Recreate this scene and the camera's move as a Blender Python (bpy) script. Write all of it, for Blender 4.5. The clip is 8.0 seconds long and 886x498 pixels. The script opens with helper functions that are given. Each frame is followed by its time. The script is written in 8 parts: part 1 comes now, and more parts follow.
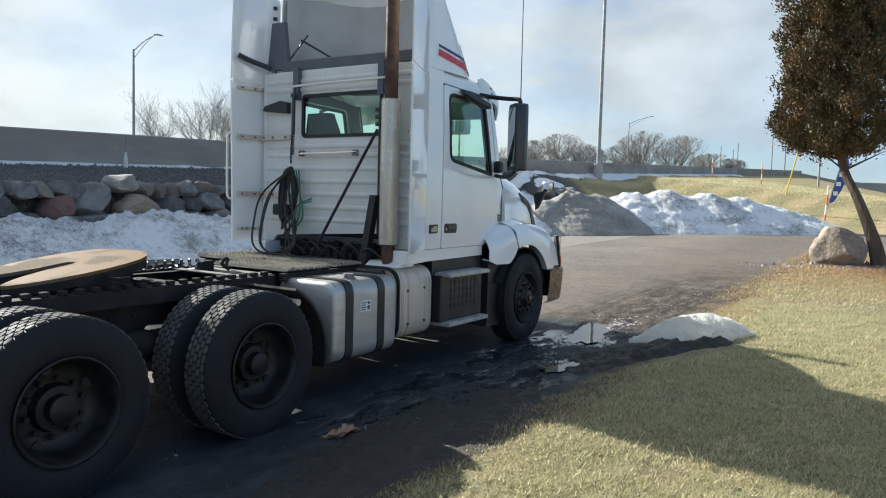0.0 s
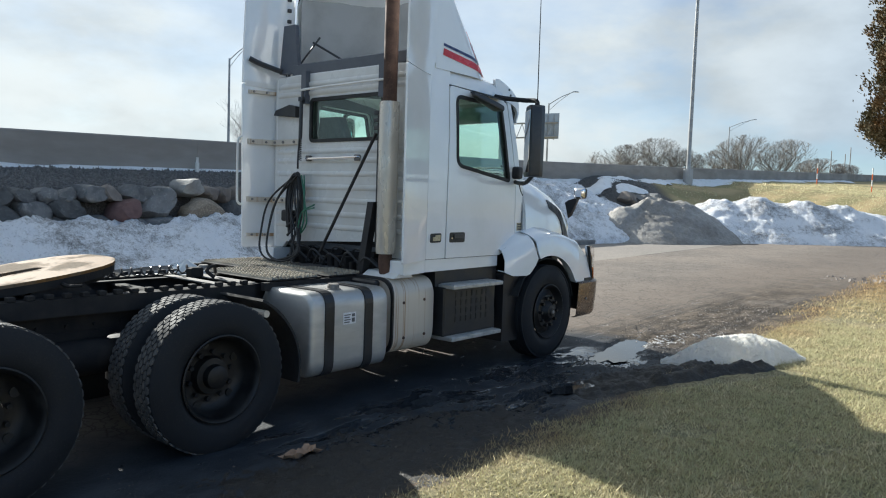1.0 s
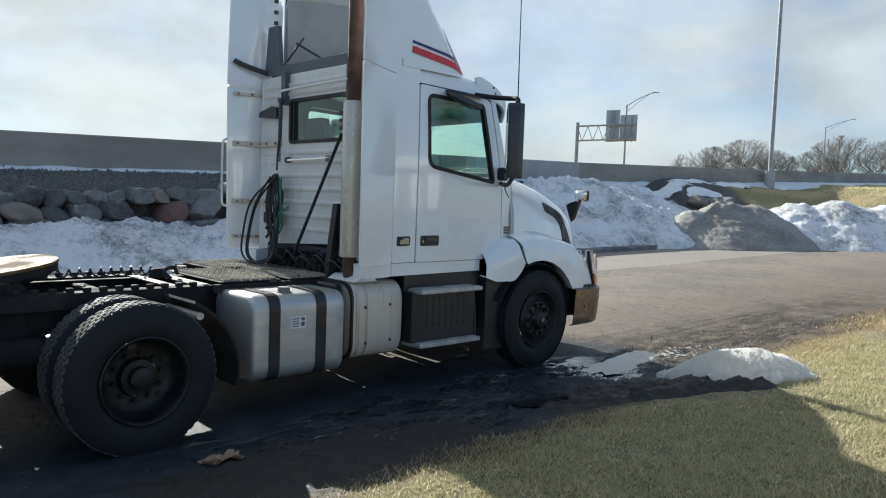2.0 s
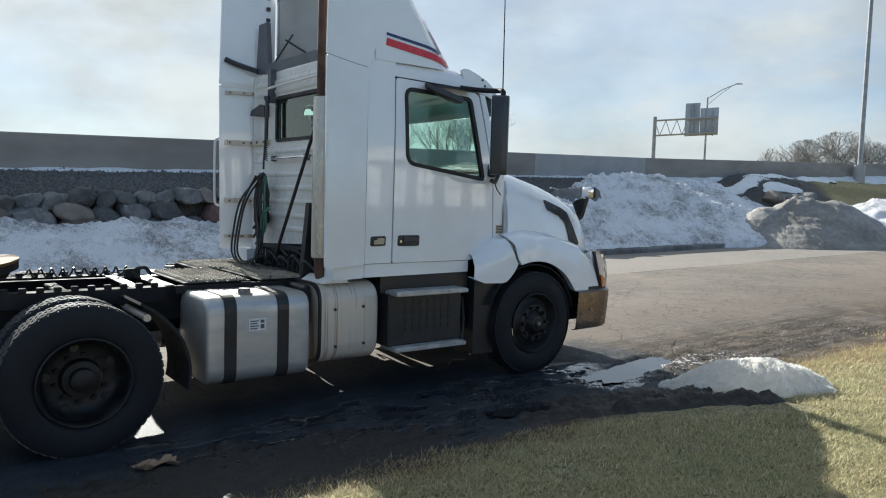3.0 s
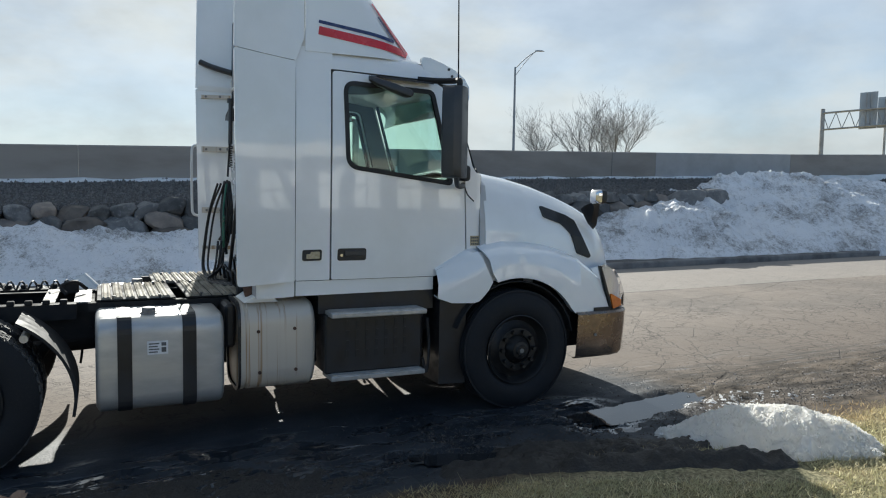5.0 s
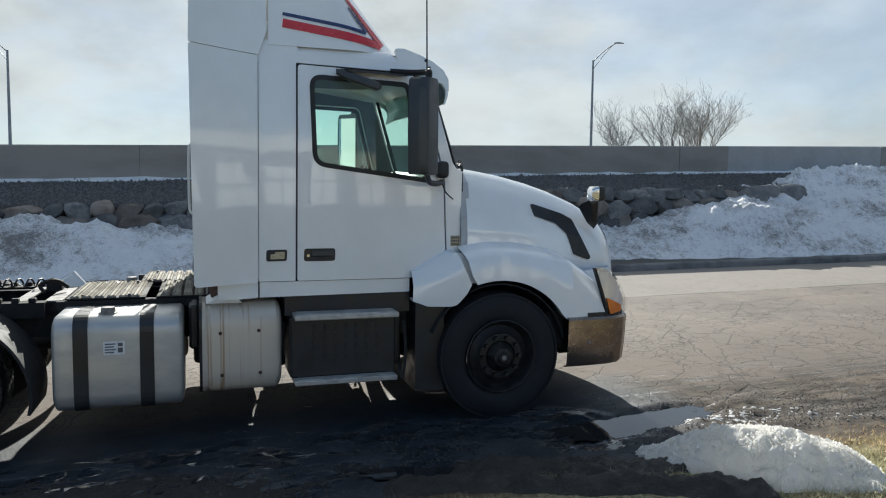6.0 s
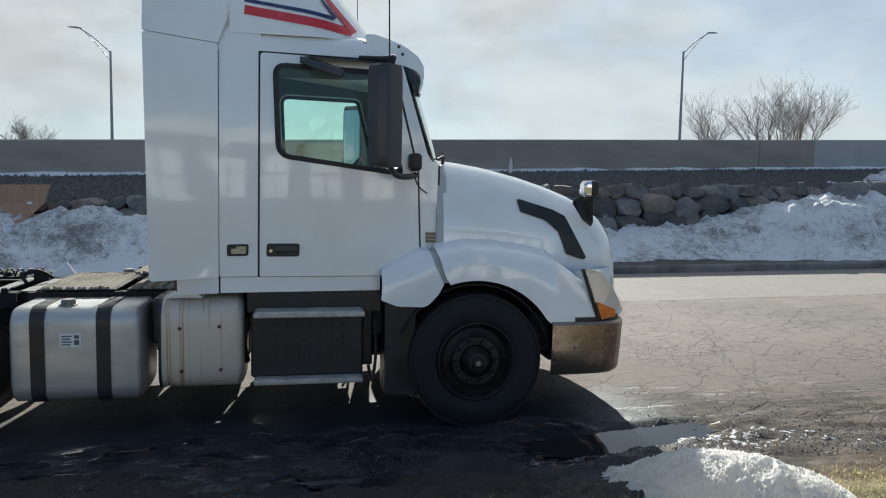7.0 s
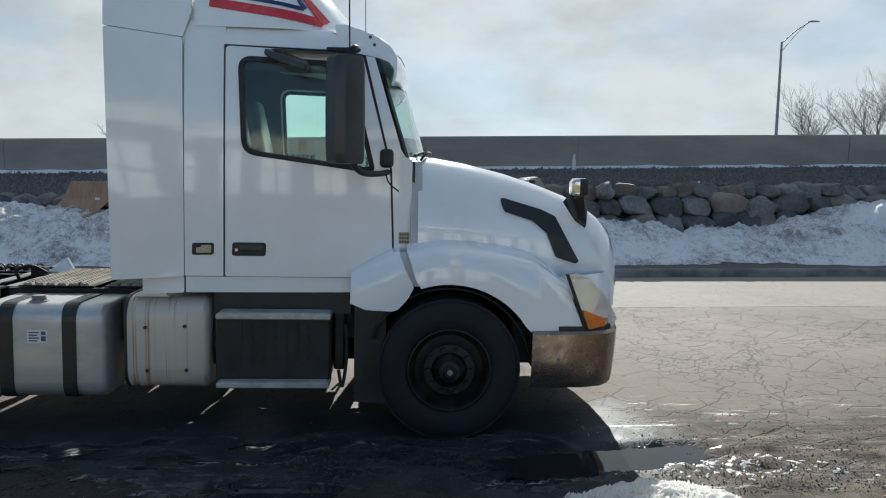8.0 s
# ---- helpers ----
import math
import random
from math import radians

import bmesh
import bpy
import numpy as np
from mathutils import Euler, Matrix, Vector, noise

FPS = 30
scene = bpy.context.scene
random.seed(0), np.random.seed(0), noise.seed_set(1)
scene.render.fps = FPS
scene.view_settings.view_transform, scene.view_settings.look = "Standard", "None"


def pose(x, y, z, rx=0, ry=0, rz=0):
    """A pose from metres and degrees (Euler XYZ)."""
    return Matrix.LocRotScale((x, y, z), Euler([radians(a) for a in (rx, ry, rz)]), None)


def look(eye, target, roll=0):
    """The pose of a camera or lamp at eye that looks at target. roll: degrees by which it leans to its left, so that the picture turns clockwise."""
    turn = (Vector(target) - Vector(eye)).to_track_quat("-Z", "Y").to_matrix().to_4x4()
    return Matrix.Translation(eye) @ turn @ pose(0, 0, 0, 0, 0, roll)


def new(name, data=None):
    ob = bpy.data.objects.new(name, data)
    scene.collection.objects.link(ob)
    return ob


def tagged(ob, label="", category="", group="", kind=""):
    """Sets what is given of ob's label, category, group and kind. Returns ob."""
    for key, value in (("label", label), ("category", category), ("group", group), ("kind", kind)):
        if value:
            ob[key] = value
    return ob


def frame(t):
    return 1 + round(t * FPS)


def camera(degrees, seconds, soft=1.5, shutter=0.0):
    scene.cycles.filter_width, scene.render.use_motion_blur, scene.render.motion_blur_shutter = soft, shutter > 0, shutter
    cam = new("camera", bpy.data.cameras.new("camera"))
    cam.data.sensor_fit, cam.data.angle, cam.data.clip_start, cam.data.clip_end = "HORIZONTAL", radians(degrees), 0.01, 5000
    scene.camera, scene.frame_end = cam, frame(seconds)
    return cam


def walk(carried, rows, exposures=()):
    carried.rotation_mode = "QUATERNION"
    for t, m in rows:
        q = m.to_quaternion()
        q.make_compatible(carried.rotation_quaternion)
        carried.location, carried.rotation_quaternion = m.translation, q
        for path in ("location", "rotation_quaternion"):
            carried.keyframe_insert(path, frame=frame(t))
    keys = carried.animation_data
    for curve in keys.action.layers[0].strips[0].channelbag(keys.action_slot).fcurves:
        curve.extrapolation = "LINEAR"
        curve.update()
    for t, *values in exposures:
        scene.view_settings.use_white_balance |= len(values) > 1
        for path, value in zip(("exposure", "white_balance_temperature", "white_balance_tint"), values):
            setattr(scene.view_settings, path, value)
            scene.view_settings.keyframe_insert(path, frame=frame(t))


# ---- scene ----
cam = camera(62.3, 8.0, soft=1.1)
METRES, EYE, TILT, LEAN, TURN = 7.913, 1.725, 0.0, 0.0, -57.7
ROWS = [
    (0.0, 0.0, 0.0, 0.0, 0.11, -3.94, -1.54),
    (0.5, 0.0538, 0.0222, 0.0002, 3.98, -3.92, -1.72),
    (1.0, 0.1076, 0.0559, 0.0064, 7.47, -3.79, -1.96),
    (1.5, 0.172, 0.0834, 0.0075, 10.8, -3.67, -2.14),
    (3.0, 0.3384, 0.1806, 0.0136, 20.46, -4.12, -1.7),
    (3.5, 0.3767, 0.2283, 0.0129, 23.62, -4.19, -1.58),
    (4.0, 0.4144, 0.2788, 0.0138, 26.69, -4.18, -1.4),
    (4.5, 0.4514, 0.3307, 0.0183, 29.7, -4.08, -1.16),
    (6.0, 0.5566, 0.479, 0.0244, 39.5, -4.45, -0.72),
    (6.5, 0.5828, 0.5349, 0.0254, 43.09, -4.69, -0.82),
    (7.0, 0.6136, 0.5907, 0.0244, 46.69, -4.9, -1.05),
    (7.5, 0.6363, 0.6467, 0.0247, 50.31, -5.06, -1.16),
    (8.0, 0.6533, 0.7026, 0.0268, 53.86, -5.24, -1.19),
]
walk(cam, [(t, pose(0, 0, EYE, TILT, LEAN, TURN) @ pose(METRES * x, METRES * y, METRES * z, 90 + pitch, roll, yaw)) for t, x, y, z, yaw, pitch, roll in ROWS],
     exposures=[(0.0, 1.16, 5610, 4.0), (1.5, 1.04, 5550, 4.0), (3.0, 0.96, 5580, 4.0), (6.0, 0.81, 5580, 4.0), (8.0, 0.79, 5510, 4.0)])

# ---- light ----
SUN_ALT = 27.2
SUN_DIR = Vector((0.15 * math.cos(radians(SUN_ALT)), math.cos(radians(SUN_ALT)), math.sin(radians(SUN_ALT)))).normalized()
sun = new("sun", bpy.data.lights.new("sun", "SUN"))
sun.data.energy, sun.data.angle, sun.data.color = 5.0, radians(0.6), (1.0, 0.87, 0.71)
sun.matrix_world = look(SUN_DIR * 60, (0, 0, 0))


def nd(nt, kind, out=0, **ins):
    n = nt.nodes.new(kind)
    for k, v in ins.items():
        s = n.inputs[k.replace("_", " ")]
        if isinstance(v, bpy.types.NodeSocket):
            nt.links.new(v, s)
        else:
            s.default_value = v
    return n.outputs[out]


def mixc(nt, f, a, b):
    n = nt.nodes.new("ShaderNodeMix")
    n.data_type = "RGBA"
    for i, v in ((0, f), (6, a), (7, b)):
        if isinstance(v, bpy.types.NodeSocket):
            nt.links.new(v, n.inputs[i])
        else:
            n.inputs[i].default_value = v if i == 0 else (*v[:3], 1)
    return n.outputs[2]


def mth(nt, op, a, b=0.0):
    n = nt.nodes.new("ShaderNodeMath")
    n.operation = op
    for i, v in ((0, a), (1, b)):
        if isinstance(v, bpy.types.NodeSocket):
            nt.links.new(v, n.inputs[i])
        else:
            n.inputs[i].default_value = v
    return n.outputs[0]


def span(nt, v, lo, hi, a=0.0, b=1.0):
    n = nt.nodes.new("ShaderNodeMapRange")
    n.interpolation_type = "SMOOTHSTEP"
    nt.links.new(v, n.inputs[0])
    for i, w in ((1, lo), (2, hi), (3, a), (4, b)):
        n.inputs[i].default_value = w
    return n.outputs[0]


def noisy(nt, scale, detail=4.0, rough=0.55, vec=None):
    ins = dict(Scale=scale, Detail=detail, Roughness=rough)
    if vec is not None:
        ins["Vector"] = vec
    return nd(nt, "ShaderNodeTexNoise", 0, **ins)


def place(nt):
    return nd(nt, "ShaderNodeNewGeometry", 0)


def scaled(nt, vec, s):
    n = nt.nodes.new("ShaderNodeMapping")
    nt.links.new(vec, n.inputs[0])
    n.inputs[3].default_value = s
    return n.outputs[0]


# sky: clear air with thin, torn high cloud
world = bpy.data.worlds.new("sky")
scene.world = world
world.use_nodes = True
nt = world.node_tree
nt.nodes.clear()
sky_n = nt.nodes.new("ShaderNodeTexSky")
sky_n.sky_type, sky_n.sun_disc = "NISHITA", False
sky_n.sun_elevation, sky_n.sun_rotation = radians(SUN_ALT), 0.149
sky_n.air_density, sky_n.dust_density, sky_n.ozone_density = 1.0, 0.25, 3.5
way = nd(nt, "ShaderNodeTexCoord", 0)
torn = noisy(nt, 2.3, 7.0, 0.56, scaled(nt, way, (1.0, 1.0, 2.3)))
veil = span(nt, torn, 0.37, 0.60)
glow = nt.nodes.new("ShaderNodeVectorMath")
glow.operation = "DOT_PRODUCT"
nt.links.new(way, glow.inputs[0])
glow.inputs[1].default_value = SUN_DIR
haze = span(nt, glow.outputs[1], 0.05, 0.9, 0.14, 0.70)
veil = mth(nt, "MULTIPLY", veil, span(nt, glow.outputs[1], -0.4, 0.6, 0.34, 0.97))
veil = mth(nt, "ADD", mth(nt, "MULTIPLY", veil, mth(nt, "SUBTRACT", 1.0, haze)), haze)
near_sun = span(nt, glow.outputs[1], 0.0, 1.0, 5.3, 6.9)
billow = noisy(nt, 4.2, 6.0, 0.55, scaled(nt, way, (1.0, 1.0, 2.0)))
near_sun = mth(nt, "MULTIPLY", near_sun, span(nt, billow, 0.3, 0.65, 0.80, 1.10))
tint = mixc(nt, span(nt, glow.outputs[1], -0.2, 0.65), (0.78, 0.97, 1.22), (1.06, 1.0, 0.89))
white = nt.nodes.new("ShaderNodeVectorMath")
white.operation = "SCALE"
nt.links.new(tint, white.inputs[0])
nt.links.new(near_sun, white.inputs["Scale"])
sky_mix = mixc(nt, veil, sky_n.outputs[0], white.outputs[0])
bg = nt.nodes.new("ShaderNodeBackground")
nt.links.new(sky_mix, bg.inputs[0])
bg.inputs[1].default_value = 0.057
wo = nt.nodes.new("ShaderNodeOutputWorld")
nt.links.new(bg.outputs[0], wo.inputs[0])


# ---- materials ----
def blank(name):
    m = bpy.data.materials.new(name)
    m.use_nodes = True
    return m, m.node_tree, m.node_tree.nodes["Principled BSDF"]


def wire(nt, bsdf, key, v):
    if isinstance(v, bpy.types.NodeSocket):
        nt.links.new(v, bsdf.inputs[key])
    else:
        bsdf.inputs[key].default_value = (*v, 1) if isinstance(v, tuple) and len(v) == 3 else v


def surf(name, a, b, scale=6.0, rough=0.6, metal=0.0, bump=0.1, bump_scale=60.0, fine=None, spread=0.12, vary=0.0, coat=0.0, lo=0.35, hi=0.7,
         stretch=None, depth=0.01):
    """A surface in two tones with broad stains, a fine grain and relief, at world size."""
    m, nt, p = blank(name)
    pos = place(nt)
    vec = scaled(nt, pos, stretch) if stretch else pos
    f = span(nt, noisy(nt, scale, 5.0, 0.6, vec), lo, hi)
    grain = noisy(nt, bump_scale, 3.0, 0.6, vec)
    col = mixc(nt, f, a, b)
    if fine:
        col = mixc(nt, span(nt, grain, 0.5, 0.75), col, fine)
    if vary:
        r = nd(nt, "ShaderNodeObjectInfo", 5)
        hsv = nt.nodes.new("ShaderNodeHueSaturation")
        nt.links.new(span(nt, r, 0, 1, 1 - vary, 1 + vary), hsv.inputs["Value"])
        nt.links.new(col, hsv.inputs["Color"])
        col = hsv.outputs[0]
    wire(nt, p, "Base Color", col)
    wire(nt, p, "Roughness", span(nt, f, 0, 1, max(0.02, rough - spread), min(1, rough + spread)))
    wire(nt, p, "Metallic", metal)
    wire(nt, p, "Coat Weight", coat)
    if bump:
        wire(nt, p, "Normal", nd(nt, "ShaderNodeBump", 0, Strength=bump, Distance=depth, Height=grain))
    return m


def pane_mat(name, col, rough=0.0):
    m, nt, p = blank(name)
    wire(nt, p, "Base Color", col)
    wire(nt, p, "Roughness", rough)
    wire(nt, p, "Transmission Weight", 1.0)
    wire(nt, p, "IOR", 1.35)
    return m


WHITE = surf("white_paint", (0.86, 0.87, 0.88), (0.80, 0.81, 0.81), 1.6, 0.14, bump=0.035, bump_scale=2.6, depth=0.05, coat=1.0, spread=0.04)
WHITE_DULL = surf("aged_white_paint", (0.72, 0.72, 0.70), (0.63, 0.62, 0.59), 2.6, 0.36, bump=0.04, bump_scale=30)
WHITE_SIDE = surf("white_gelcoat", (0.80, 0.80, 0.78), (0.70, 0.69, 0.66), 2.0, 0.4, bump=0.05, bump_scale=20)
BLACK = surf("black_plastic", (0.012, 0.012, 0.014), (0.021, 0.021, 0.023), 7, 0.45, bump=0.15, bump_scale=250, depth=0.002)
MATT_BLACK = surf("matt_black_plastic", (0.010, 0.0105, 0.012), (0.018, 0.0185, 0.020), 6, 0.8, bump=0.1, bump_scale=120, depth=0.002)
SATIN = surf("dark_satin_plastic", (0.03, 0.032, 0.036), (0.05, 0.052, 0.056), 5, 0.42, bump=0.08, bump_scale=180, depth=0.002)
SLATE = surf("blue_grey_panel", (0.075, 0.085, 0.11), (0.11, 0.12, 0.14), 4, 0.5, bump=0.05)
GASKET = surf("rubber_seal", (0.01, 0.01, 0.01), (0.02, 0.02, 0.02), 8, 0.6, bump=0.0)
TYRE = surf("tyre_rubber", (0.015, 0.0165, 0.0195), (0.022, 0.0235, 0.027), 3, 0.70, bump=0.2, bump_scale=90, fine=(0.026, 0.026, 0.026), depth=0.004)
TREAD = surf("dusty_worn_tread", (0.10, 0.098, 0.096), (0.065, 0.065, 0.066), 9, 0.8, bump=0.2, bump_scale=90, depth=0.004)
STEEL = surf("grimy_frame_steel", (0.016, 0.016, 0.018), (0.036, 0.034, 0.032), 5, 0.82, 0.0, bump=0.3, bump_scale=50, depth=0.006)
RIM = surf("black_wheel_steel", (0.009, 0.009, 0.010), (0.022, 0.021, 0.020), 9, 0.55, 0.3, bump=0.2, bump_scale=60, depth=0.004)
CAST = surf("worn_bare_steel", (0.26, 0.25, 0.24), (0.13, 0.12, 0.11), 9, 0.65, 0.3, bump=0.2, bump_scale=70, depth=0.004)
ALU = surf("dulled_aluminium", (0.58, 0.575, 0.56), (0.44, 0.435, 0.42), 2.4, 0.46, 0.7, bump=0.05, bump_scale=7, depth=0.008, spread=0.10, stretch=(0.5, 1, 1.6))
ALU_DULL = surf("weathered_aluminium", (0.58, 0.525, 0.445), (0.35, 0.225, 0.12), 2.6, 0.5, 0.15, bump=0.10, bump_scale=16, stretch=(7.0, 1, 0.10), lo=0.54, hi=0.66)
STEP_ALU = surf("scuffed_step_aluminium", (0.50, 0.49, 0.47), (0.36, 0.35, 0.33), 8, 0.5, 0.5, bump=0.1, bump_scale=40)
TREAD_PLATE = surf("tread_plate_aluminium", (0.34, 0.31, 0.25), (0.24, 0.215, 0.17), 5, 0.85, 0.0, bump=0.35, bump_scale=55, depth=0.006)
CHROME = surf("tarnished_chrome", (0.30, 0.245, 0.20), (0.17, 0.125, 0.095), 5.0, 0.36, 0.9, bump=0.05, bump_scale=30, lo=0.42, hi=0.8, spread=0.1)
BRIGHT = surf("bright_chrome", (0.75, 0.75, 0.76), (0.68, 0.68, 0.70), 4, 0.08, 1.0, bump=0.0, spread=0.03)
RUST = surf("rusted_exhaust_steel", (0.095, 0.050, 0.034), (0.055, 0.034, 0.026), 6, 0.75, 0.2, bump=0.3, bump_scale=80, fine=(0.125, 0.072, 0.048), depth=0.004)
STACK = surf("stained_stack_metal", (0.64, 0.60, 0.53), (0.50, 0.45, 0.37), 3.0, 0.34, 0.35, bump=0.06, stretch=(1, 1, 0.3))
GREASE = surf("greasy_rusted_plate", (0.165, 0.088, 0.030), (0.150, 0.118, 0.084), 3.2, 0.85, 0.0, bump=0.15, bump_scale=40, fine=(0.075, 0.055, 0.038), depth=0.004, lo=0.45, hi=0.6)
for dull_mat in (GREASE, TREAD_PLATE, TYRE, TREAD, STEEL):
    dull_mat.node_tree.nodes["Principled BSDF"].inputs["Specular IOR Level"].default_value = 0.18
HOSE = surf("black_hose_rubber", (0.015, 0.016, 0.018), (0.03, 0.03, 0.032), 9, 0.5, bump=0.2, bump_scale=160, depth=0.003)
GREEN_LINE = surf("green_cable", (0.02, 0.11, 0.07), (0.03, 0.15, 0.09), 9, 0.5, bump=0.0)
RED = surf("red_stripe_vinyl", (0.60, 0.03, 0.045), (0.52, 0.03, 0.04), 5, 0.35, bump=0.0)
NAVY = surf("navy_stripe_vinyl", (0.02, 0.035, 0.13), (0.03, 0.045, 0.15), 5, 0.35, bump=0.0)
PAPER = surf("faded_label", (0.72, 0.73, 0.74), (0.60, 0.62, 0.64), 30, 0.6, bump=0.0)
INK = surf("label_ink", (0.09, 0.09, 0.09), (0.13, 0.13, 0.13), 20, 0.7, bump=0.0)
HOOD_SEAL = surf("pale_grey_seal", (0.50, 0.51, 0.53), (0.43, 0.44, 0.46), 5, 0.6, bump=0.0)
BRASS = surf("yellowed_badge", (0.50, 0.44, 0.30), (0.36, 0.30, 0.18), 40, 0.5, 0.2, bump=0.0)
AMBER = surf("amber_lens", (0.75, 0.20, 0.02), (0.62, 0.15, 0.015), 18, 0.12, bump=0.1, bump_scale=120, coat=0.6)
GLASS = pane_mat("green_tinted_glass", (0.77, 0.95, 0.87))
CLEAR = pane_mat("clear_lens", (0.99, 0.99, 1.0), 0.0)
MIRROR = surf("mirror_silver", (0.5, 0.5, 0.5), (0.48, 0.48, 0.48), 2, 0.02, 1.0, bump=0.0, spread=0.0)
CLOTH = surf("grey_seat_cloth", (0.13, 0.14, 0.16), (0.18, 0.19, 0.21), 12, 0.9, bump=0.3, bump_scale=220, depth=0.003)
LINER = surf("grey_cab_trim", (0.085, 0.09, 0.10), (0.12, 0.125, 0.13), 4, 0.8, bump=0.1)
SNOW = surf("old_granular_snow", (0.84, 0.84, 0.84), (0.72, 0.71, 0.69), 3.5, 0.7, bump=0.8, bump_scale=48, depth=0.03, lo=0.4, hi=0.8)
GRAIN_SNOW = surf("coarse_melting_snow", (0.95, 0.95, 0.94), (0.86, 0.86, 0.85), 6, 0.5, bump=0.5, bump_scale=70, depth=0.012)
snow_nt = GRAIN_SNOW.node_tree
snow_thin = snow_nt.nodes.new("ShaderNodeBsdfTranslucent")
snow_thin.inputs[0].default_value = (1.0, 0.98, 0.94, 1)
snow_both = snow_nt.nodes.new("ShaderNodeMixShader")
snow_both.inputs[0].default_value = 0.62
snow_nt.links.new(snow_nt.nodes["Principled BSDF"].outputs[0], snow_both.inputs[1])
snow_nt.links.new(snow_thin.outputs[0], snow_both.inputs[2])
snow_nt.links.new(snow_both.outputs[0], snow_nt.nodes["Material Output"].inputs[0])
CONCRETE = surf("board_marked_concrete", (0.315, 0.287, 0.255), (0.25, 0.228, 0.205), 0.9, 0.9, bump=0.15, bump_scale=18, stretch=(0.5, 1, 1.6))
CONCRETE_PALE = surf("pale_repainted_concrete", (0.41, 0.405, 0.40), (0.35, 0.345, 0.335), 1.1, 0.9, bump=0.12, bump_scale=18)
KERB = surf("stained_kerb_concrete", (0.21, 0.203, 0.195), (0.10, 0.096, 0.093), 1.6, 0.9, bump=0.4, bump_scale=40)
STONE = surf("fieldstone", (0.150, 0.148, 0.144), (0.088, 0.090, 0.092), 2.6, 0.9, bump=0.8, bump_scale=13, fine=(0.20, 0.197, 0.19), vary=0.45, depth=0.02)
STONE_BROWN = surf("brown_fieldstone", (0.20, 0.170, 0.142), (0.125, 0.110, 0.098), 2.6, 0.9, bump=0.8, bump_scale=13, fine=(0.15, 0.13, 0.115), vary=0.35, depth=0.02)
STONE_TAN = surf("tan_fieldstone", (0.27, 0.215, 0.155), (0.20, 0.165, 0.125), 4, 0.85, bump=0.5, bump_scale=26, fine=(0.48, 0.42, 0.33), depth=0.015)
STONE_RED = surf("red_fieldstone", (0.15, 0.085, 0.075), (0.11, 0.065, 0.06), 4, 0.85, bump=0.5, bump_scale=26, depth=0.015)
STONE_PALE = surf("pale_fieldstone", (0.32, 0.31, 0.285), (0.23, 0.22, 0.205), 4, 0.85, bump=0.5, bump_scale=26, depth=0.015)
BOULDER = surf("split_boulder_stone", (0.30, 0.24, 0.185), (0.17, 0.14, 0.115), 3.5, 0.85, bump=1.0, bump_scale=11, fine=(0.36, 0.30, 0.25), depth=0.03)
BARK = surf("cedar_bark", (0.12, 0.085, 0.06), (0.07, 0.05, 0.038), 7, 0.9, bump=0.9, bump_scale=22, stretch=(1, 1, 0.2), depth=0.02)
NEEDLE = surf("cedar_foliage", (0.090, 0.080, 0.034), (0.19, 0.115, 0.05), 2.2, 0.8, bump=0.0)
TWIG = surf("bare_twigs", (0.27, 0.255, 0.24), (0.21, 0.198, 0.187), 1.0, 0.9, bump=0.0)
GALV = surf("galvanised_steel", (0.36, 0.37, 0.38), (0.29, 0.30, 0.31), 3, 0.65, 0.2, bump=0.0)
SIGNBACK = surf("sign_back_aluminium", (0.40, 0.42, 0.44), (0.34, 0.36, 0.38), 0.6, 0.5, 0.5, bump=0.0)
CARD = surf("brown_cardboard", (0.34, 0.22, 0.14), (0.28, 0.18, 0.115), 3, 0.85, bump=0.1, bump_scale=30, stretch=(6, 1, 1))
YELLOW = surf("yellow_marker_paint", (0.70, 0.50, 0.03), (0.6, 0.42, 0.03), 5, 0.5, bump=0.0)
ORANGE = surf("orange_marker_paint", (0.75, 0.16, 0.04), (0.65, 0.14, 0.04), 5, 0.5, bump=0.0)
MARK_WHITE = surf("white_marker_band", (0.78, 0.78, 0.76), (0.7, 0.7, 0.68), 5, 0.5, bump=0.0)
BLUE_CLOTH = surf("blue_banner_cloth", (0.04, 0.08, 0.32), (0.06, 0.11, 0.38), 4, 0.7, bump=0.1)
LEAFLITTER = surf("brown_mulch", (0.34, 0.18, 0.10), (0.20, 0.11, 0.06), 30, 0.95, bump=0.8, bump_scale=60, depth=0.02)
PEBBLE = surf("pale_river_pebbles", (0.45, 0.40, 0.36), (0.30, 0.27, 0.25), 30, 0.85, bump=0.2, vary=0.3)


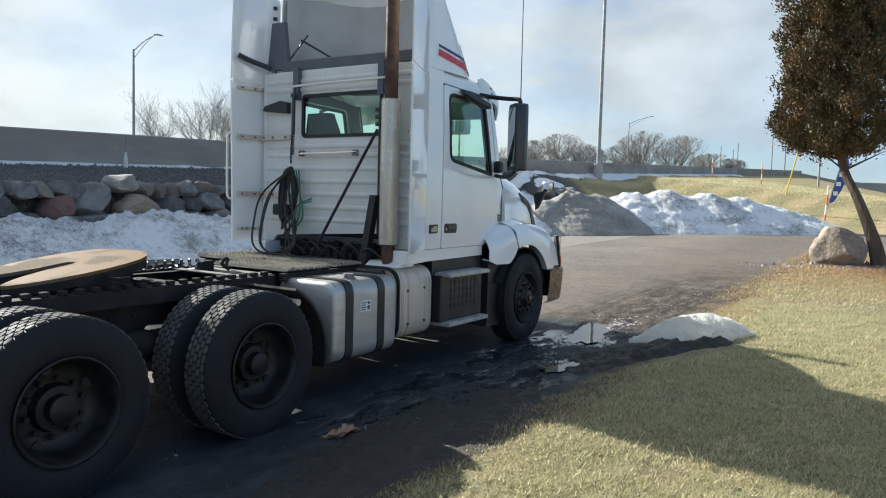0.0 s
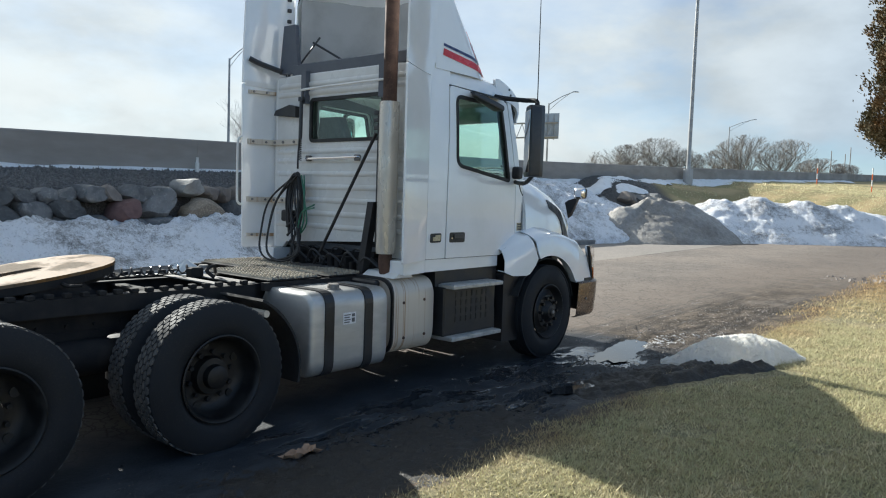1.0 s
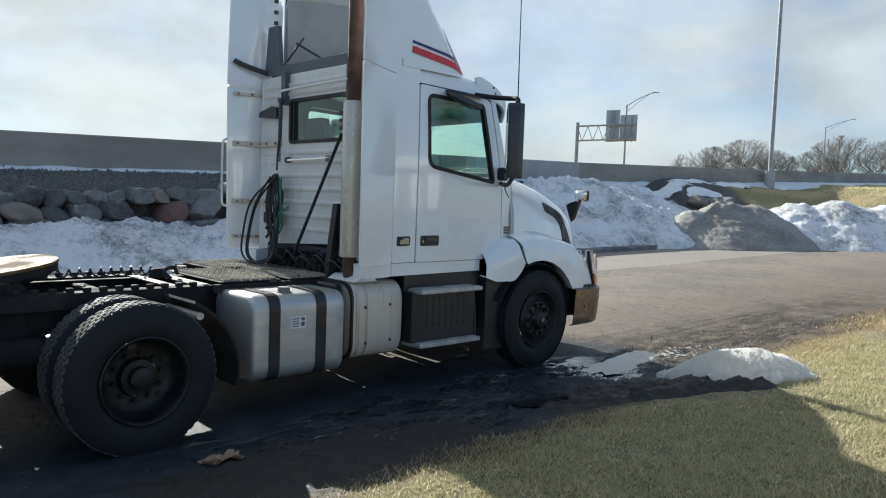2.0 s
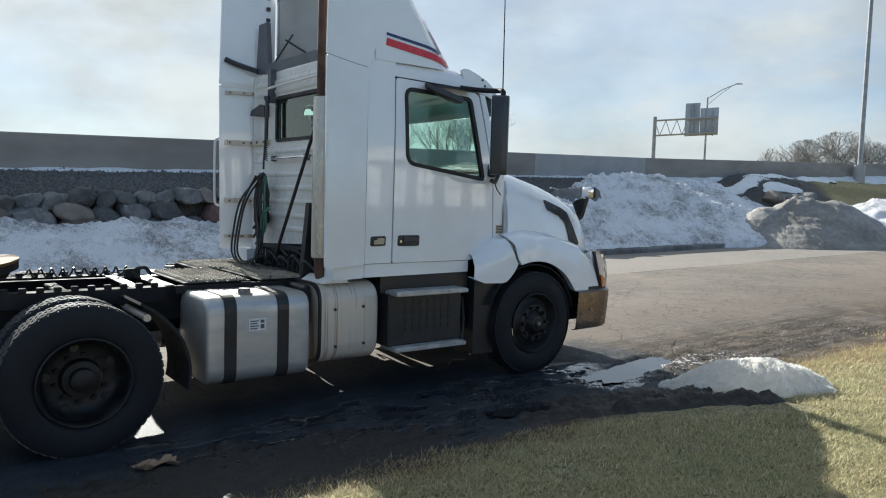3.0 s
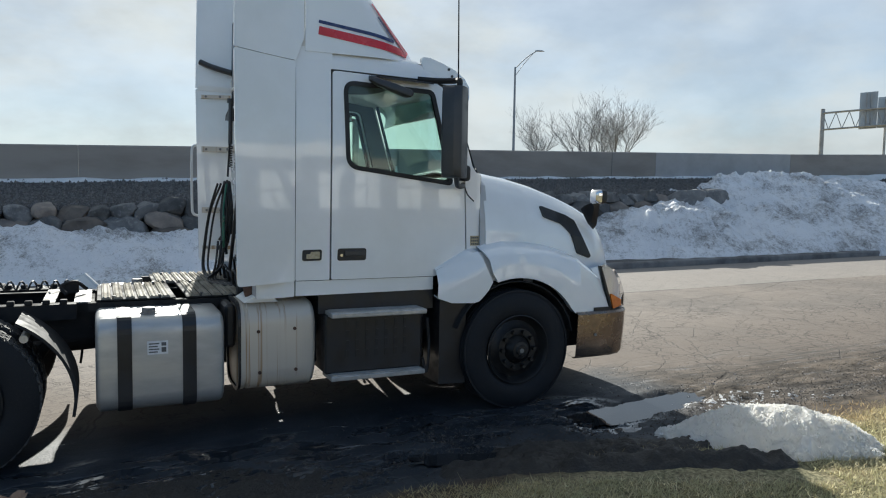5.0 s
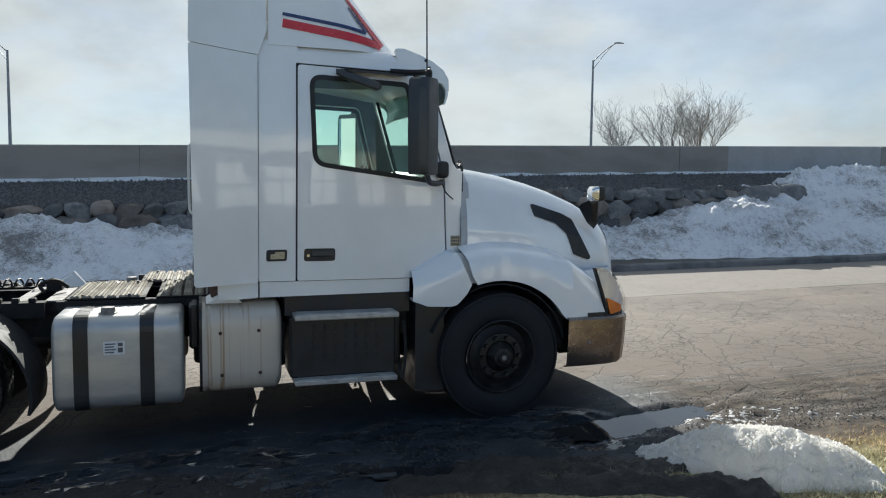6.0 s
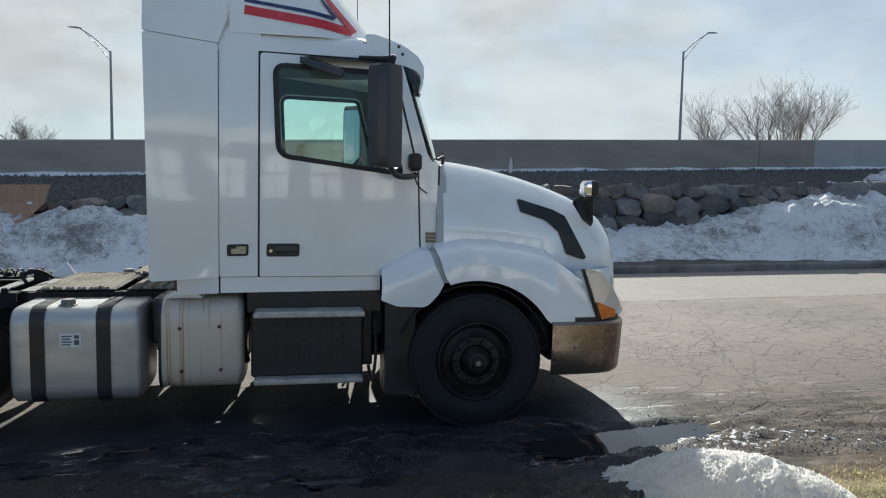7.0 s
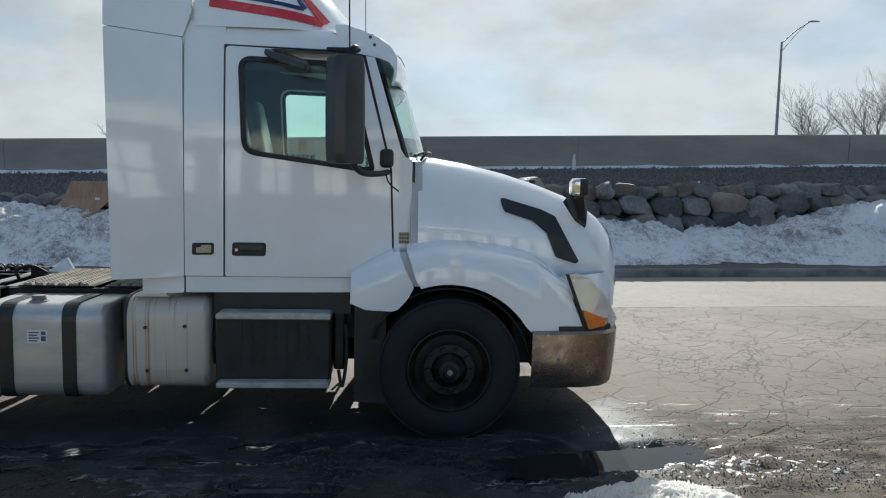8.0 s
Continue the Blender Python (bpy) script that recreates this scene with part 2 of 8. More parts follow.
def dirty_snow(name, lo, hi, clean, dirt):
    """Old ploughed snow: grainy, streaked with grit down to a chosen share."""
    m, nt, p = blank(name)
    pos = place(nt)
    big = noisy(nt, 0.6, 5.0, 0.6, scaled(nt, pos, (1, 1, 2.0)))
    mid = noisy(nt, 4.2, 9.0, 0.75, scaled(nt, pos, (1.5, 1.5, 0.55)))
    grit = noisy(nt, 26.0, 5.0, 0.75, pos)
    f = mth(nt, "ADD", mth(nt, "MULTIPLY", big, 0.85), mth(nt, "ADD", mth(nt, "MULTIPLY", mid, 0.75), mth(nt, "MULTIPLY", grit, 0.60)))
    f = span(nt, f, lo, hi)
    col = mixc(nt, f, clean, dirt)
    col = mixc(nt, mth(nt, "MULTIPLY", span(nt, grit, 0.56, 0.70), 0.32), col, (0.14, 0.133, 0.125))
    wire(nt, p, "Base Color", col)
    wire(nt, p, "Roughness", 0.75)
    b1 = nd(nt, "ShaderNodeBump", 0, Strength=0.7, Distance=0.08, Height=mid)
    wire(nt, p, "Normal", nd(nt, "ShaderNodeBump", 0, Strength=0.9, Distance=0.03, Height=grit, Normal=b1))
    return m


SNOW_DIRTY = dirty_snow("dirty_ploughed_snow", 1.01, 1.33, (0.84, 0.845, 0.865), (0.22, 0.21, 0.20))
SNOW_GRIT = dirty_snow("gritty_ploughed_snow", 0.72, 1.42, (0.46, 0.44, 0.41), (0.17, 0.156, 0.138))


SLUSH = surf("wet_grey_slush", (0.56, 0.565, 0.57), (0.20, 0.20, 0.20), 9, 0.6, bump=0.5, bump_scale=60, depth=0.012)


def water():
    m, nt, p = blank("melt_water")
    pos = place(nt)
    rip = noisy(nt, 7.0, 3.0, 0.5, pos)
    wire(nt, p, "Base Color", (0.018, 0.020, 0.023))
    wire(nt, p, "Roughness", span(nt, noisy(nt, 2.5, 4, 0.6, pos), 0.4, 0.7, 0.015, 0.06))
    wire(nt, p, "IOR", 1.33)
    wire(nt, p, "Specular IOR Level", 0.9)
    wire(nt, p, "Normal", nd(nt, "ShaderNodeBump", 0, Strength=0.05, Distance=0.01, Height=rip))
    return m


WATER = water()


def lawn_blades():
    m, nt, p = blank("dormant_grass_blades")
    pos = place(nt)
    r = span(nt, nd(nt, "ShaderNodeNewGeometry", 8), 0.15, 0.85)
    big = span(nt, noisy(nt, 1.5, 6.0, 0.65, pos), 0.37, 0.62)
    straw = mixc(nt, r, (0.95, 0.85, 0.58), (0.30, 0.26, 0.145))
    green = mixc(nt, r, (0.21, 0.235, 0.105), (0.80, 0.77, 0.48))
    big = mth(nt, "ADD", mth(nt, "MULTIPLY", big, 0.42), mth(nt, "MULTIPLY", span(nt, noisy(nt, 6.0, 4.0, 0.6, pos), 0.36, 0.60), 0.36))
    col = mixc(nt, big, straw, green)
    sx = nt.nodes.new("ShaderNodeSeparateXYZ")
    nt.links.new(pos, sx.inputs[0])
    wander = mth(nt, "MULTIPLY", mth(nt, "SUBTRACT", noisy(nt, 0.8, 4.0, 0.6, pos), 0.5), 3.0)
    dead = mth(nt, "MAXIMUM", span(nt, mth(nt, "ADD", sx.outputs[1], wander), 1.7, 3.0), span(nt, mth(nt, "ADD", sx.outputs[0], mth(nt, "MULTIPLY", wander, 2.0)), 11.0, 19.0))
    rust = mixc(nt, r, (0.60, 0.34, 0.145), (0.20, 0.105, 0.045))
    col = mixc(nt, mth(nt, "MULTIPLY", mth(nt, "MULTIPLY", dead, span(nt, sx.outputs[0], 34.0, 28.0)), 0.72), col, rust)
    wire(nt, p, "Base Color", col)
    wire(nt, p, "Roughness", 0.8)
    thin = nt.nodes.new("ShaderNodeBsdfTranslucent")
    nt.links.new(mixc(nt, 0.2, col, (0.55, 0.50, 0.28)), thin.inputs[0])
    both = nt.nodes.new("ShaderNodeMixShader")
    both.inputs[0].default_value = 0.65
    nt.links.new(p.outputs[0], both.inputs[1])
    nt.links.new(thin.outputs[0], both.inputs[2])
    nt.links.new(both.outputs[0], nt.nodes["Material Output"].inputs[0])
    return m


BLADES = lawn_blades()


SEAM = 9.3


def ground_mat():
    """Lot, muddy verge, dormant lawn and gravel bank, each where it lies in the plan."""
    m, nt, p = blank("lot_and_verge")
    pos = place(nt)
    s = nt.nodes.new("ShaderNodeSeparateXYZ")
    nt.links.new(pos, s.inputs[0])
    x, y, z = s.outputs
    n_edge = mth(nt, "SUBTRACT", noisy(nt, 1.1, 5.0, 0.6, pos), 0.5)
    n_big = noisy(nt, 0.35, 4.0, 0.55, pos)
    n_mid = noisy(nt, 2.6, 5.0, 0.6, pos)
    n_fine = noisy(nt, 38.0, 4.0, 0.7, pos)
    yy = mth(nt, "ADD", y, mth(nt, "MULTIPLY", n_edge, 1.1))
    xx = mth(nt, "ADD", x, mth(nt, "MULTIPLY", n_edge, 1.6))
    # asphalt, bleached and dusty, with crazed cracks
    asph = mixc(nt, span(nt, n_big, 0.35, 0.65), (0.195, 0.162, 0.132), (0.142, 0.121, 0.102))
    asph = mixc(nt, mth(nt, "MULTIPLY", span(nt, n_mid, 0.45, 0.7), 0.5), asph, (0.25, 0.213, 0.178))
    asph = mixc(nt, mth(nt, "MULTIPLY", span(nt, n_fine, 0.5, 0.7), 0.55), asph, (0.12, 0.115, 0.11))
    speck = noisy(nt, 150.0, 2.0, 0.6, pos)
    asph = mixc(nt, mth(nt, "MULTIPLY", span(nt, speck, 0.56, 0.70), 0.5), asph, (0.36, 0.33, 0.29))
    asph = mixc(nt, mth(nt, "MULTIPLY", span(nt, speck, 0.44, 0.32), 0.5), asph, (0.09, 0.085, 0.08))
    warp = nt.nodes.new("ShaderNodeVectorMath")
    warp.operation = "ADD"
    nt.links.new(pos, warp.inputs[0])
    nt.links.new(mth(nt, "MULTIPLY", noisy(nt, 1.6, 2.0, 0.5, pos), 0.5), warp.inputs[1])
    jag = nt.nodes.new("ShaderNodeVectorMath")
    jag.operation = "ADD"
    nt.links.new(warp.outputs[0], jag.inputs[0])
    nt.links.new(mth(nt, "MULTIPLY", noisy(nt, 7.0, 3.0, 0.6, pos), 0.16), jag.inputs[1])
    warp = jag
    cr1 = nt.nodes.new("ShaderNodeTexVoronoi")
    cr1.feature = "DISTANCE_TO_EDGE"
    cr1.inputs["Scale"].default_value = 2.7
    nt.links.new(warp.outputs[0], cr1.inputs["Vector"])
    cr2 = nt.nodes.new("ShaderNodeTexVoronoi")
    cr2.feature = "DISTANCE_TO_EDGE"
    cr2.inputs["Scale"].default_value = 0.22
    nt.links.new(warp.outputs[0], cr2.inputs["Vector"])
    cr3 = nt.nodes.new("ShaderNodeTexVoronoi")
    cr3.feature = "DISTANCE_TO_EDGE"
    cr3.inputs["Scale"].default_value = 6.2
    nt.links.new(warp.outputs[0], cr3.inputs["Vector"])
    fine_crack = mth(nt, "MULTIPLY", mth(nt, "MULTIPLY", span(nt, cr3.outputs[0], 0.055, 0.015), span(nt, noisy(nt, 0.9, 4.0, 0.6, pos), 0.44, 0.58)), span(nt, y, 8.8, 5.5))
    asph = mixc(nt, mth(nt, "MULTIPLY", fine_crack, 0.8), asph, (0.030, 0.026, 0.022))
    asph = mixc(nt, mth(nt, "MULTIPLY", mth(nt, "MULTIPLY", span(nt, yy, 7.2, 4.6), span(nt, n_mid, 0.3, 0.6, 0.5, 1.0)), 0.55), asph, (0.115, 0.088, 0.067))
    crazed = span(nt, noisy(nt, 0.28, 3.0, 0.5, pos), 0.28, 0.44)
    near = span(nt, y, 13.5, 8.5)
    crack1 = mth(nt, "MULTIPLY", mth(nt, "MULTIPLY", span(nt, cr1.outputs[0], 0.022, 0.005), crazed), near)
    crack2 = mth(nt, "MULTIPLY", span(nt, cr2.outputs[0], 0.003, 0.0008), 0.8)
    crack = mth(nt, "MAXIMUM", crack1, crack2)
    asph = mixc(nt, mth(nt, "MULTIPLY", crack, 0.6), asph, (0.045, 0.04, 0.036))
    lane = span(nt, mth(nt, "ADD", y, mth(nt, "MULTIPLY", n_edge, 0.06)), SEAM - 0.02, SEAM + 0.02)
    asph = mixc(nt, mth(nt, "MULTIPLY", lane, 0.42), asph, (0.32, 0.298, 0.272))
    seam_gap = mth(nt, "MULTIPLY", span(nt, mth(nt, "ABSOLUTE", mth(nt, "SUBTRACT", mth(nt, "ADD", y, mth(nt, "MULTIPLY", n_edge, 0.06)), SEAM)), 0.045, 0.015), span(nt, n_big, 0.4, 0.5))
    asph = mixc(nt, mth(nt, "MULTIPLY", seam_gap, 0.75), asph, (0.05, 0.045, 0.04))
    # mud
    mud_col = mixc(nt, span(nt, n_mid, 0.4, 0.65), (0.046, 0.037, 0.028), (0.125, 0.100, 0.076))
    mud_col = mixc(nt, mth(nt, "MULTIPLY", span(nt, n_fine, 0.55, 0.75), 0.5), mud_col, (0.135, 0.112, 0.085))
    mud = mth(nt, "MULTIPLY", span(nt, yy, 4.9, 3.5), span(nt, xx, 24.0, 13.0))
    mud = mth(nt, "MULTIPLY", mud, span(nt, noisy(nt, 1.3, 6.0, 0.65, scaled(nt, pos, (0.45, 1.6, 1))), 0.34, 0.52, 0.35, 1.0))
    mud = mth(nt, "MAXIMUM", mud, mth(nt, "MULTIPLY", span(nt, mth(nt, "ADD", y, mth(nt, "MULTIPLY", n_edge, 0.5)), 3.2, 2.7), span(nt, xx, 20.0, 13.0)))
    # wet ground by the truck; its bluish near-black also holds the truck's shade
    wet_shade = mth(nt, "MULTIPLY", mth(nt, "MULTIPLY", span(nt, yy, 5.0, 4.2), span(nt, yy, 2.0, 2.5)), span(nt, xx, 9.8, 8.9))
    wet_shade_col = mixc(nt, span(nt, n_mid, 0.4, 0.62), (0.021, 0.026, 0.033), (0.036, 0.042, 0.050))
    wet_shade_col = mixc(nt, mth(nt, "MULTIPLY", span(nt, n_fine, 0.6, 0.8), 0.4), wet_shade_col, (0.038, 0.042, 0.049))
    # tyre tracks pressed along the verge
    track = span(nt, noisy(nt, 3.0, 5.0, 0.6, scaled(nt, pos, (0.32, 5.5, 1))), 0.50, 0.57)
    track = mth(nt, "MULTIPLY", mth(nt, "MULTIPLY", track, mth(nt, "MULTIPLY", span(nt, yy, 5.0, 4.2), span(nt, yy, 2.5, 2.8))), mth(nt, "MULTIPLY", span(nt, xx, 8.6, 9.4), span(nt, xx, 19.0, 13.5)))
    trk_c = mth(nt, "ADD", mth(nt, "MULTIPLY", mth(nt, "EXPONENT", mth(nt, "MULTIPLY", mth(nt, "SUBTRACT", x, 9.57), -2.3)), 0.54), 3.05)
    off = mth(nt, "SUBTRACT", y, trk_c)
    in_trk = mth(nt, "MULTIPLY", mth(nt, "MULTIPLY", span(nt, mth(nt, "ABSOLUTE", off), 0.14, 0.10), span(nt, x, 9.2, 9.6)), span(nt, x, 13.0, 11.0))
    lugs = span(nt, mth(nt, "SINE", mth(nt, "ADD", mth(nt, "MULTIPLY", off, 105.0), mth(nt, "MULTIPLY", n_edge, 5.0))), -0.1, 0.5)
    press = mth(nt, "MULTIPLY", mth(nt, "MULTIPLY", in_trk, lugs), span(nt, n_mid, 0.36, 0.56))
    # lawn
    soil = mixc(nt, span(nt, n_mid, 0.4, 0.65), (0.22, 0.185, 0.105), (0.145, 0.138, 0.075))
    soil = mixc(nt, mth(nt, "MULTIPLY", span(nt, n_fine, 0.45, 0.7), 0.7), soil, (0.48, 0.42, 0.25))
    soil = mixc(nt, mth(nt, "MULTIPLY", span(nt, n_fine, 0.47, 0.36), 0.75), soil, (0.060, 0.054, 0.030))
    soil = mixc(nt, mth(nt, "MULTIPLY", span(nt, noisy(nt, 9.0, 5.0, 0.7, pos), 0.56, 0.68), 0.7), soil, (0.085, 0.066, 0.042))
    lawn = mth(nt, "MULTIPLY", span(nt, mth(nt, "ADD", y, mth(nt, "MULTIPLY", n_edge, 0.7)), 2.62, 2.30), span(nt, xx, 26.5, 25.5))
    far_lawn = mth(nt, "MAXIMUM", mth(nt, "MULTIPLY", span(nt, xx, 37.4, 38.4), span(nt, mth(nt, "SUBTRACT", yy, mth(nt, "MULTIPLY", xx, 0.9)), -18.0, -20.0)), mth(nt, "MAXIMUM", span(nt, xx, 44.0, 45.0), span(nt, yy, 60.0, 62.0)))
    bare_rim = span(nt, mth(nt, "ADD", y, mth(nt, "MULTIPLY", n_edge, 0.9)), 1.95, 2.35)
    soil = mixc(nt, bare_rim, soil, mixc(nt, span(nt, n_fine, 0.4, 0.65), (0.045, 0.033, 0.022), (0.115, 0.080, 0.048)))
    # mown stripes on the far slope
    stripe = span(nt, mth(nt, "SINE", mth(nt, "ADD", mth(nt, "MULTIPLY", y, 2.3), mth(nt, "ADD", mth(nt, "MULTIPLY", x, 0.22), mth(nt, "MULTIPLY", n_edge, 2.0)))), -0.7, 0.7)
    mown = mixc(nt, stripe, (0.40, 0.31, 0.165), (0.27, 0.225, 0.115))
    mown = mixc(nt, mth(nt, "MULTIPLY", span(nt, n_big, 0.45, 0.6), 0.45), mown, (0.20, 0.20, 0.09))
    soil = mixc(nt, far_lawn, soil, mown)
    lawn = mth(nt, "MAXIMUM", lawn, far_lawn)
    # gravel bank
    grav = mixc(nt, span(nt, n_fine, 0.35, 0.6), (0.032, 0.031, 0.030), (0.12, 0.113, 0.106))
    bank = mth(nt, "MULTIPLY", span(nt, y, 12.84, 12.90), span(nt, xx, 46.0, 41.0))
    col = mixc(nt, mud, asph, mud_col)
    col = mixc(nt, mth(nt, "MULTIPLY", track, 0.5), col, (0.030, 0.027, 0.024))
    col = mixc(nt, mth(nt, "MULTIPLY", press, 0.8), col, (0.016, 0.014, 0.013))
    # lays the damp and the painted truck shade over the lot
    col = mixc(nt, wet_shade, col, wet_shade_col)
    col = mixc(nt, bank, col, grav)
    col = mixc(nt, lawn, col, soil)
    wire(nt, p, "Base Color", col)
    wet = mth(nt, "MULTIPLY", mth(nt, "MAXIMUM", wet_shade, mth(nt, "MULTIPLY", mud, 0.6)), span(nt, noisy(nt, 3.4, 6.0, 0.65, scaled(nt, pos, (1.0, 2.2, 1.0))), 0.64, 0.68))
    trough = mth(nt, "MULTIPLY", mth(nt, "MULTIPLY", span(nt, yy, 2.55, 2.9), span(nt, yy, 4.0, 3.7)), mth(nt, "MULTIPLY", span(nt, xx, 3.5, 4.2), span(nt, xx, 9.4, 8.2)))
    standing = mth(nt, "MULTIPLY", trough, span(nt, noisy(nt, 1.7, 4.0, 0.55, scaled(nt, pos, (0.8, 2.6, 1.0))), 0.44, 0.50))
    splash = mth(nt, "MULTIPLY", mth(nt, "MULTIPLY", mth(nt, "MULTIPLY", span(nt, yy, 5.0, 4.3), span(nt, yy, 2.5, 2.9)), span(nt, xx, 8.4, 9.2)), span(nt, noisy(nt, 5.0, 7.0, 0.7, scaled(nt, pos, (0.4, 1.8, 1.0))), 0.55, 0.66))
    splash = mth(nt, "MULTIPLY", splash, span(nt, xx, 19.0, 12.5))
    wet = mth(nt, "MAXIMUM", wet, mth(nt, "MAXIMUM", standing, mth(nt, "MULTIPLY", splash, 0.5)))
    wet = mth(nt, "MULTIPLY", wet, mth(nt, "SUBTRACT", 1.0, lawn))
    wire(nt, p, "Roughness", mth(nt, "SUBTRACT", span(nt, wet, 0, 1, 0.9, 0.04), mth(nt, "MULTIPLY", mth(nt, "MULTIPLY", wet_shade, mth(nt, "SUBTRACT", 1.0, wet)), 0.30)))
    dull = mth(nt, "MAXIMUM", mth(nt, "MAXIMUM", mud, wet_shade), lawn)
    wire(nt, p, "Specular IOR Level", mth(nt, "ADD", span(nt, dull, 0, 1, 0.40, 0.22), mth(nt, "MULTIPLY", wet, 0.55)))
    hgt = mth(nt, "SUBTRACT", mth(nt, "ADD", mth(nt, "MULTIPLY", n_fine, 0.5), mth(nt, "MULTIPLY", n_mid, mth(nt, "ADD", mud, 0.2))), mth(nt, "MULTIPLY", crack, mth(nt, "SUBTRACT", 1.0, wet_shade)))
    hgt = mth(nt, "MULTIPLY", hgt, span(nt, wet, 0, 1, 1.0, 0.06))
    wire(nt, p, "Normal", nd(nt, "ShaderNodeBump", 0, Strength=0.5, Distance=0.02, Height=hgt))
    return m


GROUND = ground_mat()


# ---- building helpers ----
ORIGIN = {}


def part(name, bm, material, parent=None, label="", smooth=False, weld=False):
    """One bmesh, written in world places, as one mesh object, under its thing if one is given."""
    me = bpy.data.meshes.new(name)
    if weld:
        bmesh.ops.remove_doubles(bm, verts=bm.verts, dist=1e-5)
    bmesh.ops.recalc_face_normals(bm, faces=bm.faces)
    base = ORIGIN.get(parent.name, Vector()) if parent else Vector()
    if base.length:
        bm.transform(Matrix.Translation(-base))
    bm.to_mesh(me)
    bm.free()
    if smooth:
        me.shade_smooth()
        me.set_sharp_from_angle(angle=radians(38))
    me.materials.append(material)
    ob = new(name, me)
    if parent:
        ob.parent = parent
        ORIGIN[ob.name] = base
    if label:
        ob["label"] = label
    return ob


def thing(name, at, label, category, group="", kind=""):
    ob = new(name)
    ob.location = at
    ob.empty_display_size = 0.1
    ORIGIN[ob.name] = Vector(at)
    return tagged(ob, label, category, group, kind)


def box(bm, a, b, bevel=0.0, seg=1):
    """A box between two corners, with its edges rounded."""
    a, b = Vector(a), Vector(b)
    got = bmesh.ops.create_cube(bm, size=1.0, matrix=Matrix.Translation((a + b) / 2) @ Matrix.Diagonal((*[max(abs(v), 1e-4) for v in b - a], 1)))
    if bevel:
        edges = list({e for v in got["verts"] for e in v.link_edges})
        bmesh.ops.bevel(bm, geom=edges, offset=bevel, segments=seg, affect="EDGES", profile=0.5)
    return bm


def ring_frame(d):
    d = d.normalized()
    u = d.cross(Vector((0, 0, 1)) if abs(d.z) < 0.9 else Vector((1, 0, 0))).normalized()
    return u, d.cross(u).normalized()


def rod(bm, a, b, r, r2=None, n=12, caps=True):
    a, b = Vector(a), Vector(b)
    u, w = ring_frame(b - a)
    rings = []
    for p, q in ((a, r), (b, r if r2 is None else r2)):
        rings.append([bm.verts.new(p + q * (math.cos(t) * u + math.sin(t) * w)) for t in (2 * math.pi * i / n for i in range(n))])
    for i in range(n):
        bm.faces.new((rings[0][i], rings[0][(i + 1) % n], rings[1][(i + 1) % n], rings[1][i]))
    if caps:
        bm.faces.new(rings[0][::-1])
        bm.faces.new(rings[1])
    return bm


def curve_points(pts, steps=8):
    """A smooth line through the points."""
    pts = [Vector(p) for p in pts]
    ext = [2 * pts[0] - pts[1], *pts, 2 * pts[-1] - pts[-2]]
    out = []
    for i in range(1, len(ext) - 2):
        p0, p1, p2, p3 = ext[i - 1:i + 3]
        for k in range(steps):
            t = k / steps
            out.append(0.5 * (2 * p1 + (p2 - p0) * t + (2 * p0 - 5 * p1 + 4 * p2 - p3) * t * t + (3 * p1 - p0 - 3 * p2 + p3) * t ** 3))
    return out + [pts[-1]]


def tube(bm, pts, r, n=8, taper=1.0, smooth=6):
    pts = curve_points(pts, smooth) if smooth else [Vector(p) for p in pts]
    prev, last = None, None
    for i, p in enumerate(pts):
        d = (pts[min(i + 1, len(pts) - 1)] - pts[max(i - 1, 0)])
        if last is None:
            u, w = ring_frame(d)
        else:
            u = (last - d.normalized() * last.dot(d.normalized())).normalized()
            w = d.normalized().cross(u)
        last = u
        q = r * (1 + (taper - 1) * i / (len(pts) - 1))
        ring = [bm.verts.new(p + q * (math.cos(t) * u + math.sin(t) * w)) for t in (2 * math.pi * k / n for k in range(n))]
        if prev:
            for k in range(n):
                bm.faces.new((prev[k], prev[(k + 1) % n], ring[(k + 1) % n], ring[k]))
        else:
            bm.faces.new(ring[::-1])
        prev = ring
    bm.faces.new(prev)
    return bm


def loft(bm, rings, closed=True, caps=False):
    rows = [[bm.verts.new(p) for p in ring] for ring in rings]
    n = len(rows[0])
    for a, b in zip(rows, rows[1:]):
        for i in range(n if closed else n - 1):
            j = (i + 1) % n
            bm.faces.new((a[i], a[j], b[j], b[i]))
    if caps:
        bm.faces.new(rows[0][::-1])
        bm.faces.new(rows[-1])
    return rows


def thick(bm, t):
    """Gives an open sheet a thickness, against its normals."""
    bmesh.ops.recalc_face_normals(bm, faces=bm.faces)
    bmesh.ops.solidify(bm, geom=list(bm.faces), thickness=t)
    return bm


def turned(bm, profile, centre, axis="y", n=40, closed=False):
    """A profile of (along the axis, radius) turned about an axis through centre."""
    cx, cy, cz = centre
    rings = []
    for k in range(n):
        t = 2 * math.pi * k / n
        c, s = math.cos(t), math.sin(t)
        if axis == "y":
            rings.append([(cx + r * c, cy + a, cz + r * s) for a, r in profile])
        elif axis == "x":
            rings.append([(cx + a, cy + r * c, cz + r * s) for a, r in profile])
        else:
            rings.append([(cx + r * c, cy + r * s, cz + a) for a, r in profile])
    rings.append(rings[0])
    loft(bm, rings, closed=closed)
    bmesh.ops.remove_doubles(bm, verts=bm.verts, dist=1e-5)
    return bm


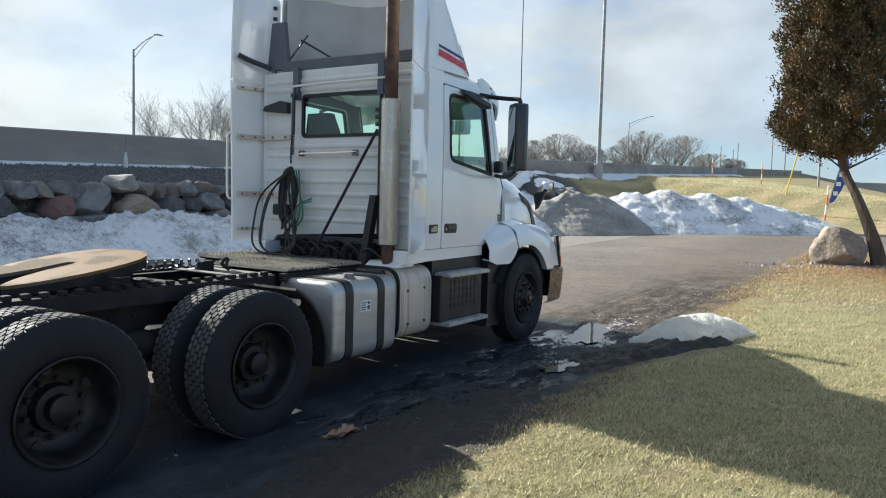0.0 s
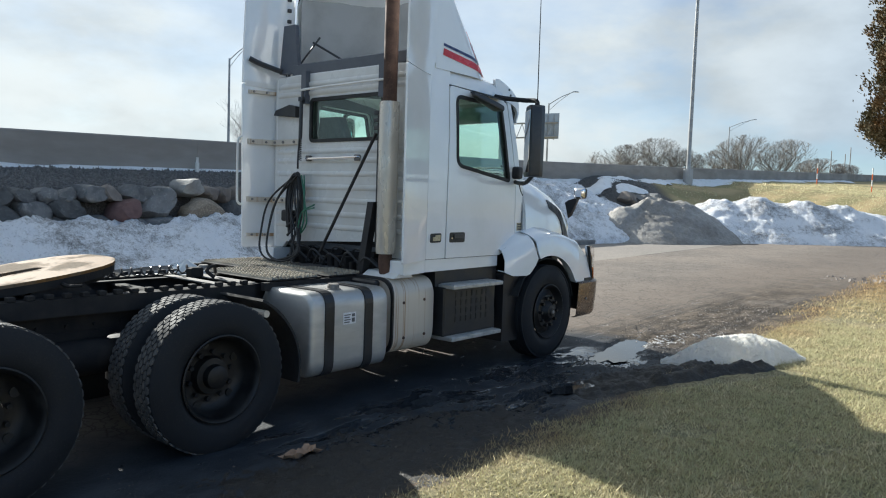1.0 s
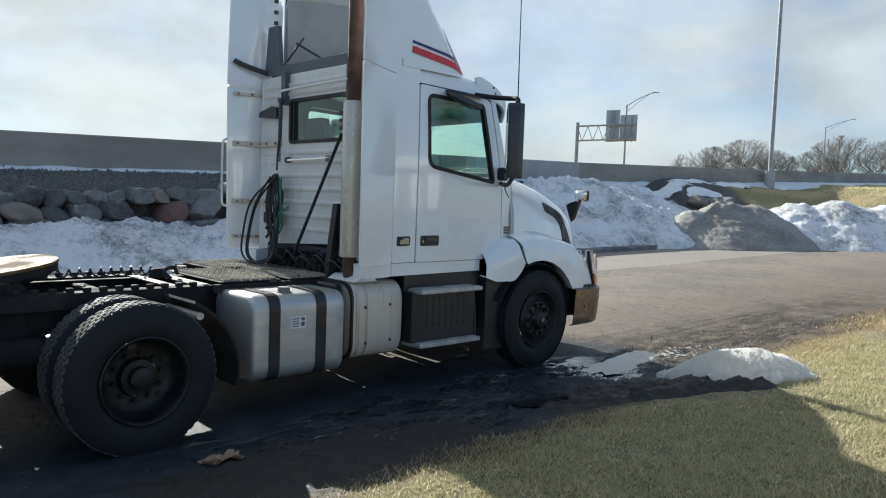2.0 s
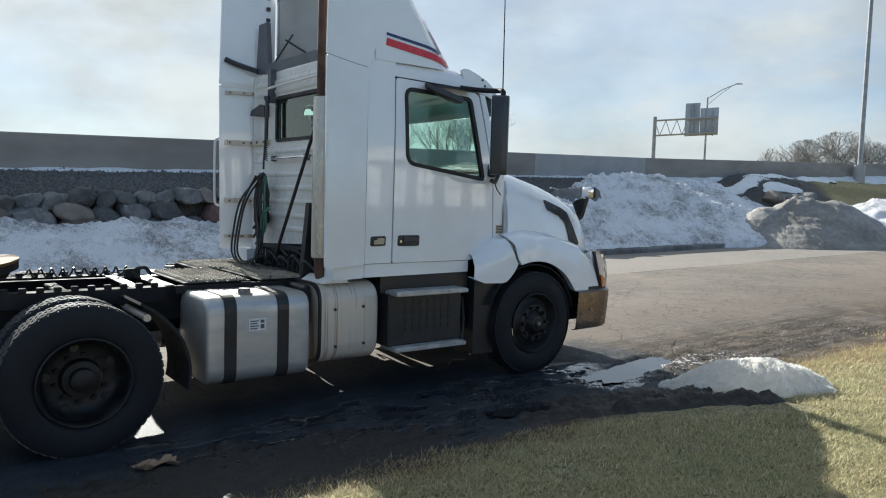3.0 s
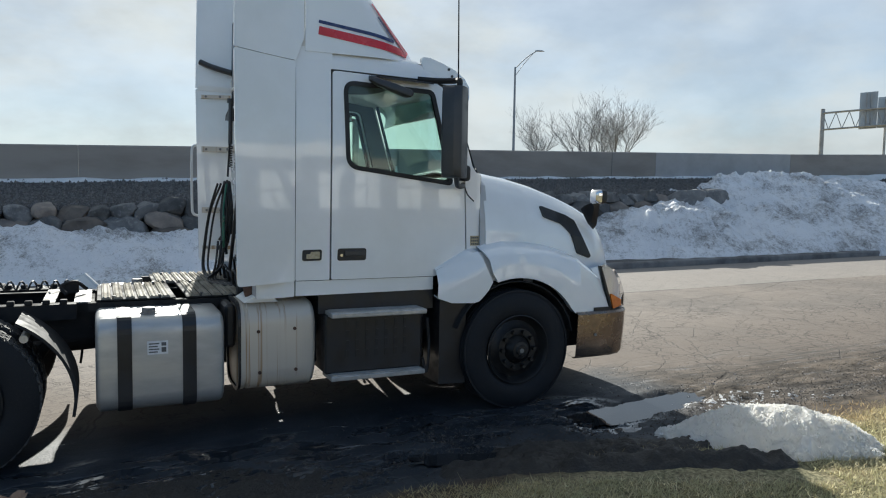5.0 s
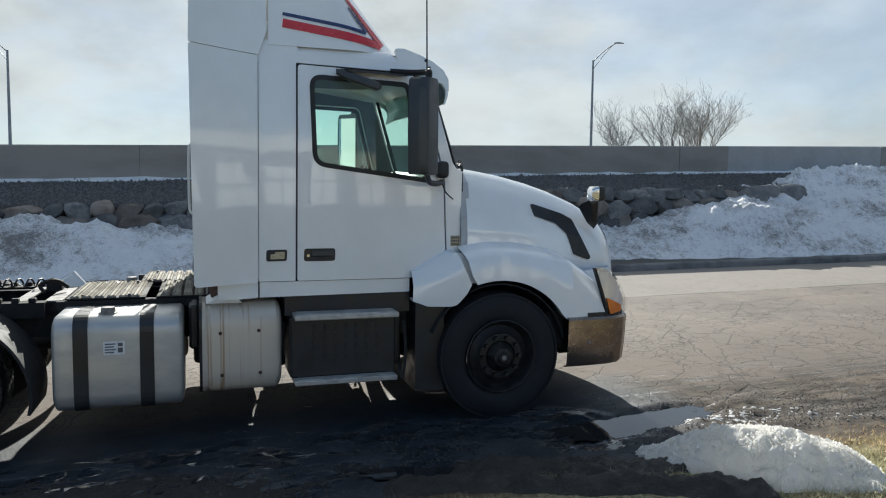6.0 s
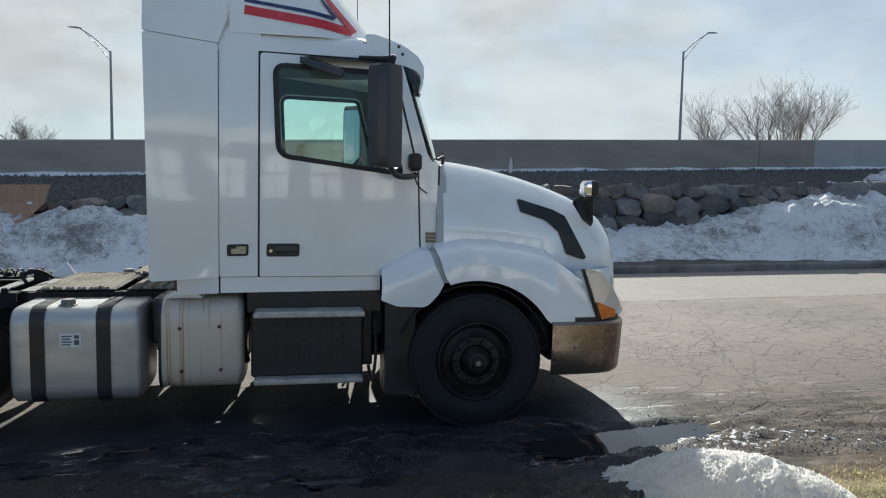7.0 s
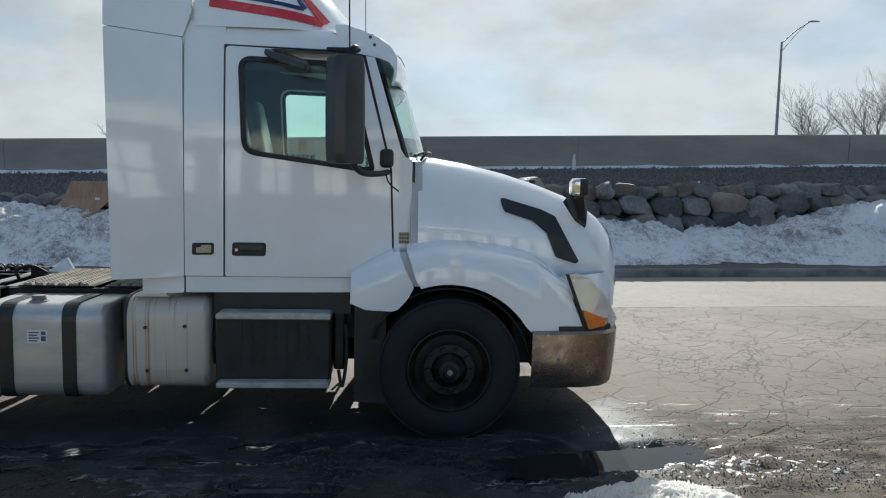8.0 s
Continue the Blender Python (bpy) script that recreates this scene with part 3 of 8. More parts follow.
def rounded(pts, r, seg=5):
    """A polygon (2D) with its corners rounded; r is one radius, or one for each corner."""
    out, n = [], len(pts)
    rs = r if isinstance(r, (list, tuple)) else [r] * n
    for i in range(n):
        p, a, b = Vector(pts[i]), Vector(pts[i - 1]), Vector(pts[(i + 1) % n])
        u, w = (a - p).normalized(), (b - p).normalized()
        half = u.angle(w) / 2
        if rs[i] <= 0 or half > 1.55:
            out.append(tuple(p))
            continue
        d = min(rs[i] / math.tan(half), 0.49 * (a - p).length, 0.49 * (b - p).length)
        for k in range(seg + 1):
            t = k / seg
            out.append(tuple((p + u * d) * (1 - t) ** 2 + p * 2 * t * (1 - t) + (p + w * d) * t * t))
    return out


def plate(outline, holes, put, depth, cuts=0, edge=0.0):
    """A flat-cut plate: outline and holes in 2D, put(a, b, d) places a point d deep."""
    bm = bmesh.new()
    edges = []
    for loop in (outline, *holes):
        vs = [bm.verts.new((a, b, 0)) for a, b in loop]
        edges += [bm.edges.new((vs[i], vs[(i + 1) % len(vs)])) for i in range(len(vs))]
    bmesh.ops.triangle_fill(bm, use_beauty=True, use_dissolve=False, edges=edges)
    if cuts:
        for _ in range(cuts):
            long_ones = [e for e in bm.edges if e.calc_length() > 0.22]
            bmesh.ops.subdivide_edges(bm, edges=long_ones, cuts=1)
        bmesh.ops.triangulate(bm, faces=[f for f in bm.faces if len(f.verts) > 4])
    front = list(bm.faces)
    rim = [e for e in bm.edges if e.is_boundary]
    back = {v: bm.verts.new(v.co) for v in list(bm.verts)}
    for f in front:
        bm.faces.new([back[v] for v in reversed(f.verts)])
    for e in rim:
        a, b = e.verts
        bm.faces.new((a, b, back[b], back[a]))
    low = set(back.values())
    for v in bm.verts:
        v.co = put(v.co.x, v.co.y, depth if v in low else 0.0)
    return bm


# ---- lie of the land ----
def step(v, lo, hi):
    t = np.clip((v - lo) / (hi - lo), 0, 1)
    return t * t * (3 - 2 * t)


def lot(x):
    return np.clip(0.015 * (np.asarray(x, float) - 3.6), -0.12, 0.55)


def wall_top(x):
    x = np.asarray(x, float)
    return np.interp(x, (-40, -2.5, 4.1, 12.4, 19.0, 28.4, 36.8, 45.0, 160.0), (1.98, 2.81, 3.0, 3.25, 3.44, 3.71, 4.02, 4.35, 9.05))


def stone_top(x):
    """Crest of the fieldstones, rising with the road."""
    return np.interp(np.asarray(x, float), (-8, 3.5, 5.0, 7.0, 10.0, 15.0, 18.5, 24.0), (1.35, 1.64, 1.74, 1.84, 1.96, 2.10, 2.17, 2.25))


KERB_Y = 12.75


def rough(x, y, f, seed=0.0):
    """Cheap smooth noise for arrays, about -1 to 1."""
    a = np.sin(x * f * 1.7 + 1.3 * np.sin(y * f * 1.1 + seed) + seed) * np.cos(y * f * 1.9 + 1.7 * np.sin(x * f * 0.8 - seed))
    b = np.sin(x * f * 3.9 + 2.1 * np.sin(y * f * 2.7 + 2 * seed)) * np.cos(y * f * 4.3 + 1.1 * np.sin(x * f * 3.1 + seed))
    return 0.65 * a + 0.35 * b


def land(x, y):
    x, y = np.asarray(x, float), np.asarray(y, float)
    z = lot(x)
    lawn = step(y, 2.8, 1.9) * step(x, 28.5, 25.0)
    z = z + lawn * 0.10 + step(y, 1.0, -6.0) * 0.10
    # churned verge
    verge = step(y, 4.3, 3.4) * step(y, 1.9, 2.6) * step(x, 17, 11)
    z = z + verge * (0.012 * rough(x, y * 1.6, 4.2, 0.7) + 0.010 * rough(x, y, 13.0, 2.1) + 0.006 * rough(x, y, 31.0, 0.7))
    ruts = sum(np.exp(-((y - yc - 0.04 * (x - 10)) / 0.09) ** 2) for yc in (3.15, 3.45, 3.8))
    z = z - 0.010 * ruts * step(x, 9.0, 9.8) * step(x, 14.5, 13.0)
    pool = np.exp(-(((x - 8.98) / 0.82) ** 4 + ((y - 3.37 - 0.17 * (x - 8.98)) / 0.21) ** 4))
    z = z - 0.055 * pool * (1 + 0.45 * rough(x, y, 3.5, 0.9) + 0.25 * rough(x, y, 9.0, 0.2))
    pool2 = np.exp(-(((x - 4.8) / 0.9) ** 4 + ((y - 3.48) / 0.16) ** 4)) + np.exp(-(((x - 6.6) / 0.3) ** 4 + ((y - 3.55) / 0.12) ** 4)) + np.exp(-(((x - 7.4) / 0.35) ** 4 + ((y - 3.4) / 0.09) ** 4))
    z = z - 0.010 * pool2 * (1 + 0.5 * rough(x, y, 4.5, 0.3))
    z = z + lawn * (0.012 * rough(x, y, 2.2, 0.4) + 0.008 * rough(x, y, 7.0, 1.9))
    # bank behind the kerb: verge, foot of the stones, gravel slope, foot of the wall
    west = step(x, 36.0, 27.0)
    base = wall_top(x) - 0.86
    crest_z = stone_top(x) - 0.10
    bank = np.where(y < 15.9, lot(x) + 0.15 + 0.5 * step(y, 13.3, 15.9),
                    np.where(y < 16.4, lot(x) + 0.65 + (crest_z - lot(x) - 0.65) * step(y, 15.85, 16.4), crest_z + (base - crest_z) * np.clip((y - 16.4) / 1.8, 0, 1)))
    z = np.where(y > KERB_Y + 0.08, z + (np.where(y > 18.4, base, bank) - z) * west, z)
    # far slope, grown with grass, up to the road on the bank
    high = np.minimum(wall_top(np.maximum(x, 45.0)) - 0.86, 8.5)
    z = np.where(x > 37.5, z + 0.14, z)
    rise = step(x, 37.6, 56.0) * np.clip((y + 16.0) / 34.2, 0, 1)
    near = step(y, 11.0, 18.2) * (1 - west) * step(x, 27.0, 34.0) * step(x, 62.0, 46.0) * 0.95
    z = np.where(y < 18.3, z + (high - z) * np.maximum(rise, near), np.where(x > 27, base + 0 * x, z))
    return z


def grid_mesh(bm_name, xs, ys, fn):
    """A sheet over a plan grid, as a mesh."""
    gx, gy = np.meshgrid(xs, ys, indexing="ij")
    gz = fn(gx, gy)
    verts = np.stack([gx, gy, gz], -1).reshape(-1, 3)
    nx, ny = len(xs), len(ys)
    i = np.arange(nx * ny).reshape(nx, ny)
    faces = np.stack([i[:-1, :-1], i[1:, :-1], i[1:, 1:], i[:-1, 1:]], -1).reshape(-1, 4)
    me = bpy.data.meshes.new(bm_name)
    me.from_pydata(verts.tolist(), [], faces.tolist())
    me.shade_smooth()
    return me


def spaced(*runs):
    out = []
    for a, b, d in runs:
        out += list(np.arange(a, b - d * 0.3, d))
    return np.array(out + [runs[-1][1]])


GX = spaced((-2000, -200, 600), (-200, -20, 30), (-20, 0, 1.0), (0, 6.5, 0.07), (6.5, 10.5, 0.035), (10.5, 14, 0.07), (14, 40, 0.4), (40, 150, 4), (150, 2400, 450))
GY = spaced((-2000, -200, 600), (-200, -10, 25), (-10, -4, 1.0), (-4, 2.5, 0.07), (2.5, 4.0, 0.035), (4.0, 4.6, 0.07), (4.6, 12.65, 0.4), (12.65, 12.95, 0.05), (12.95, 18.6, 0.2), (18.6, 60, 6), (60, 300, 60), (300, 2400, 525))
me = grid_mesh("ground", GX, GY, land)
me.materials.append(GROUND)
ground = tagged(new("ground", me), "cracked dusty asphalt lot with a muddy verge and dormant lawn", "ground", kind="structure")

# kerb along the lot, turning away at its far corner
kerb_pts = [Vector((x, KERB_Y, 0)) for x in np.arange(-24, 27.1, 1.0)]
bm = bmesh.new()
loft(bm, [[(p.x, p.y + dy, float(lot(p.x)) + dz) for dy, dz in ((0, -0.1), (0.0, 0.10), (0.03, 0.145), (0.06, 0.155), (0.17, 0.155), (0.18, -0.1))] for p in kerb_pts], closed=True, caps=True)
tagged(part("kerb", bm, KERB, smooth=True), "stained grey concrete kerb along the far edge of the lot", "kerb", kind="structure")
bm = bmesh.new()
kp = [Vector((37.5, y, 0)) for y in np.arange(-30, 8.1, 1.0)] + [Vector((37.5 - 3.0 * math.sin(a), 8 + 3.0 * (1 - math.cos(a)), 0)) for a in np.linspace(0.2, 1.5, 8)]
loft(bm, [[(p.x + dx, p.y, float(lot(p.x)) + dz) for dx, dz in ((-0.09, -0.1), (-0.09, 0.12), (-0.05, 0.155), (0.09, 0.155), (0.1, -0.1))] for p in kp], closed=True, caps=True)
tagged(part("kerb", bm, KERB, smooth=True), "concrete kerb below the far grass slope", "kerb", kind="structure")

# concrete wall of the raised road, rising towards its bridge
wx = [-40, -15, -2.5, 4.1, 12.4, 20, 25, 30, 45, 70, 100, 130, 160]
bm = bmesh.new()
for a, b in zip(wx, wx[1:]):
    if 20 <= a < 30:
        continue
    ring = lambda x: [(x, 18.24, float(wall_top(x)) - 1.3), (x, 18.22, float(wall_top(x)) - 0.03), (x, 18.25, float(wall_top(x))), (x, 18.5, float(wall_top(x))), (x, 18.5, float(wall_top(x)) - 1.3)]
    loft(bm, [ring(a + 0.004), ring(b - 0.004)], caps=True)
tagged(part("wall_road", bm, CONCRETE), "long brown-grey concrete barrier wall above the bank", "wall", kind="structure")
bm = bmesh.new()
ring = lambda x: [(x, 18.23, float(wall_top(x)) - 1.3), (x, 18.21, float(wall_top(x)) - 0.03), (x, 18.24, float(wall_top(x))), (x, 18.5, float(wall_top(x))), (x, 18.5, float(wall_top(x)) - 1.3)]
loft(bm, [ring(20.008), ring(21.85)], caps=True)
loft(bm, [ring(28.36), ring(29.99)], caps=True)
tagged(part("wall_road", bm, CONCRETE), "brown-grey end panels of the concrete barrier", "wall", kind="structure")
bm = bmesh.new()
loft(bm, [ring(21.86), ring(28.35)], caps=True)
tagged(part("wall_panel", bm, CONCRETE_PALE), "paler patched panel of the concrete barrier wall", "wall", kind="structure")

bm = bmesh.new()
far_ring = lambda x, y, z: [(x, y, z - 7), (x, y, z), (x, y + 0.4, z), (x, y + 0.4, z - 7)]
loft(bm, [far_ring(160.0, 18.3, 8.6), far_ring(230.0, 18.0, 9.8), far_ring(320, 16.0, 12.0), far_ring(520, 10.0, 18.0), far_ring(700, -4.0, 23.0)], caps=True)
tagged(part("wall_road", bm, CONCRETE), "far end of the concrete barrier on the raised road", "wall", kind="structure")

# snow along the foot of the wall
bm = bmesh.new()
rings = []
for x in np.arange(-14, 96, 0.35):
    h = 0.05 + 0.04 * float(rough(np.array(x), np.array(0.0), 1.1, 0.5)) + 0.02 * float(rough(np.array(x), np.array(2.0), 4.0))
    h = max(h, -0.03)
    far_on = float(step(np.array(x), 44.0, 50.0))
    wid = 0.16 + 2.2 * h + far_on * (0.9 + 0.6 * math.sin(x * 0.55) + 0.3 * math.sin(x * 1.3))
    h += 0.05 * far_on
    zb = float(wall_top(x)) - 0.86
    lie = lambda q: min(zb, float(land(x, 18.23 - q * wid)))
    rings.append([(x, 18.23, zb - 0.3), (x, 18.23, zb + h), (x, 18.23 - wid * 0.5, lie(0.5) + h * 0.75), (x, 18.23 - wid, lie(1.0) - 0.10), (x, 18.23 - wid, lie(1.0) - 0.3)])
loft(bm, rings, closed=False)
tagged(part("snow_strip", bm, SNOW, smooth=True), "thin strip of old snow along the foot of the wall", "snow", kind="stuff")


def drift(name, label, xs, ys, height, material, cat="snow"):
    """A heap of snow on the land: height(x, y) above it."""
    def top(x, y):
        h = height(x, y)
        return land(x, y) + np.where(h > 0, h, np.maximum(h, -0.06)) - 0.02
    me = grid_mesh(name, xs, ys, top)
    me.materials.append(material)
    return tagged(new(name, me), label, cat, kind="stuff")


def crumbs(x, y, a=1.0):
    return a * (0.035 * rough(x, y, 5.0, 0.3) + 0.022 * rough(x, y, 12.0, 1.1) + 0.012 * rough(x, y, 27.0, 2.0))


def bank_height(x, y):
    top = 0.64 + 0.14 * rough(x, y * 0.3, 0.55, 0.9) + 0.10 * rough(x, y * 0.5, 1.7, 0.2) - 0.28 * np.exp(-((x - 15.0) / 2.6) ** 2) + 0.12 * np.exp(-((x - 1.0) / 2.5) ** 2) - 0.20 * np.exp(-((x - 9.0) / 3.5) ** 2)
    top = top + 0.45 * step(x, 16.2, 18.6)
    shape = step(y, 13.06 + 0.08 * np.sin(x * 2.1) + 0.05 * np.sin(x * 5.3), 14.75 + 0.2 * np.sin(x * 0.9)) * step(y, 16.15, 15.35)
    return shape * (top + crumbs(x, y, 2.0) + 0.06 * rough(x, y, 2.3, 0.6)) - 0.05


drift("snow_bank", "grey crusted snow bank along the foot of the stones", np.arange(-12, 20.5, 0.08), np.arange(12.96, 16.2, 0.065), bank_height, SNOW_DIRTY)


def slope_height(x, y):
    """Snow pushed up the bank, from the kerb to the foot of the wall."""
    low = lot(x) + 0.12
    front = 13.02 - 0.9 * step(x, 24.6, 28.5) + 0.05 * np.sin(x * 3.1) + 0.05 * np.sin(x * 7.7)
    top = 1.75 + 0.35 * step(x, 19.5, 21.3) - 0.25 * np.exp(-((x - 19.6) / 0.8) ** 2) + 0.80 * step(x, 21.5, 24.0) - 0.2 * step(x, 29.5, 32.5)
    run = 2.6 + 1.6 * step(x, 20.8, 23.5) + 0.8 * step(x, 26, 29)
    q = np.clip((y - front) / run, -0.05, 1.25)
    z = low + (top - low) * np.where(q < 1, np.sign(q) * np.abs(q) ** 0.85, 1.0)
    gully = 0.12 * rough(x + 0.5 * y, y * 0.35, 1.25, 0.4) + 0.08 * rough(x + 0.5 * y, y * 0.6, 2.9, 1.2)
    z = z + (gully + crumbs(x, y, 1.6) + 0.05 * rough(x, y, 2.0, 1.7)) * np.clip(q * 3, 0, 1)
    z = z - 1.6 * step(x, 18.6, 17.0) - 1.8 * step(x, 31.5, 34.0) - 1.2 * step(y, 17.1 + 0.35 * rough(x, y, 1.3, 0.5), 17.9)
    return np.where(q > 0.0, z - land(x, y), -0.3)


drift("snow_slope", "wide bank of dirty snow pushed up against the wall", np.arange(17.0, 34.0, 0.085), np.arange(11.9, 18.2, 0.085), slope_height, SNOW_DIRTY)


def heaped(x, y, cones, seed):
    """Loose cones at their angle of rest, run together."""
    acc = 0 * x
    for cx, cy, rx, ry, k in cones:
        q = 1 - np.sqrt(((x - cx) / rx) ** 2 + ((y - cy) / ry) ** 2)
        acc = acc + (k * np.clip(q * 1.12, 0, 1.0)) ** 5
    h = np.where(acc > 1e-9, acc ** 0.2, -0.1)
    soft = np.where(h > 0, 1.0, 0.0)
    h = h + soft * (0.06 * rough(x, y, 0.9, seed) + 0.05 * rough(x + 0.4 * y, y * 0.5, 2.6, seed + 1) + 0.03 * rough(x, y, 6.1, seed)) * np.clip(h * 1.2, 0, 1) + soft * crumbs(x, y, 0.9) * np.clip(h * 3, 0, 1)
    return h - np.maximum(land(x, y) - lot(x) - 0.15, 0) * 0.55 * soft


GRIT_CONES = ((30.9, 12.7, 3.7, 3.0, 1.62), (32.3, 11.9, 3.4, 2.7, 1.55), (29.3, 13.4, 2.4, 1.8, 1.1))
CLEAN_CONES = ((34.5, 11.3, 3.3, 3.3, 1.75), (35.6, 9.9, 3.2, 3.3, 1.90), (36.6, 8.3, 2.8, 3.3, 1.80), (37.6, 6.9, 2.3, 3.2, 1.50), (38.4, 5.6, 1.8, 3.0, 1.12), (39.0, 4.3, 1.3, 2.3, 0.75))
drift("snow_heap", "tall cone of grit-laden grey snow", np.arange(26.5, 36, 0.09), np.arange(8.8, 16.4, 0.09), lambda x, y: heaped(x, y, GRIT_CONES, 0.4), SNOW_GRIT)
drift("snow_heap", "long ploughed heap of streaked snow at the end of the lot", np.arange(31.5, 40.5, 0.10), np.arange(0.5, 14.4, 0.10), lambda x, y: heaped(x, y, CLEAN_CONES, 1.7), SNOW_DIRTY)
for cx, cy, rx, ry in ((33.5, 16.9, 2.6, 0.5), (37.0, 17.4, 2.2, 0.45), (35.5, 16.0, 1.6, 0.5), (41.5, 17.3, 2.5, 0.5)):
    drift("snow_tongue", "thin melting tongue of snow on the bank", np.arange(cx - rx, cx + rx, 0.12), np.arange(cy - ry, cy + ry, 0.08),
          lambda x, y, cx=cx, cy=cy, rx=rx, ry=ry: 0.16 * (1 - ((x - cx) / rx) ** 2 - ((y - cy - 0.2 * np.sin(x * 2.2)) / ry) ** 2) + 0.04 * rough(x, y, 3.0, cx), SNOW)


lump_rng = np.random.RandomState(17)
LUMPS = np.stack([lump_rng.uniform(7.9, 10.2, 8200), lump_rng.uniform(1.1, 3.2, 8200), lump_rng.uniform(0.3, 1.0, 8200)], -1)


def lumps(x, y, size=0.024, every=1):
    """Rounded crystals packed side by side, 0 to 1."""
    out = np.zeros(x.shape)
    x0, y0, d = x.min(), y.min(), (x[1, 0] - x[0, 0])
    reach = int(size * 1.6 / d) + 1
    for px, py, k in LUMPS[::every]:
        i, j = int((px - x0) / d), int((py - y0) / d)
        a, b, c, e = max(i - reach, 0), min(i + reach + 1, x.shape[0]), max(j - reach, 0), min(j + reach + 1, x.shape[1])
        if a < b and c < e:
            q = 1 - ((x[a:b, c:e] - px) ** 2 + (y[a:b, c:e] - py) ** 2) / (size * (0.7 + 0.6 * k)) ** 2
            out[a:b, c:e] = np.maximum(out[a:b, c:e], k * np.sqrt(np.clip(q, 0, 1)))
    return out


def patch_body(x, y):
    c, s = math.cos(-0.72), math.sin(-0.72)
    u, w = (x - 8.97) * c - (y - 2.10) * s, (x - 8.97) * s + (y - 2.10) * c
    # long axis from the puddle towards the lawn
    q = 1 - np.sqrt((w / 0.76) ** 2 + (u / 0.43) ** 2) + 0.10 * rough(x, y, 3.0, 0.3) + 0.05 * rough(x, y, 7.5, 1.3)
    return 0.245 * np.where(q > 0, 1 - (1 - np.clip(q * 1.2, 0, 1.0)) ** 1.9, q * 0.8)


def patch_height(x, y):
    h = patch_body(x, y)
    on = np.clip(h * 14, 0, 1)
    return h + on * (0.020 * rough(x, y, 5.5, 0.8) + 0.032 * (lumps(x, y) - 0.4) + 0.046 * (lumps(x, y, 0.062, 6) - 0.45) + 0.008 * rough(x, y, 47.0, 1.7))


drift("snow_patch", "melting heap of coarse granular snow on the lawn edge", np.arange(7.9, 10.5, 0.0125), np.arange(0.9, 3.4, 0.0125), patch_height, GRAIN_SNOW)


chip_rng = np.random.RandomState(23)
n_chip = 42000
cxs, cys = chip_rng.uniform(7.95, 10.4, n_chip), chip_rng.uniform(0.95, 3.3, n_chip)
ch = patch_body(cxs, cys)
keep = ch > 0.015
cxs, cys, ch = cxs[keep], cys[keep], ch[keep]
ct = land(cxs, cys) + ch + 0.002
cs = 0.0058 * chip_rng.lognormal(0, 0.4, len(cxs))
tet = np.array([[1, 0, -0.6], [-0.5, 0.87, -0.5], [-0.5, -0.87, -0.4], [0.1, 0.1, 1.1]])
cv = (tet[None] * chip_rng.uniform(0.5, 1.4, (len(cxs), 4, 3)) + chip_rng.uniform(-0.4, 0.4, (len(cxs), 4, 3))) * cs[:, None, None] + np.stack([cxs, cys, ct], -1)[:, None, :]
me = bpy.data.meshes.new("snow_grains")
me.from_pydata(cv.reshape(-1, 3).tolist(), [], (np.array([[0, 1, 3], [1, 2, 3], [2, 0, 3], [0, 2, 1]])[None] + np.arange(len(cxs))[:, None, None] * 4).reshape(-1, 3).tolist())
me.materials.append(GRAIN_SNOW)
tagged(new("snow_grains", me), "loose jagged ice grains on the melting snow", "snow", kind="stuff")


def slush_height(x, y):
    q = 1 - ((x - 9.95) / 1.05) ** 2 - ((y - 3.16 + 0.10 * (x - 9.7)) / 0.38) ** 2 + 0.75 * rough(x, y, 3.2, 0.6) + 0.35 * rough(x, y, 8.0, 1.1)
    return 0.010 * np.clip(q, -1, 1) + 0.007 * rough(x, y, 23.0, 0.4) + 0.005 * rough(x, y, 57.0, 0.9) + 0.016 * step(q, 0.15, 0.75) - 0.008


drift("slush", "flat grains of melting slush beside the puddle", np.arange(8.7, 11.2, 0.018), np.arange(2.6, 3.8, 0.018), slush_height, SLUSH)

# standing melt water
def pool(name, cx, cy, rx, ry, level, tilt=0.0, seed=0.0, label="shallow melt water puddle on the muddy verge"):
    bm = bmesh.new()
    vs = []
    for k in range(72):
        t = 2 * math.pi * k / 72
        q = 1 + 0.16 * math.sin(3 * t + seed) + 0.10 * math.sin(7 * t + 2 * seed) + 0.05 * math.sin(11 * t + 1.0) + 0.02 * math.sin(23 * t + seed)
        vs.append(bm.verts.new((cx + rx * q * math.cos(t), cy + ry * q * math.sin(t) + tilt * rx * q * math.cos(t), level)))
    bm.faces.new(vs)
    tagged(part(name, bm, WATER), label, "puddle", kind="structure")


pool("puddle", 8.98, 3.37, 0.92, 0.29, float(lot(8.98)) - 0.024, 0.17, 0.4)
pool("puddle", 6.85, 2.86, 0.36, 0.10, float(lot(6.85)) + 0.012, -0.2, 1.4)

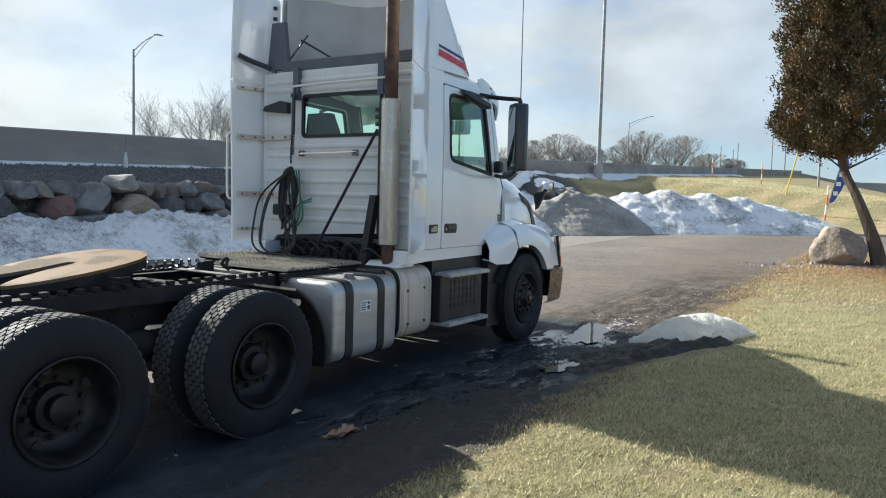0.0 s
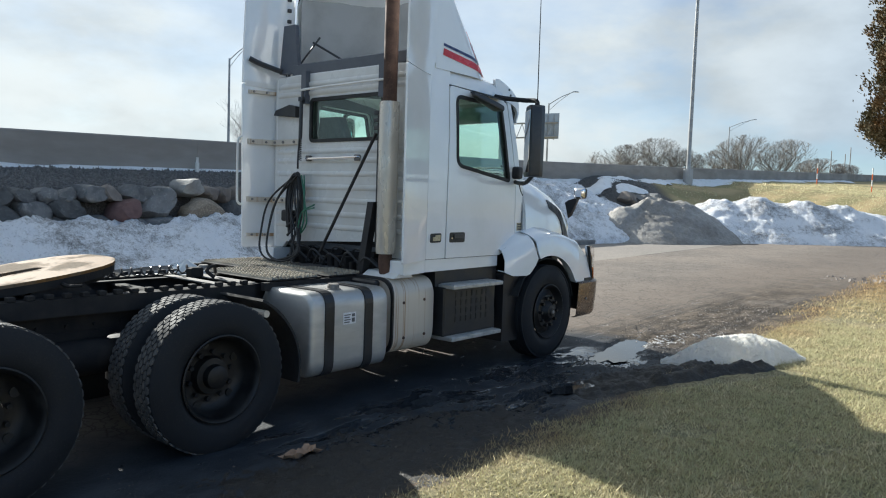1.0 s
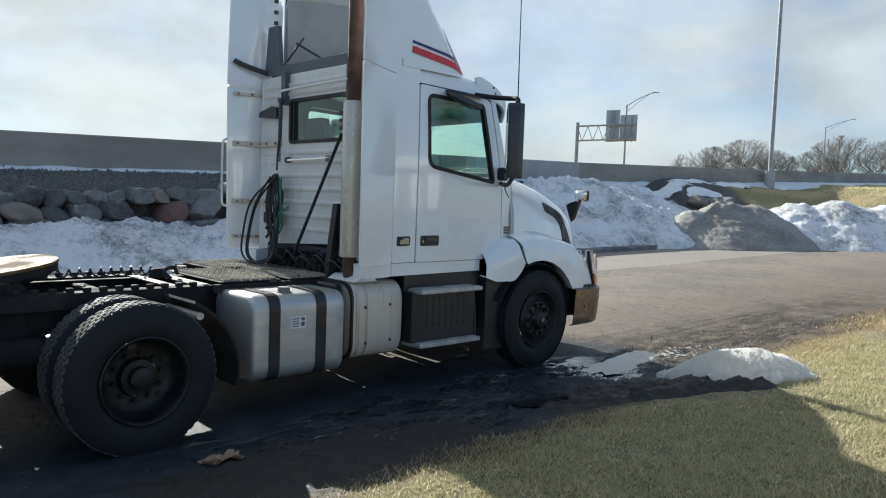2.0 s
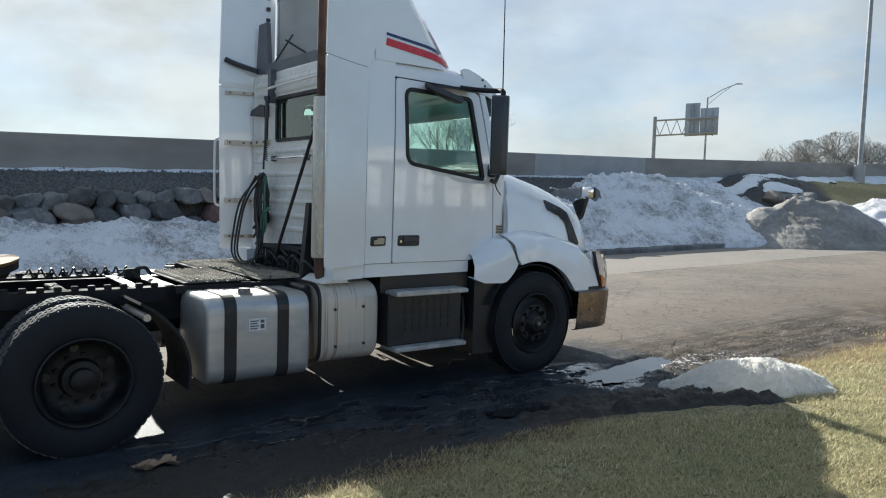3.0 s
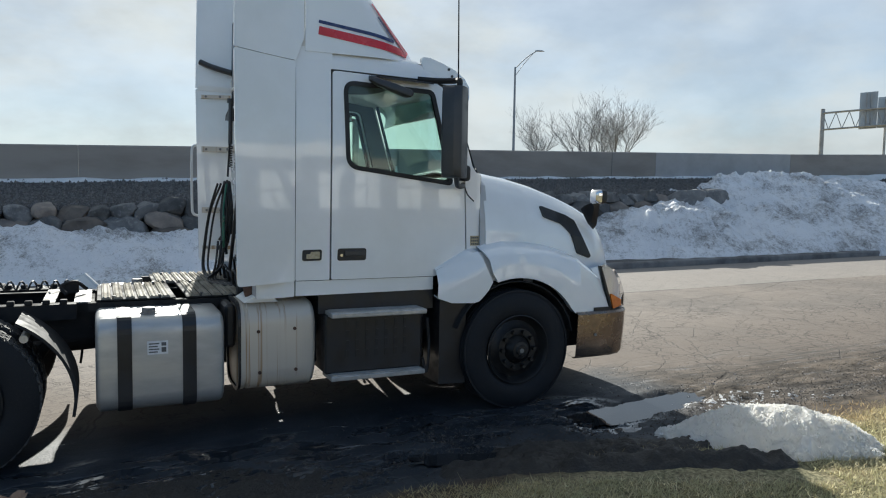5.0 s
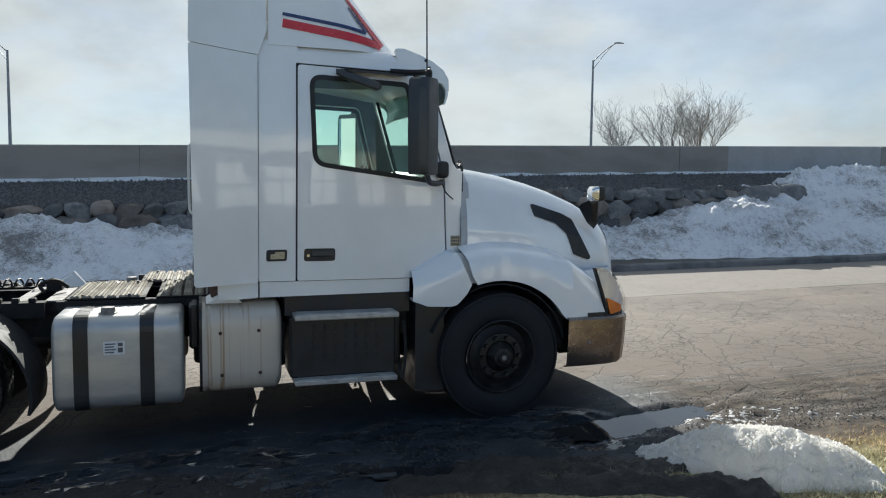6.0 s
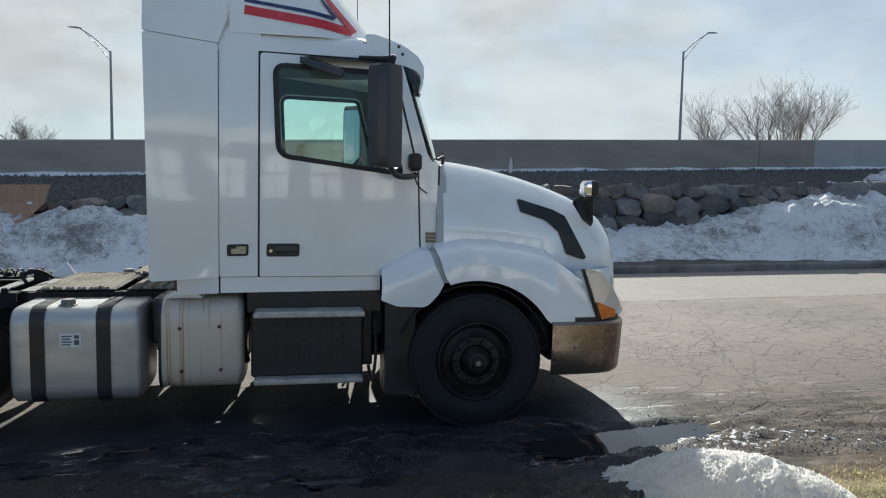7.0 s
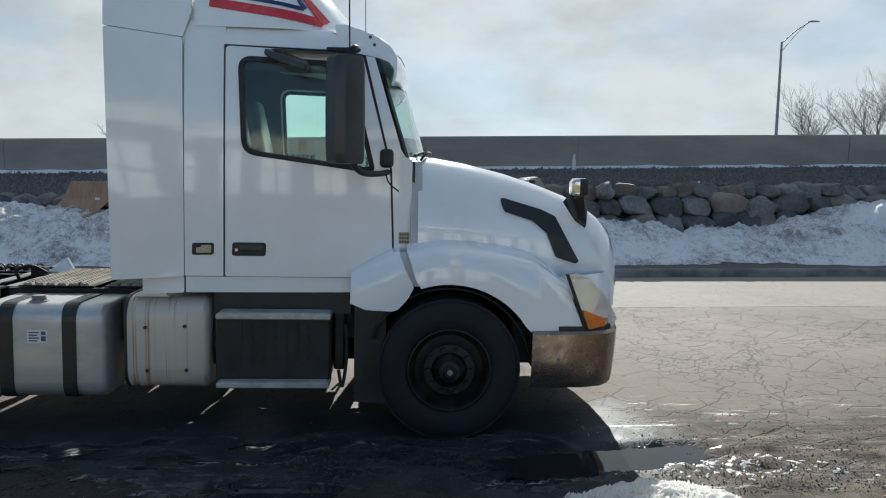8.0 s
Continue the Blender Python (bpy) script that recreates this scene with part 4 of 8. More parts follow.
# ---- things of the background ----
def tree_mesh(seed, height, spread, levels=5, r0=0.16, lift=0.75, stems=1, thin=0.0045, dome=0.0):
    """A bare tree: stem, limbs and twigs as tapering four-sided rods."""
    rnd = random.Random(seed)
    verts, faces = [], []

    def room(p, d):
        """How far a limb may grow before it leaves the rounded crown."""
        e = Vector((1 / (0.56 * height * dome), 1 / (0.56 * height * dome), 1 / (0.52 * height)))
        a = Vector((p.x * e.x, p.y * e.y, (p.z - 0.48 * height) * e.z))
        b = Vector((d.x * e.x, d.y * e.y, d.z * e.z))
        h, k = a.dot(b), b.dot(b)
        disc = h * h - k * (a.dot(a) - 1)
        return max(0.03 * height, (math.sqrt(disc) - h) / k if disc > 0 else 0.0)

    def limb(p, d, length, r, level):
        if dome and level:
            length = min(length, 0.62 * room(p, d) if level < levels else room(p, d))
        n = 3 if level < 3 else 2
        sides = 5 if level < 2 else 3
        prev = None
        for k in range(n + 1):
            q = max(r * (1 - 0.45 * k / n), thin)
            u, w = ring_frame(d)
            base = len(verts)
            for s in range(sides):
                t = 2 * math.pi * s / sides
                verts.append(tuple(p + q * (math.cos(t) * u + math.sin(t) * w)))
            if prev is not None:
                for s in range(sides):
                    faces.append((prev + s, prev + (s + 1) % sides, base + (s + 1) % sides, base + s))
            prev = base
            if k < n:
                if level and level < levels and k > 0:
                    side = (d + Vector((rnd.uniform(-1, 1), rnd.uniform(-1, 1), rnd.uniform(-0.2, 0.6))) * 0.9).normalized()
                    limb(p, side, length * rnd.uniform(0.45, 0.65), q * 0.6, level + 1)
                d = (d + Vector((rnd.uniform(-1, 1), rnd.uniform(-1, 1), rnd.uniform(-0.4, 0.9))) * 0.16).normalized()
                p = p + d * length / n
        if level < levels:
            for _ in range(rnd.choice((2, 2, 3)) if level else 4):
                side = (d * lift + Vector((rnd.uniform(-1, 1), rnd.uniform(-1, 1), rnd.uniform(-0.15, 0.5))) * spread).normalized()
                grow = height * rnd.uniform(0.30, 0.42) if dome and level == 0 else length * rnd.uniform(0.6, 0.86) * (1.25 if dome else 1.0)
                limb(p, side, grow, r * (0.62 if dome else 0.5), level + 1)
    for _ in range(stems):
        lean = Vector((rnd.uniform(-0.25, 0.25), rnd.uniform(-0.25, 0.25), 1)).normalized() if stems > 1 else Vector((0.03, 0.02, 1)).normalized()
        limb(Vector((rnd.uniform(-.4, .4) * (stems > 1), 0, 0)), lean, height * (0.17 if dome else 0.30), r0, 0)
    return verts, faces


def bare_tree(at, seed, height, spread=0.75, levels=5, r0=0.16, stems=1, thin=0.006, dome=0.0, label="leafless tree with a wide crown of fine twigs", group="trees behind the wall"):
    th = thing("bare_tree", at, label, "tree", group)
    v, f = tree_mesh(seed, height, spread, levels, r0, stems=stems, thin=thin, dome=dome)
    me = bpy.data.meshes.new("crown")
    me.from_pydata(v, [], f)
    me.materials.append(TWIG)
    ob = new("crown", me)
    ob.parent = th
    bm = bmesh.new()
    rod(bm, Vector(at) - Vector((0, 0, 0.3)), Vector(at) + Vector((0, 0, height * 0.12)), r0 * 1.25, r0, 8)
    part("trunk", bm, TWIG, th)
    return th


bare_tree((43.5, 52.0, 2.6), 3, 8.4, 0.55, 5, 0.11, 3, 0.005, 0.0, "multi-stemmed leafless tree with fine upswept twigs")
bare_tree((47.5, 53.0, 2.6), 8, 9.0, 0.55, 5, 0.11, 3, 0.005, 0.0, "multi-stemmed leafless tree with fine upswept twigs")
bare_tree((39.5, 54.0, 2.6), 5, 7.4, 0.55, 5, 0.10, 2, 0.005, 0.0, "multi-stemmed leafless tree with fine upswept twigs")
for k, (x, y, h, dome) in enumerate(((120, 61.0, 8.6, 1.0), (120, 57.2, 9.2, 1.0), (120, 51.6, 10.2, 1.1), (122, 48.5, 8.6, 1.0), (126, 43.6, 8.4, 1.1), (120, 36.8, 10.2, 1.15), (120, 30.8, 9.4, 1.0), (130, 28.6, 7.2, 1.2), (132, 26.0, 6.4, 1.2))):
    bare_tree((x, y, 3.4), 20 + k, h, 1.0, 6, 0.26, 1, 0.009, dome, "far leafless shade tree with a broad dense crown", "far trees")
bare_tree((-14.0, 60.0, 2.0), 31, 5.2, 0.9, 4, 0.1, 3, 0.009, 0.0, "low leafless shrub behind the wall", "trees behind the wall")


def street_lamp(at, height, arm, label="tall galvanised street lamp with a slim upswept arm"):
    """A pole with one arm, which reaches by arm (x, y), and a flat head."""
    th = thing("street_lamp", at, label, "street lamp", "street lamps")
    a = Vector(at)
    bm = bmesh.new()
    rod(bm, a - Vector((0, 0, 0.5)), a + Vector((0, 0, height)), 0.13, 0.075, 10)
    part("pole", bm, GALV, th)
    d = Vector((*arm, 0))
    bm = bmesh.new()
    top = a + Vector((0, 0, height))
    tube(bm, [top - Vector((0, 0, 0.1)), top + d * 0.5 + Vector((0, 0, 0.85)), top + d + Vector((0, 0, 1.55))], 0.045, 6)
    tube(bm, [top - Vector((0, 0, 0.7)), top + d * 0.45 + Vector((0, 0, 0.45)), top + d * 0.85 + Vector((0, 0, 1.33))], 0.028, 6)
    part("arm", bm, GALV, th)
    bm = bmesh.new()
    e = top + d + Vector((0, 0, 1.55))
    u = d.normalized()
    rows = []
    for s, w, t in ((-0.1, 0.06, 0.05), (0.15, 0.16, 0.09), (0.6, 0.17, 0.07), (0.85, 0.08, 0.03)):
        c = e + u * s + Vector((0, 0, 0.08 * s))
        n = Vector((-u.y, u.x, 0))
        rows.append([c + n * w, c + n * w * 0.6 + Vector((0, 0, t)), c - n * w * 0.6 + Vector((0, 0, t)), c - n * w, c - Vector((0, 0, t * 0.4))])
    loft(bm, rows, caps=True)
    part("lamp_head", bm, GALV, th)
    return th


street_lamp((35.0, 50.4, 2.5), 9.9, (2.2, 0.4))
street_lamp((-6.9, 56.0, 2.2), 9.0, (-2.1, 0.3))
street_lamp((63.0, 38.2, 2.8), 8.8, (3.6, -0.6))
street_lamp((120.0, 40.0, 3.0), 12.0, (5.0, -2.0))
street_lamp((95.0, 9.0, 3.0), 14.5, (-5.0, 2.0), "far galvanised street lamp with a long arm")

# tall plain pole on the bank
pole = thing("light_pole", (47.2, 17.72, 3.4), "very tall slim steel pole on a round concrete foot", "pole")
bm = bmesh.new()
rod(bm, (47.2, 17.72, 2.6), (47.2, 17.72, 19.2), 0.135, 0.09, 14)
part("pole_shaft", bm, GALV, pole)
bm = bmesh.new()
rod(bm, (47.2, 17.72, 2.4), (47.2, 17.72, 4.33), 0.30, 0.30, 16)
part("foot", bm, CONCRETE_PALE, pole, "pale concrete foot")

# sign gantry, seen from behind
gan = thing("sign_gantry", (58.6, 40.6, 2.8), "cantilever road sign gantry seen from its bare back", "road sign")
bm = bmesh.new()
rod(bm, (58.6, 40.6, 2.0), (58.6, 40.6, 9.6), 0.19, 0.17, 12)
part("post", bm, GALV, gan)
ga, gd = Vector((58.6, 40.6, 0)), Vector((0.64, -0.77, 0))
bm = bmesh.new()
for z in (7.9, 9.25):
    for s in (-0.25, 0.25):
        off = Vector((gd.y, -gd.x, 0)) * s
        rod(bm, ga + off + Vector((0, 0, z)), ga + off + gd * 5.4 + Vector((0, 0, z + 0.35)), 0.06, n=6)
for k in range(11):
    a0, a1 = ga + gd * (0.48 * k), ga + gd * (0.48 * k + 0.48)
    lift = Vector((0, 0, 0.35 * k / 12))
    rod(bm, a0 + lift + Vector((0, 0, 7.9 if k % 2 else 9.25)), a1 + lift + Vector((0, 0, 9.25 if k % 2 else 7.9)), 0.035, n=5)
part("truss", bm, GALV, gan)
for s0, s1, z0, z1 in ((2.65, 3.95, 7.75, 10.7), (3.95, 5.55, 7.75, 10.2)):
    bm = bmesh.new()
    n = Vector((gd.y, -gd.x, 0)) * -0.45
    pts = [ga + gd * s + n + Vector((0, 0, z + 0.06 * s)) for s, z in ((s0, z0), (s1 - 0.03, z0), (s1 - 0.03, z1), (s0, z1))]
    back = [p + Vector((gd.y, -gd.x, 0)) * -0.08 for p in pts]
    loft(bm, [pts, back], caps=True)
    panel_ob = part("sign_panel", bm, SIGNBACK, gan)
    bm = bmesh.new()
    for s in (s0 + 0.5, s1 - 0.5):
        c = ga + gd * s + Vector((gd.y, -gd.x, 0)) * -0.36
        rod(bm, c + Vector((0, 0, z0 + 0.2)), c + Vector((0, 0, z1 + 0.1)), 0.05, n=4)
    part("stiffener", bm, GALV, panel_ob)


# ---- the truck ----
C = 5.02                      # the truck's middle line; v counts from it towards its right side
TRUCK = thing("semi_truck", (5.2, C, 0.0), "white day-cab semi tractor with roof fairing parked without trailer", "truck")


def W(x, v, z):
    return Vector((x, C - v, z))


def cab_v(x, z):
    """Half width of the cab's side."""
    return 1.045 - 0.035 * max(0.0, (x - 6.2) / 1.3) ** 1.5 - 0.05 * max(0.0, z - 2.2) ** 2


def side(fn, sgn):
    """put() for plate(): onto a side surface, fn(x, z), of the right (1) or left (-1) flank."""
    return lambda x, z, d: Vector((x, C - sgn * (fn(x, z) - d), z))


def frame_band(outline, w):
    """The outline drawn in by w, for the seal round a window."""
    c = Vector((sum(p[0] for p in outline), sum(p[1] for p in outline))) / len(outline)
    n = len(outline)
    out = []
    for i in range(n):
        a, b = Vector(outline[i - 1]), Vector(outline[(i + 1) % n])
        t = (b - a).normalized()
        m = Vector((-t.y, t.x))
        p = Vector(outline[i])
        if (c - p).dot(m) < 0:
            m = -m
        out.append(tuple(p + m * w))
    return out


DOOR = rounded([(6.252, 1.222), (7.165, 1.222), (7.458, 1.425), (7.435, 2.02), (7.235, 2.80), (7.16, 2.842), (6.262, 2.868)], [0.015, 0.02, 0.03, 0.02, 0.05, 0.04, 0.03], 3)
DOOR_WIN = rounded([(6.352, 2.795), (6.378, 2.112), (7.325, 1.992), (7.30, 2.10), (7.135, 2.775)], [0.09, 0.12, 0.05, 0.03, 0.07], 6)
POST = rounded([(5.965, 1.222), (6.238, 1.222), (6.248, 2.872), (6.262, 2.885), (6.262, 3.068), (6.04, 3.085), (5.972, 2.955)], [0.01, 0, 0, 0, 0, 0.02, 0.03], 3)
COWL = rounded([(7.172, 1.222), (7.40, 1.30), (7.588, 1.35), (7.600, 2.09), (7.55, 2.11), (7.515, 2.16), (7.315, 2.82), (7.25, 2.83), (7.45, 2.02), (7.473, 1.422)], 0.0)

for sgn in (1, -1):
    # door with its window
    door = part("door", plate(DOOR, [DOOR_WIN], side(cab_v, sgn), 0.045, cuts=2), WHITE, TRUCK, "white cab door with a large tinted window", smooth=True)
    band_in = frame_band(DOOR_WIN, 0.03)
    part("window_seal", plate(frame_band(DOOR_WIN, -0.006), [band_in], side(lambda x, z: cab_v(x, z) + 0.006, sgn), 0.03, cuts=1), GASKET, door, "black rubber window seal")
    pane = part("window_pane", plate(frame_band(DOOR_WIN, 0.02), [], side(lambda x, z: cab_v(x, z) - 0.012, sgn), 0.005), GLASS, door, "green-tinted window pane")
    pane.visible_shadow = False
    part("handle_recess", plate(rounded([(6.30, 1.372), (6.542, 1.372), (6.545, 1.470), (6.305, 1.470)], 0.022), [], side(lambda x, z: cab_v(x, z) + 0.004, sgn), 0.02), BLACK, door, "black recessed door handle")
    bm = bmesh.new()
    box(bm, (6.36, C - sgn * (cab_v(6.4, 1.4) + 0.006), 1.408), (6.53, C - sgn * (cab_v(6.4, 1.4) + 0.016), 1.456), 0.006, 2)
    part("pull_handle", bm, SATIN, door, "dark pull handle")
    bm = bmesh.new()
    rod(bm, W(6.335, sgn * (cab_v(6.33, 1.41) + 0.003), 1.415), W(6.335, sgn * (cab_v(6.33, 1.41) + 0.009), 1.415), 0.012, n=12)
    part("lock", bm, BRIGHT, door, "small bright lock")
    # fixed panels
    part("rear_post_panel", plate(POST, [], side(lambda x, z: cab_v(x, z) - 0.002, sgn), 0.05, cuts=2), WHITE, TRUCK)
    key = part("access_plate", plate(rounded([(6.018, 1.375), (6.172, 1.378), (6.175, 1.465), (6.02, 1.462)], 0.018), [], side(lambda x, z: cab_v(x, z) + 0.005, sgn), 0.02), BLACK, TRUCK, "black-framed latch plate")
    part("latch", plate(rounded([(6.05, 1.392), (6.155, 1.394), (6.157, 1.448), (6.085, 1.447), (6.082, 1.43), (6.05, 1.43)], 0.006, 2), [], side(lambda x, z: cab_v(x, z) + 0.011, sgn), 0.008), BRASS, key, "yellowed metal latch")
    part("cowl_panel", plate(COWL, [], side(lambda x, z: cab_v(x, z) - 0.004, sgn), 0.05, cuts=2), WHITE, TRUCK)
    part("door_sill", plate([(5.97, 1.10), (7.155, 1.108), (7.155, 1.2165), (5.97, 1.2165)], [], side(lambda x, z: cab_v(x, z) - 0.012, sgn), 0.25), WHITE, TRUCK)
    part("sill_corner", plate(rounded([(5.665, 1.085), (5.958, 1.098), (5.958, 1.2165), (5.665, 1.2165)], 0.015), [], side(lambda x, z: cab_v(x, z) - 0.004, sgn), 0.20), WHITE, TRUCK)

SKIN = rounded([(5.86, 1.21), (7.60, 1.30), (7.60, 2.07), (7.50, 2.14), (7.28, 2.84), (6.2, 2.98), (5.86, 2.98)], 0.0)
SKIN_WIN = frame_band(DOOR_WIN, -0.012)
for sgn in (1, -1):
    part("inner_skin", plate(SKIN, [SKIN_WIN], side(lambda x, z: cab_v(x, z) - 0.055, sgn), 0.03), LINER, TRUCK, "grey inner door trim")

# stickers low on the left door's glass
bm = bmesh.new()
box(bm, W(6.515, -cab_v(6.9, 2.2) + 0.022, 2.20), W(6.595, -cab_v(6.9, 2.2) + 0.024, 2.31))
part("window_sticker", bm, BRASS, TRUCK, "small tan window sticker")
bm = bmesh.new()
for k in range(5):
    box(bm, W(6.48 + 0.042 * k, -cab_v(6.9, 2.2) + 0.022, 2.135), W(6.51 + 0.042 * k, -cab_v(6.9, 2.2) + 0.024, 2.175))
part("window_marks", bm, PAPER, TRUCK, "row of small white bars")

# badge behind the right-hand wheel arch, with unreadable raised writing
bm = bmesh.new()
badge_v = cab_v(7.54, 1.5) - 0.003
box(bm, W(7.505, badge_v, 1.475), W(7.585, badge_v + 0.005, 1.56))
badge = part("badge", bm, BRASS, TRUCK, "small yellowed badge")
bm = bmesh.new()
for r in range(3):
    for k in range(4):
        box(bm, W(7.512 + k * 0.018, badge_v + 0.005, 1.482 + r * 0.027), W(7.525 + k * 0.018, badge_v + 0.0075, 1.498 + r * 0.027))
part("badge_writing", bm, INK, badge, "dark raised bars")

# rear wall with its window and ribs
XR = 5.80
REARWIN = rounded([(-0.44, 2.335), (0.60, 2.335), (0.60, 2.765), (-0.44, 2.765)], 0.05)


def on_rear(v, z, d):
    return W(XR + d, v, z)


REARWALL = rounded([(-1.02, 1.22), (-0.86, 1.22), (-0.80, 1.285), (0.66, 1.365), (0.74, 1.22), (1.02, 1.22), (1.02, 3.02), (-1.02, 3.02)], [0.02, 0.02, 0.02, 0.02, 0.02, 0.02, 0.04, 0.04])
part("rear_wall", plate(REARWALL, [REARWIN], on_rear, 0.04), WHITE_DULL, TRUCK, "ribbed aged white rear cab wall")
part("rear_window_seal", plate(frame_band(REARWIN, -0.012), [frame_band(REARWIN, 0.022)], lambda v, z, d: W(XR - 0.012 + d, v, z), 0.03), GASKET, TRUCK, "black rubber window seal")
pane = part("rear_window_pane", plate(frame_band(REARWIN, 0.012), [], lambda v, z, d: W(XR + 0.012 + d, v, z), 0.005), GLASS, TRUCK, "tinted rear window pane")
pane.visible_shadow = False
for z in (1.47, 1.60, 1.735, 1.87, 2.005, 2.14, 2.235, 2.83, 2.92):
    bm = bmesh.new()
    rows = []
    for v in (-0.98, -0.9, 0.9, 0.98):
        t = 0.016 if abs(v) < 0.95 else 0.001
        rows.append([W(XR, v, z - 0.028), W(XR - t, v, z - 0.014), W(XR - t, v, z + 0.014), W(XR, v, z + 0.028)])
    loft(bm, rows, closed=False)
    part("pressed_rib", bm, WHITE_DULL, TRUCK, smooth=True)

# roof shell
bm = bmesh.new()
rows = []
for x, zt, zs in ((5.80, 3.03, 2.86), (6.2, 3.06, 2.88), (6.7, 3.07, 2.87), (7.0, 3.05, 2.865), (7.2, 3.00, 2.845), (7.34, 2.94, 2.82), (7.42, 2.88, 2.79)):
    ring = []
    w = cab_v(min(x, 7.3), 2.87) - 0.003
    nose = max(0.0, (x - 7.0) / 0.45)
    for k in range(25):
        t = math.pi * k / 24
        q = math.cos(t)
        v = w * math.copysign(abs(q) ** 0.20, q)
        z = zs + (zt - zs) * abs(math.sin(t)) ** 0.62
        ring.append(W(x + 0.16 * nose * (1 - (v / w) ** 2), v, z))
    rows.append(ring)
loft(bm, rows, closed=False)
part("roof", thick(bm, 0.02), WHITE, TRUCK, smooth=True)

# windscreen
bm = bmesh.new()
rows = []
for k in range(7):
    f = k / 6
    z = 2.10 + 0.74 * f
    rows.append([W(7.545 - 0.225 * f + 0.20 * (1 - (s / 10) ** 2), (0.975 - 0.05 * f) * s / 10, z) for s in range(-10, 11)])
loft(bm, rows, closed=False)
pane = part("windscreen", thick(bm, 0.006), GLASS, TRUCK, "curved tinted windscreen", smooth=True)
pane.visible_shadow = False
for sgn in (1, -1):
    bm = bmesh.new()
    loft(bm, [[W(7.56 - 0.235 * f, sgn * (1.0 - 0.05 * f), 2.09 + 0.76 * f), W(7.58 - 0.235 * f, sgn * (0.965 - 0.05 * f), 2.09 + 0.76 * f), W(7.54 - 0.235 * f, sgn * (0.955 - 0.05 * f), 2.09 + 0.76 * f)] for f in (0, 0.5, 1)], caps=True)
    part("windscreen_seal", bm, GASKET, TRUCK, "black windscreen seal")
bm = bmesh.new()
tube(bm, [W(7.62, 0.86, 2.13), W(7.70, 0.66, 2.16), W(7.755, 0.36, 2.17), W(7.775, 0.10, 2.165)], 0.011, 6)
tube(bm, [W(7.67, 0.80, 2.10), W(7.70, 0.70, 2.15), W(7.71, 0.62, 2.19)], 0.012, 6)
part("wiper", bm, MATT_BLACK, TRUCK, "black wiper arm")

# sun visor over the windscreen
bm = bmesh.new()
rows = []
for s in range(-12, 13):
    v = s / 12
    o = 0.10 * (1 - abs(v) ** 2.2)
    prof = [(7.18, 2.985), (7.27, 3.015), (7.38, 2.99), (7.47, 2.91), (7.525, 2.80), (7.53, 2.73), (7.50, 2.655), (7.485, 2.66), (7.505, 2.735), (7.50, 2.80), (7.445, 2.895), (7.37, 2.965), (7.27, 2.985)]
    rows.append([W(7.18 + (x - 7.18) * 0.84 + o, 0.985 * v, z - 0.03 * abs(v) ** 6) for x, z in prof])
loft(bm, rows, closed=True, caps=True)
visor = part("sun_visor", bm, WHITE, TRUCK, "white moulded sun visor", smooth=True)
bm = bmesh.new()
for sgn in (1,):
    loft(bm, [[W(7.18 + (x - 7.18) * 0.84, sgn * v, z) for x, z in ((7.30, 2.84), (7.44, 2.80), (7.505, 2.735), (7.475, 2.665), (7.37, 2.74))] for v in (0.962, 0.955)], caps=True)
part("visor_cheek", bm, pane_mat("smoked_acrylic", (0.28, 0.30, 0.33), 0.05), visor, "smoked side cheek")
for sgn in (1, -1):
    cheek = rounded([(7.02, 3.045), (7.10, 3.048), (7.22, 3.012), (7.34, 2.962), (7.43, 2.90), (7.475, 2.83), (7.478, 2.74), (7.455, 2.67), (7.45, 2.75), (7.40, 2.815), (7.28, 2.855), (7.09, 2.885), (7.045, 2.95)], 0.025, 4)
    part("visor_end", plate(cheek, [], side(lambda x, z: 0.992, sgn), 0.03), WHITE, visor, "white end cap")
for x, z in ((7.28, 2.965), (7.31, 2.91)):
    bm = bmesh.new()
    rod(bm, W(x, 0.990, z), W(x, 0.998, z), 0.012, n=10)
    part("screw", bm, SATIN, visor)

# roof fairing: a tall hollow cap, open to the rear
def cap_front(z):
    return 6.62 - 0.66 * (z - 3.05), 7.24 - 0.86 * (z - 3.05)


def cap_v(x, z):
    xf, xn = cap_front(z)
    w = 1.018 - 0.02 * max(0.0, z - 3.4)
    if x <= xf:
        return w
    q = min(1.0, (x - xf) / (xn - xf))
    return w * (1 - q ** 2.1) ** (1 / 2.1)


bm = bmesh.new()
rows = []
for z in (3.0, 3.09, 3.2, 3.35, 3.5, 3.65, 3.8, 3.93, 4.0):
    xf, xn = cap_front(z)
    sh = max(0.0, (z - 3.8) / 0.2) ** 2 * 0.16
    half = [(6.045, cap_v(6.05, z) - sh)] + [(x, cap_v(x, z) - sh) for x in np.linspace(min(6.2, xf - 0.02), xf, 4)]
    half += [(xf + (xn - xf) * math.sin(t), (cap_v(xf, z) - sh) * math.cos(t) ** 0.95) for t in np.linspace(0.12, math.pi / 2 - 0.001, 14)]
    ring = [W(x, v, z) for x, v in half] + [W(x, -v, z) for x, v in half[::-1][1:]]
    rows.append(ring)
loft(bm, rows, closed=False)
top = rows[-1]
vs = [bm.verts.new(p + Vector((0, 0, 0.001))) for p in top]
bm.faces.new(vs)
bmesh.ops.remove_doubles(bm, verts=bm.verts, dist=0.002)
part("roof_fairing", thick(bm, 0.018), WHITE, TRUCK, "tall white roof air fairing with stripes", smooth=True)

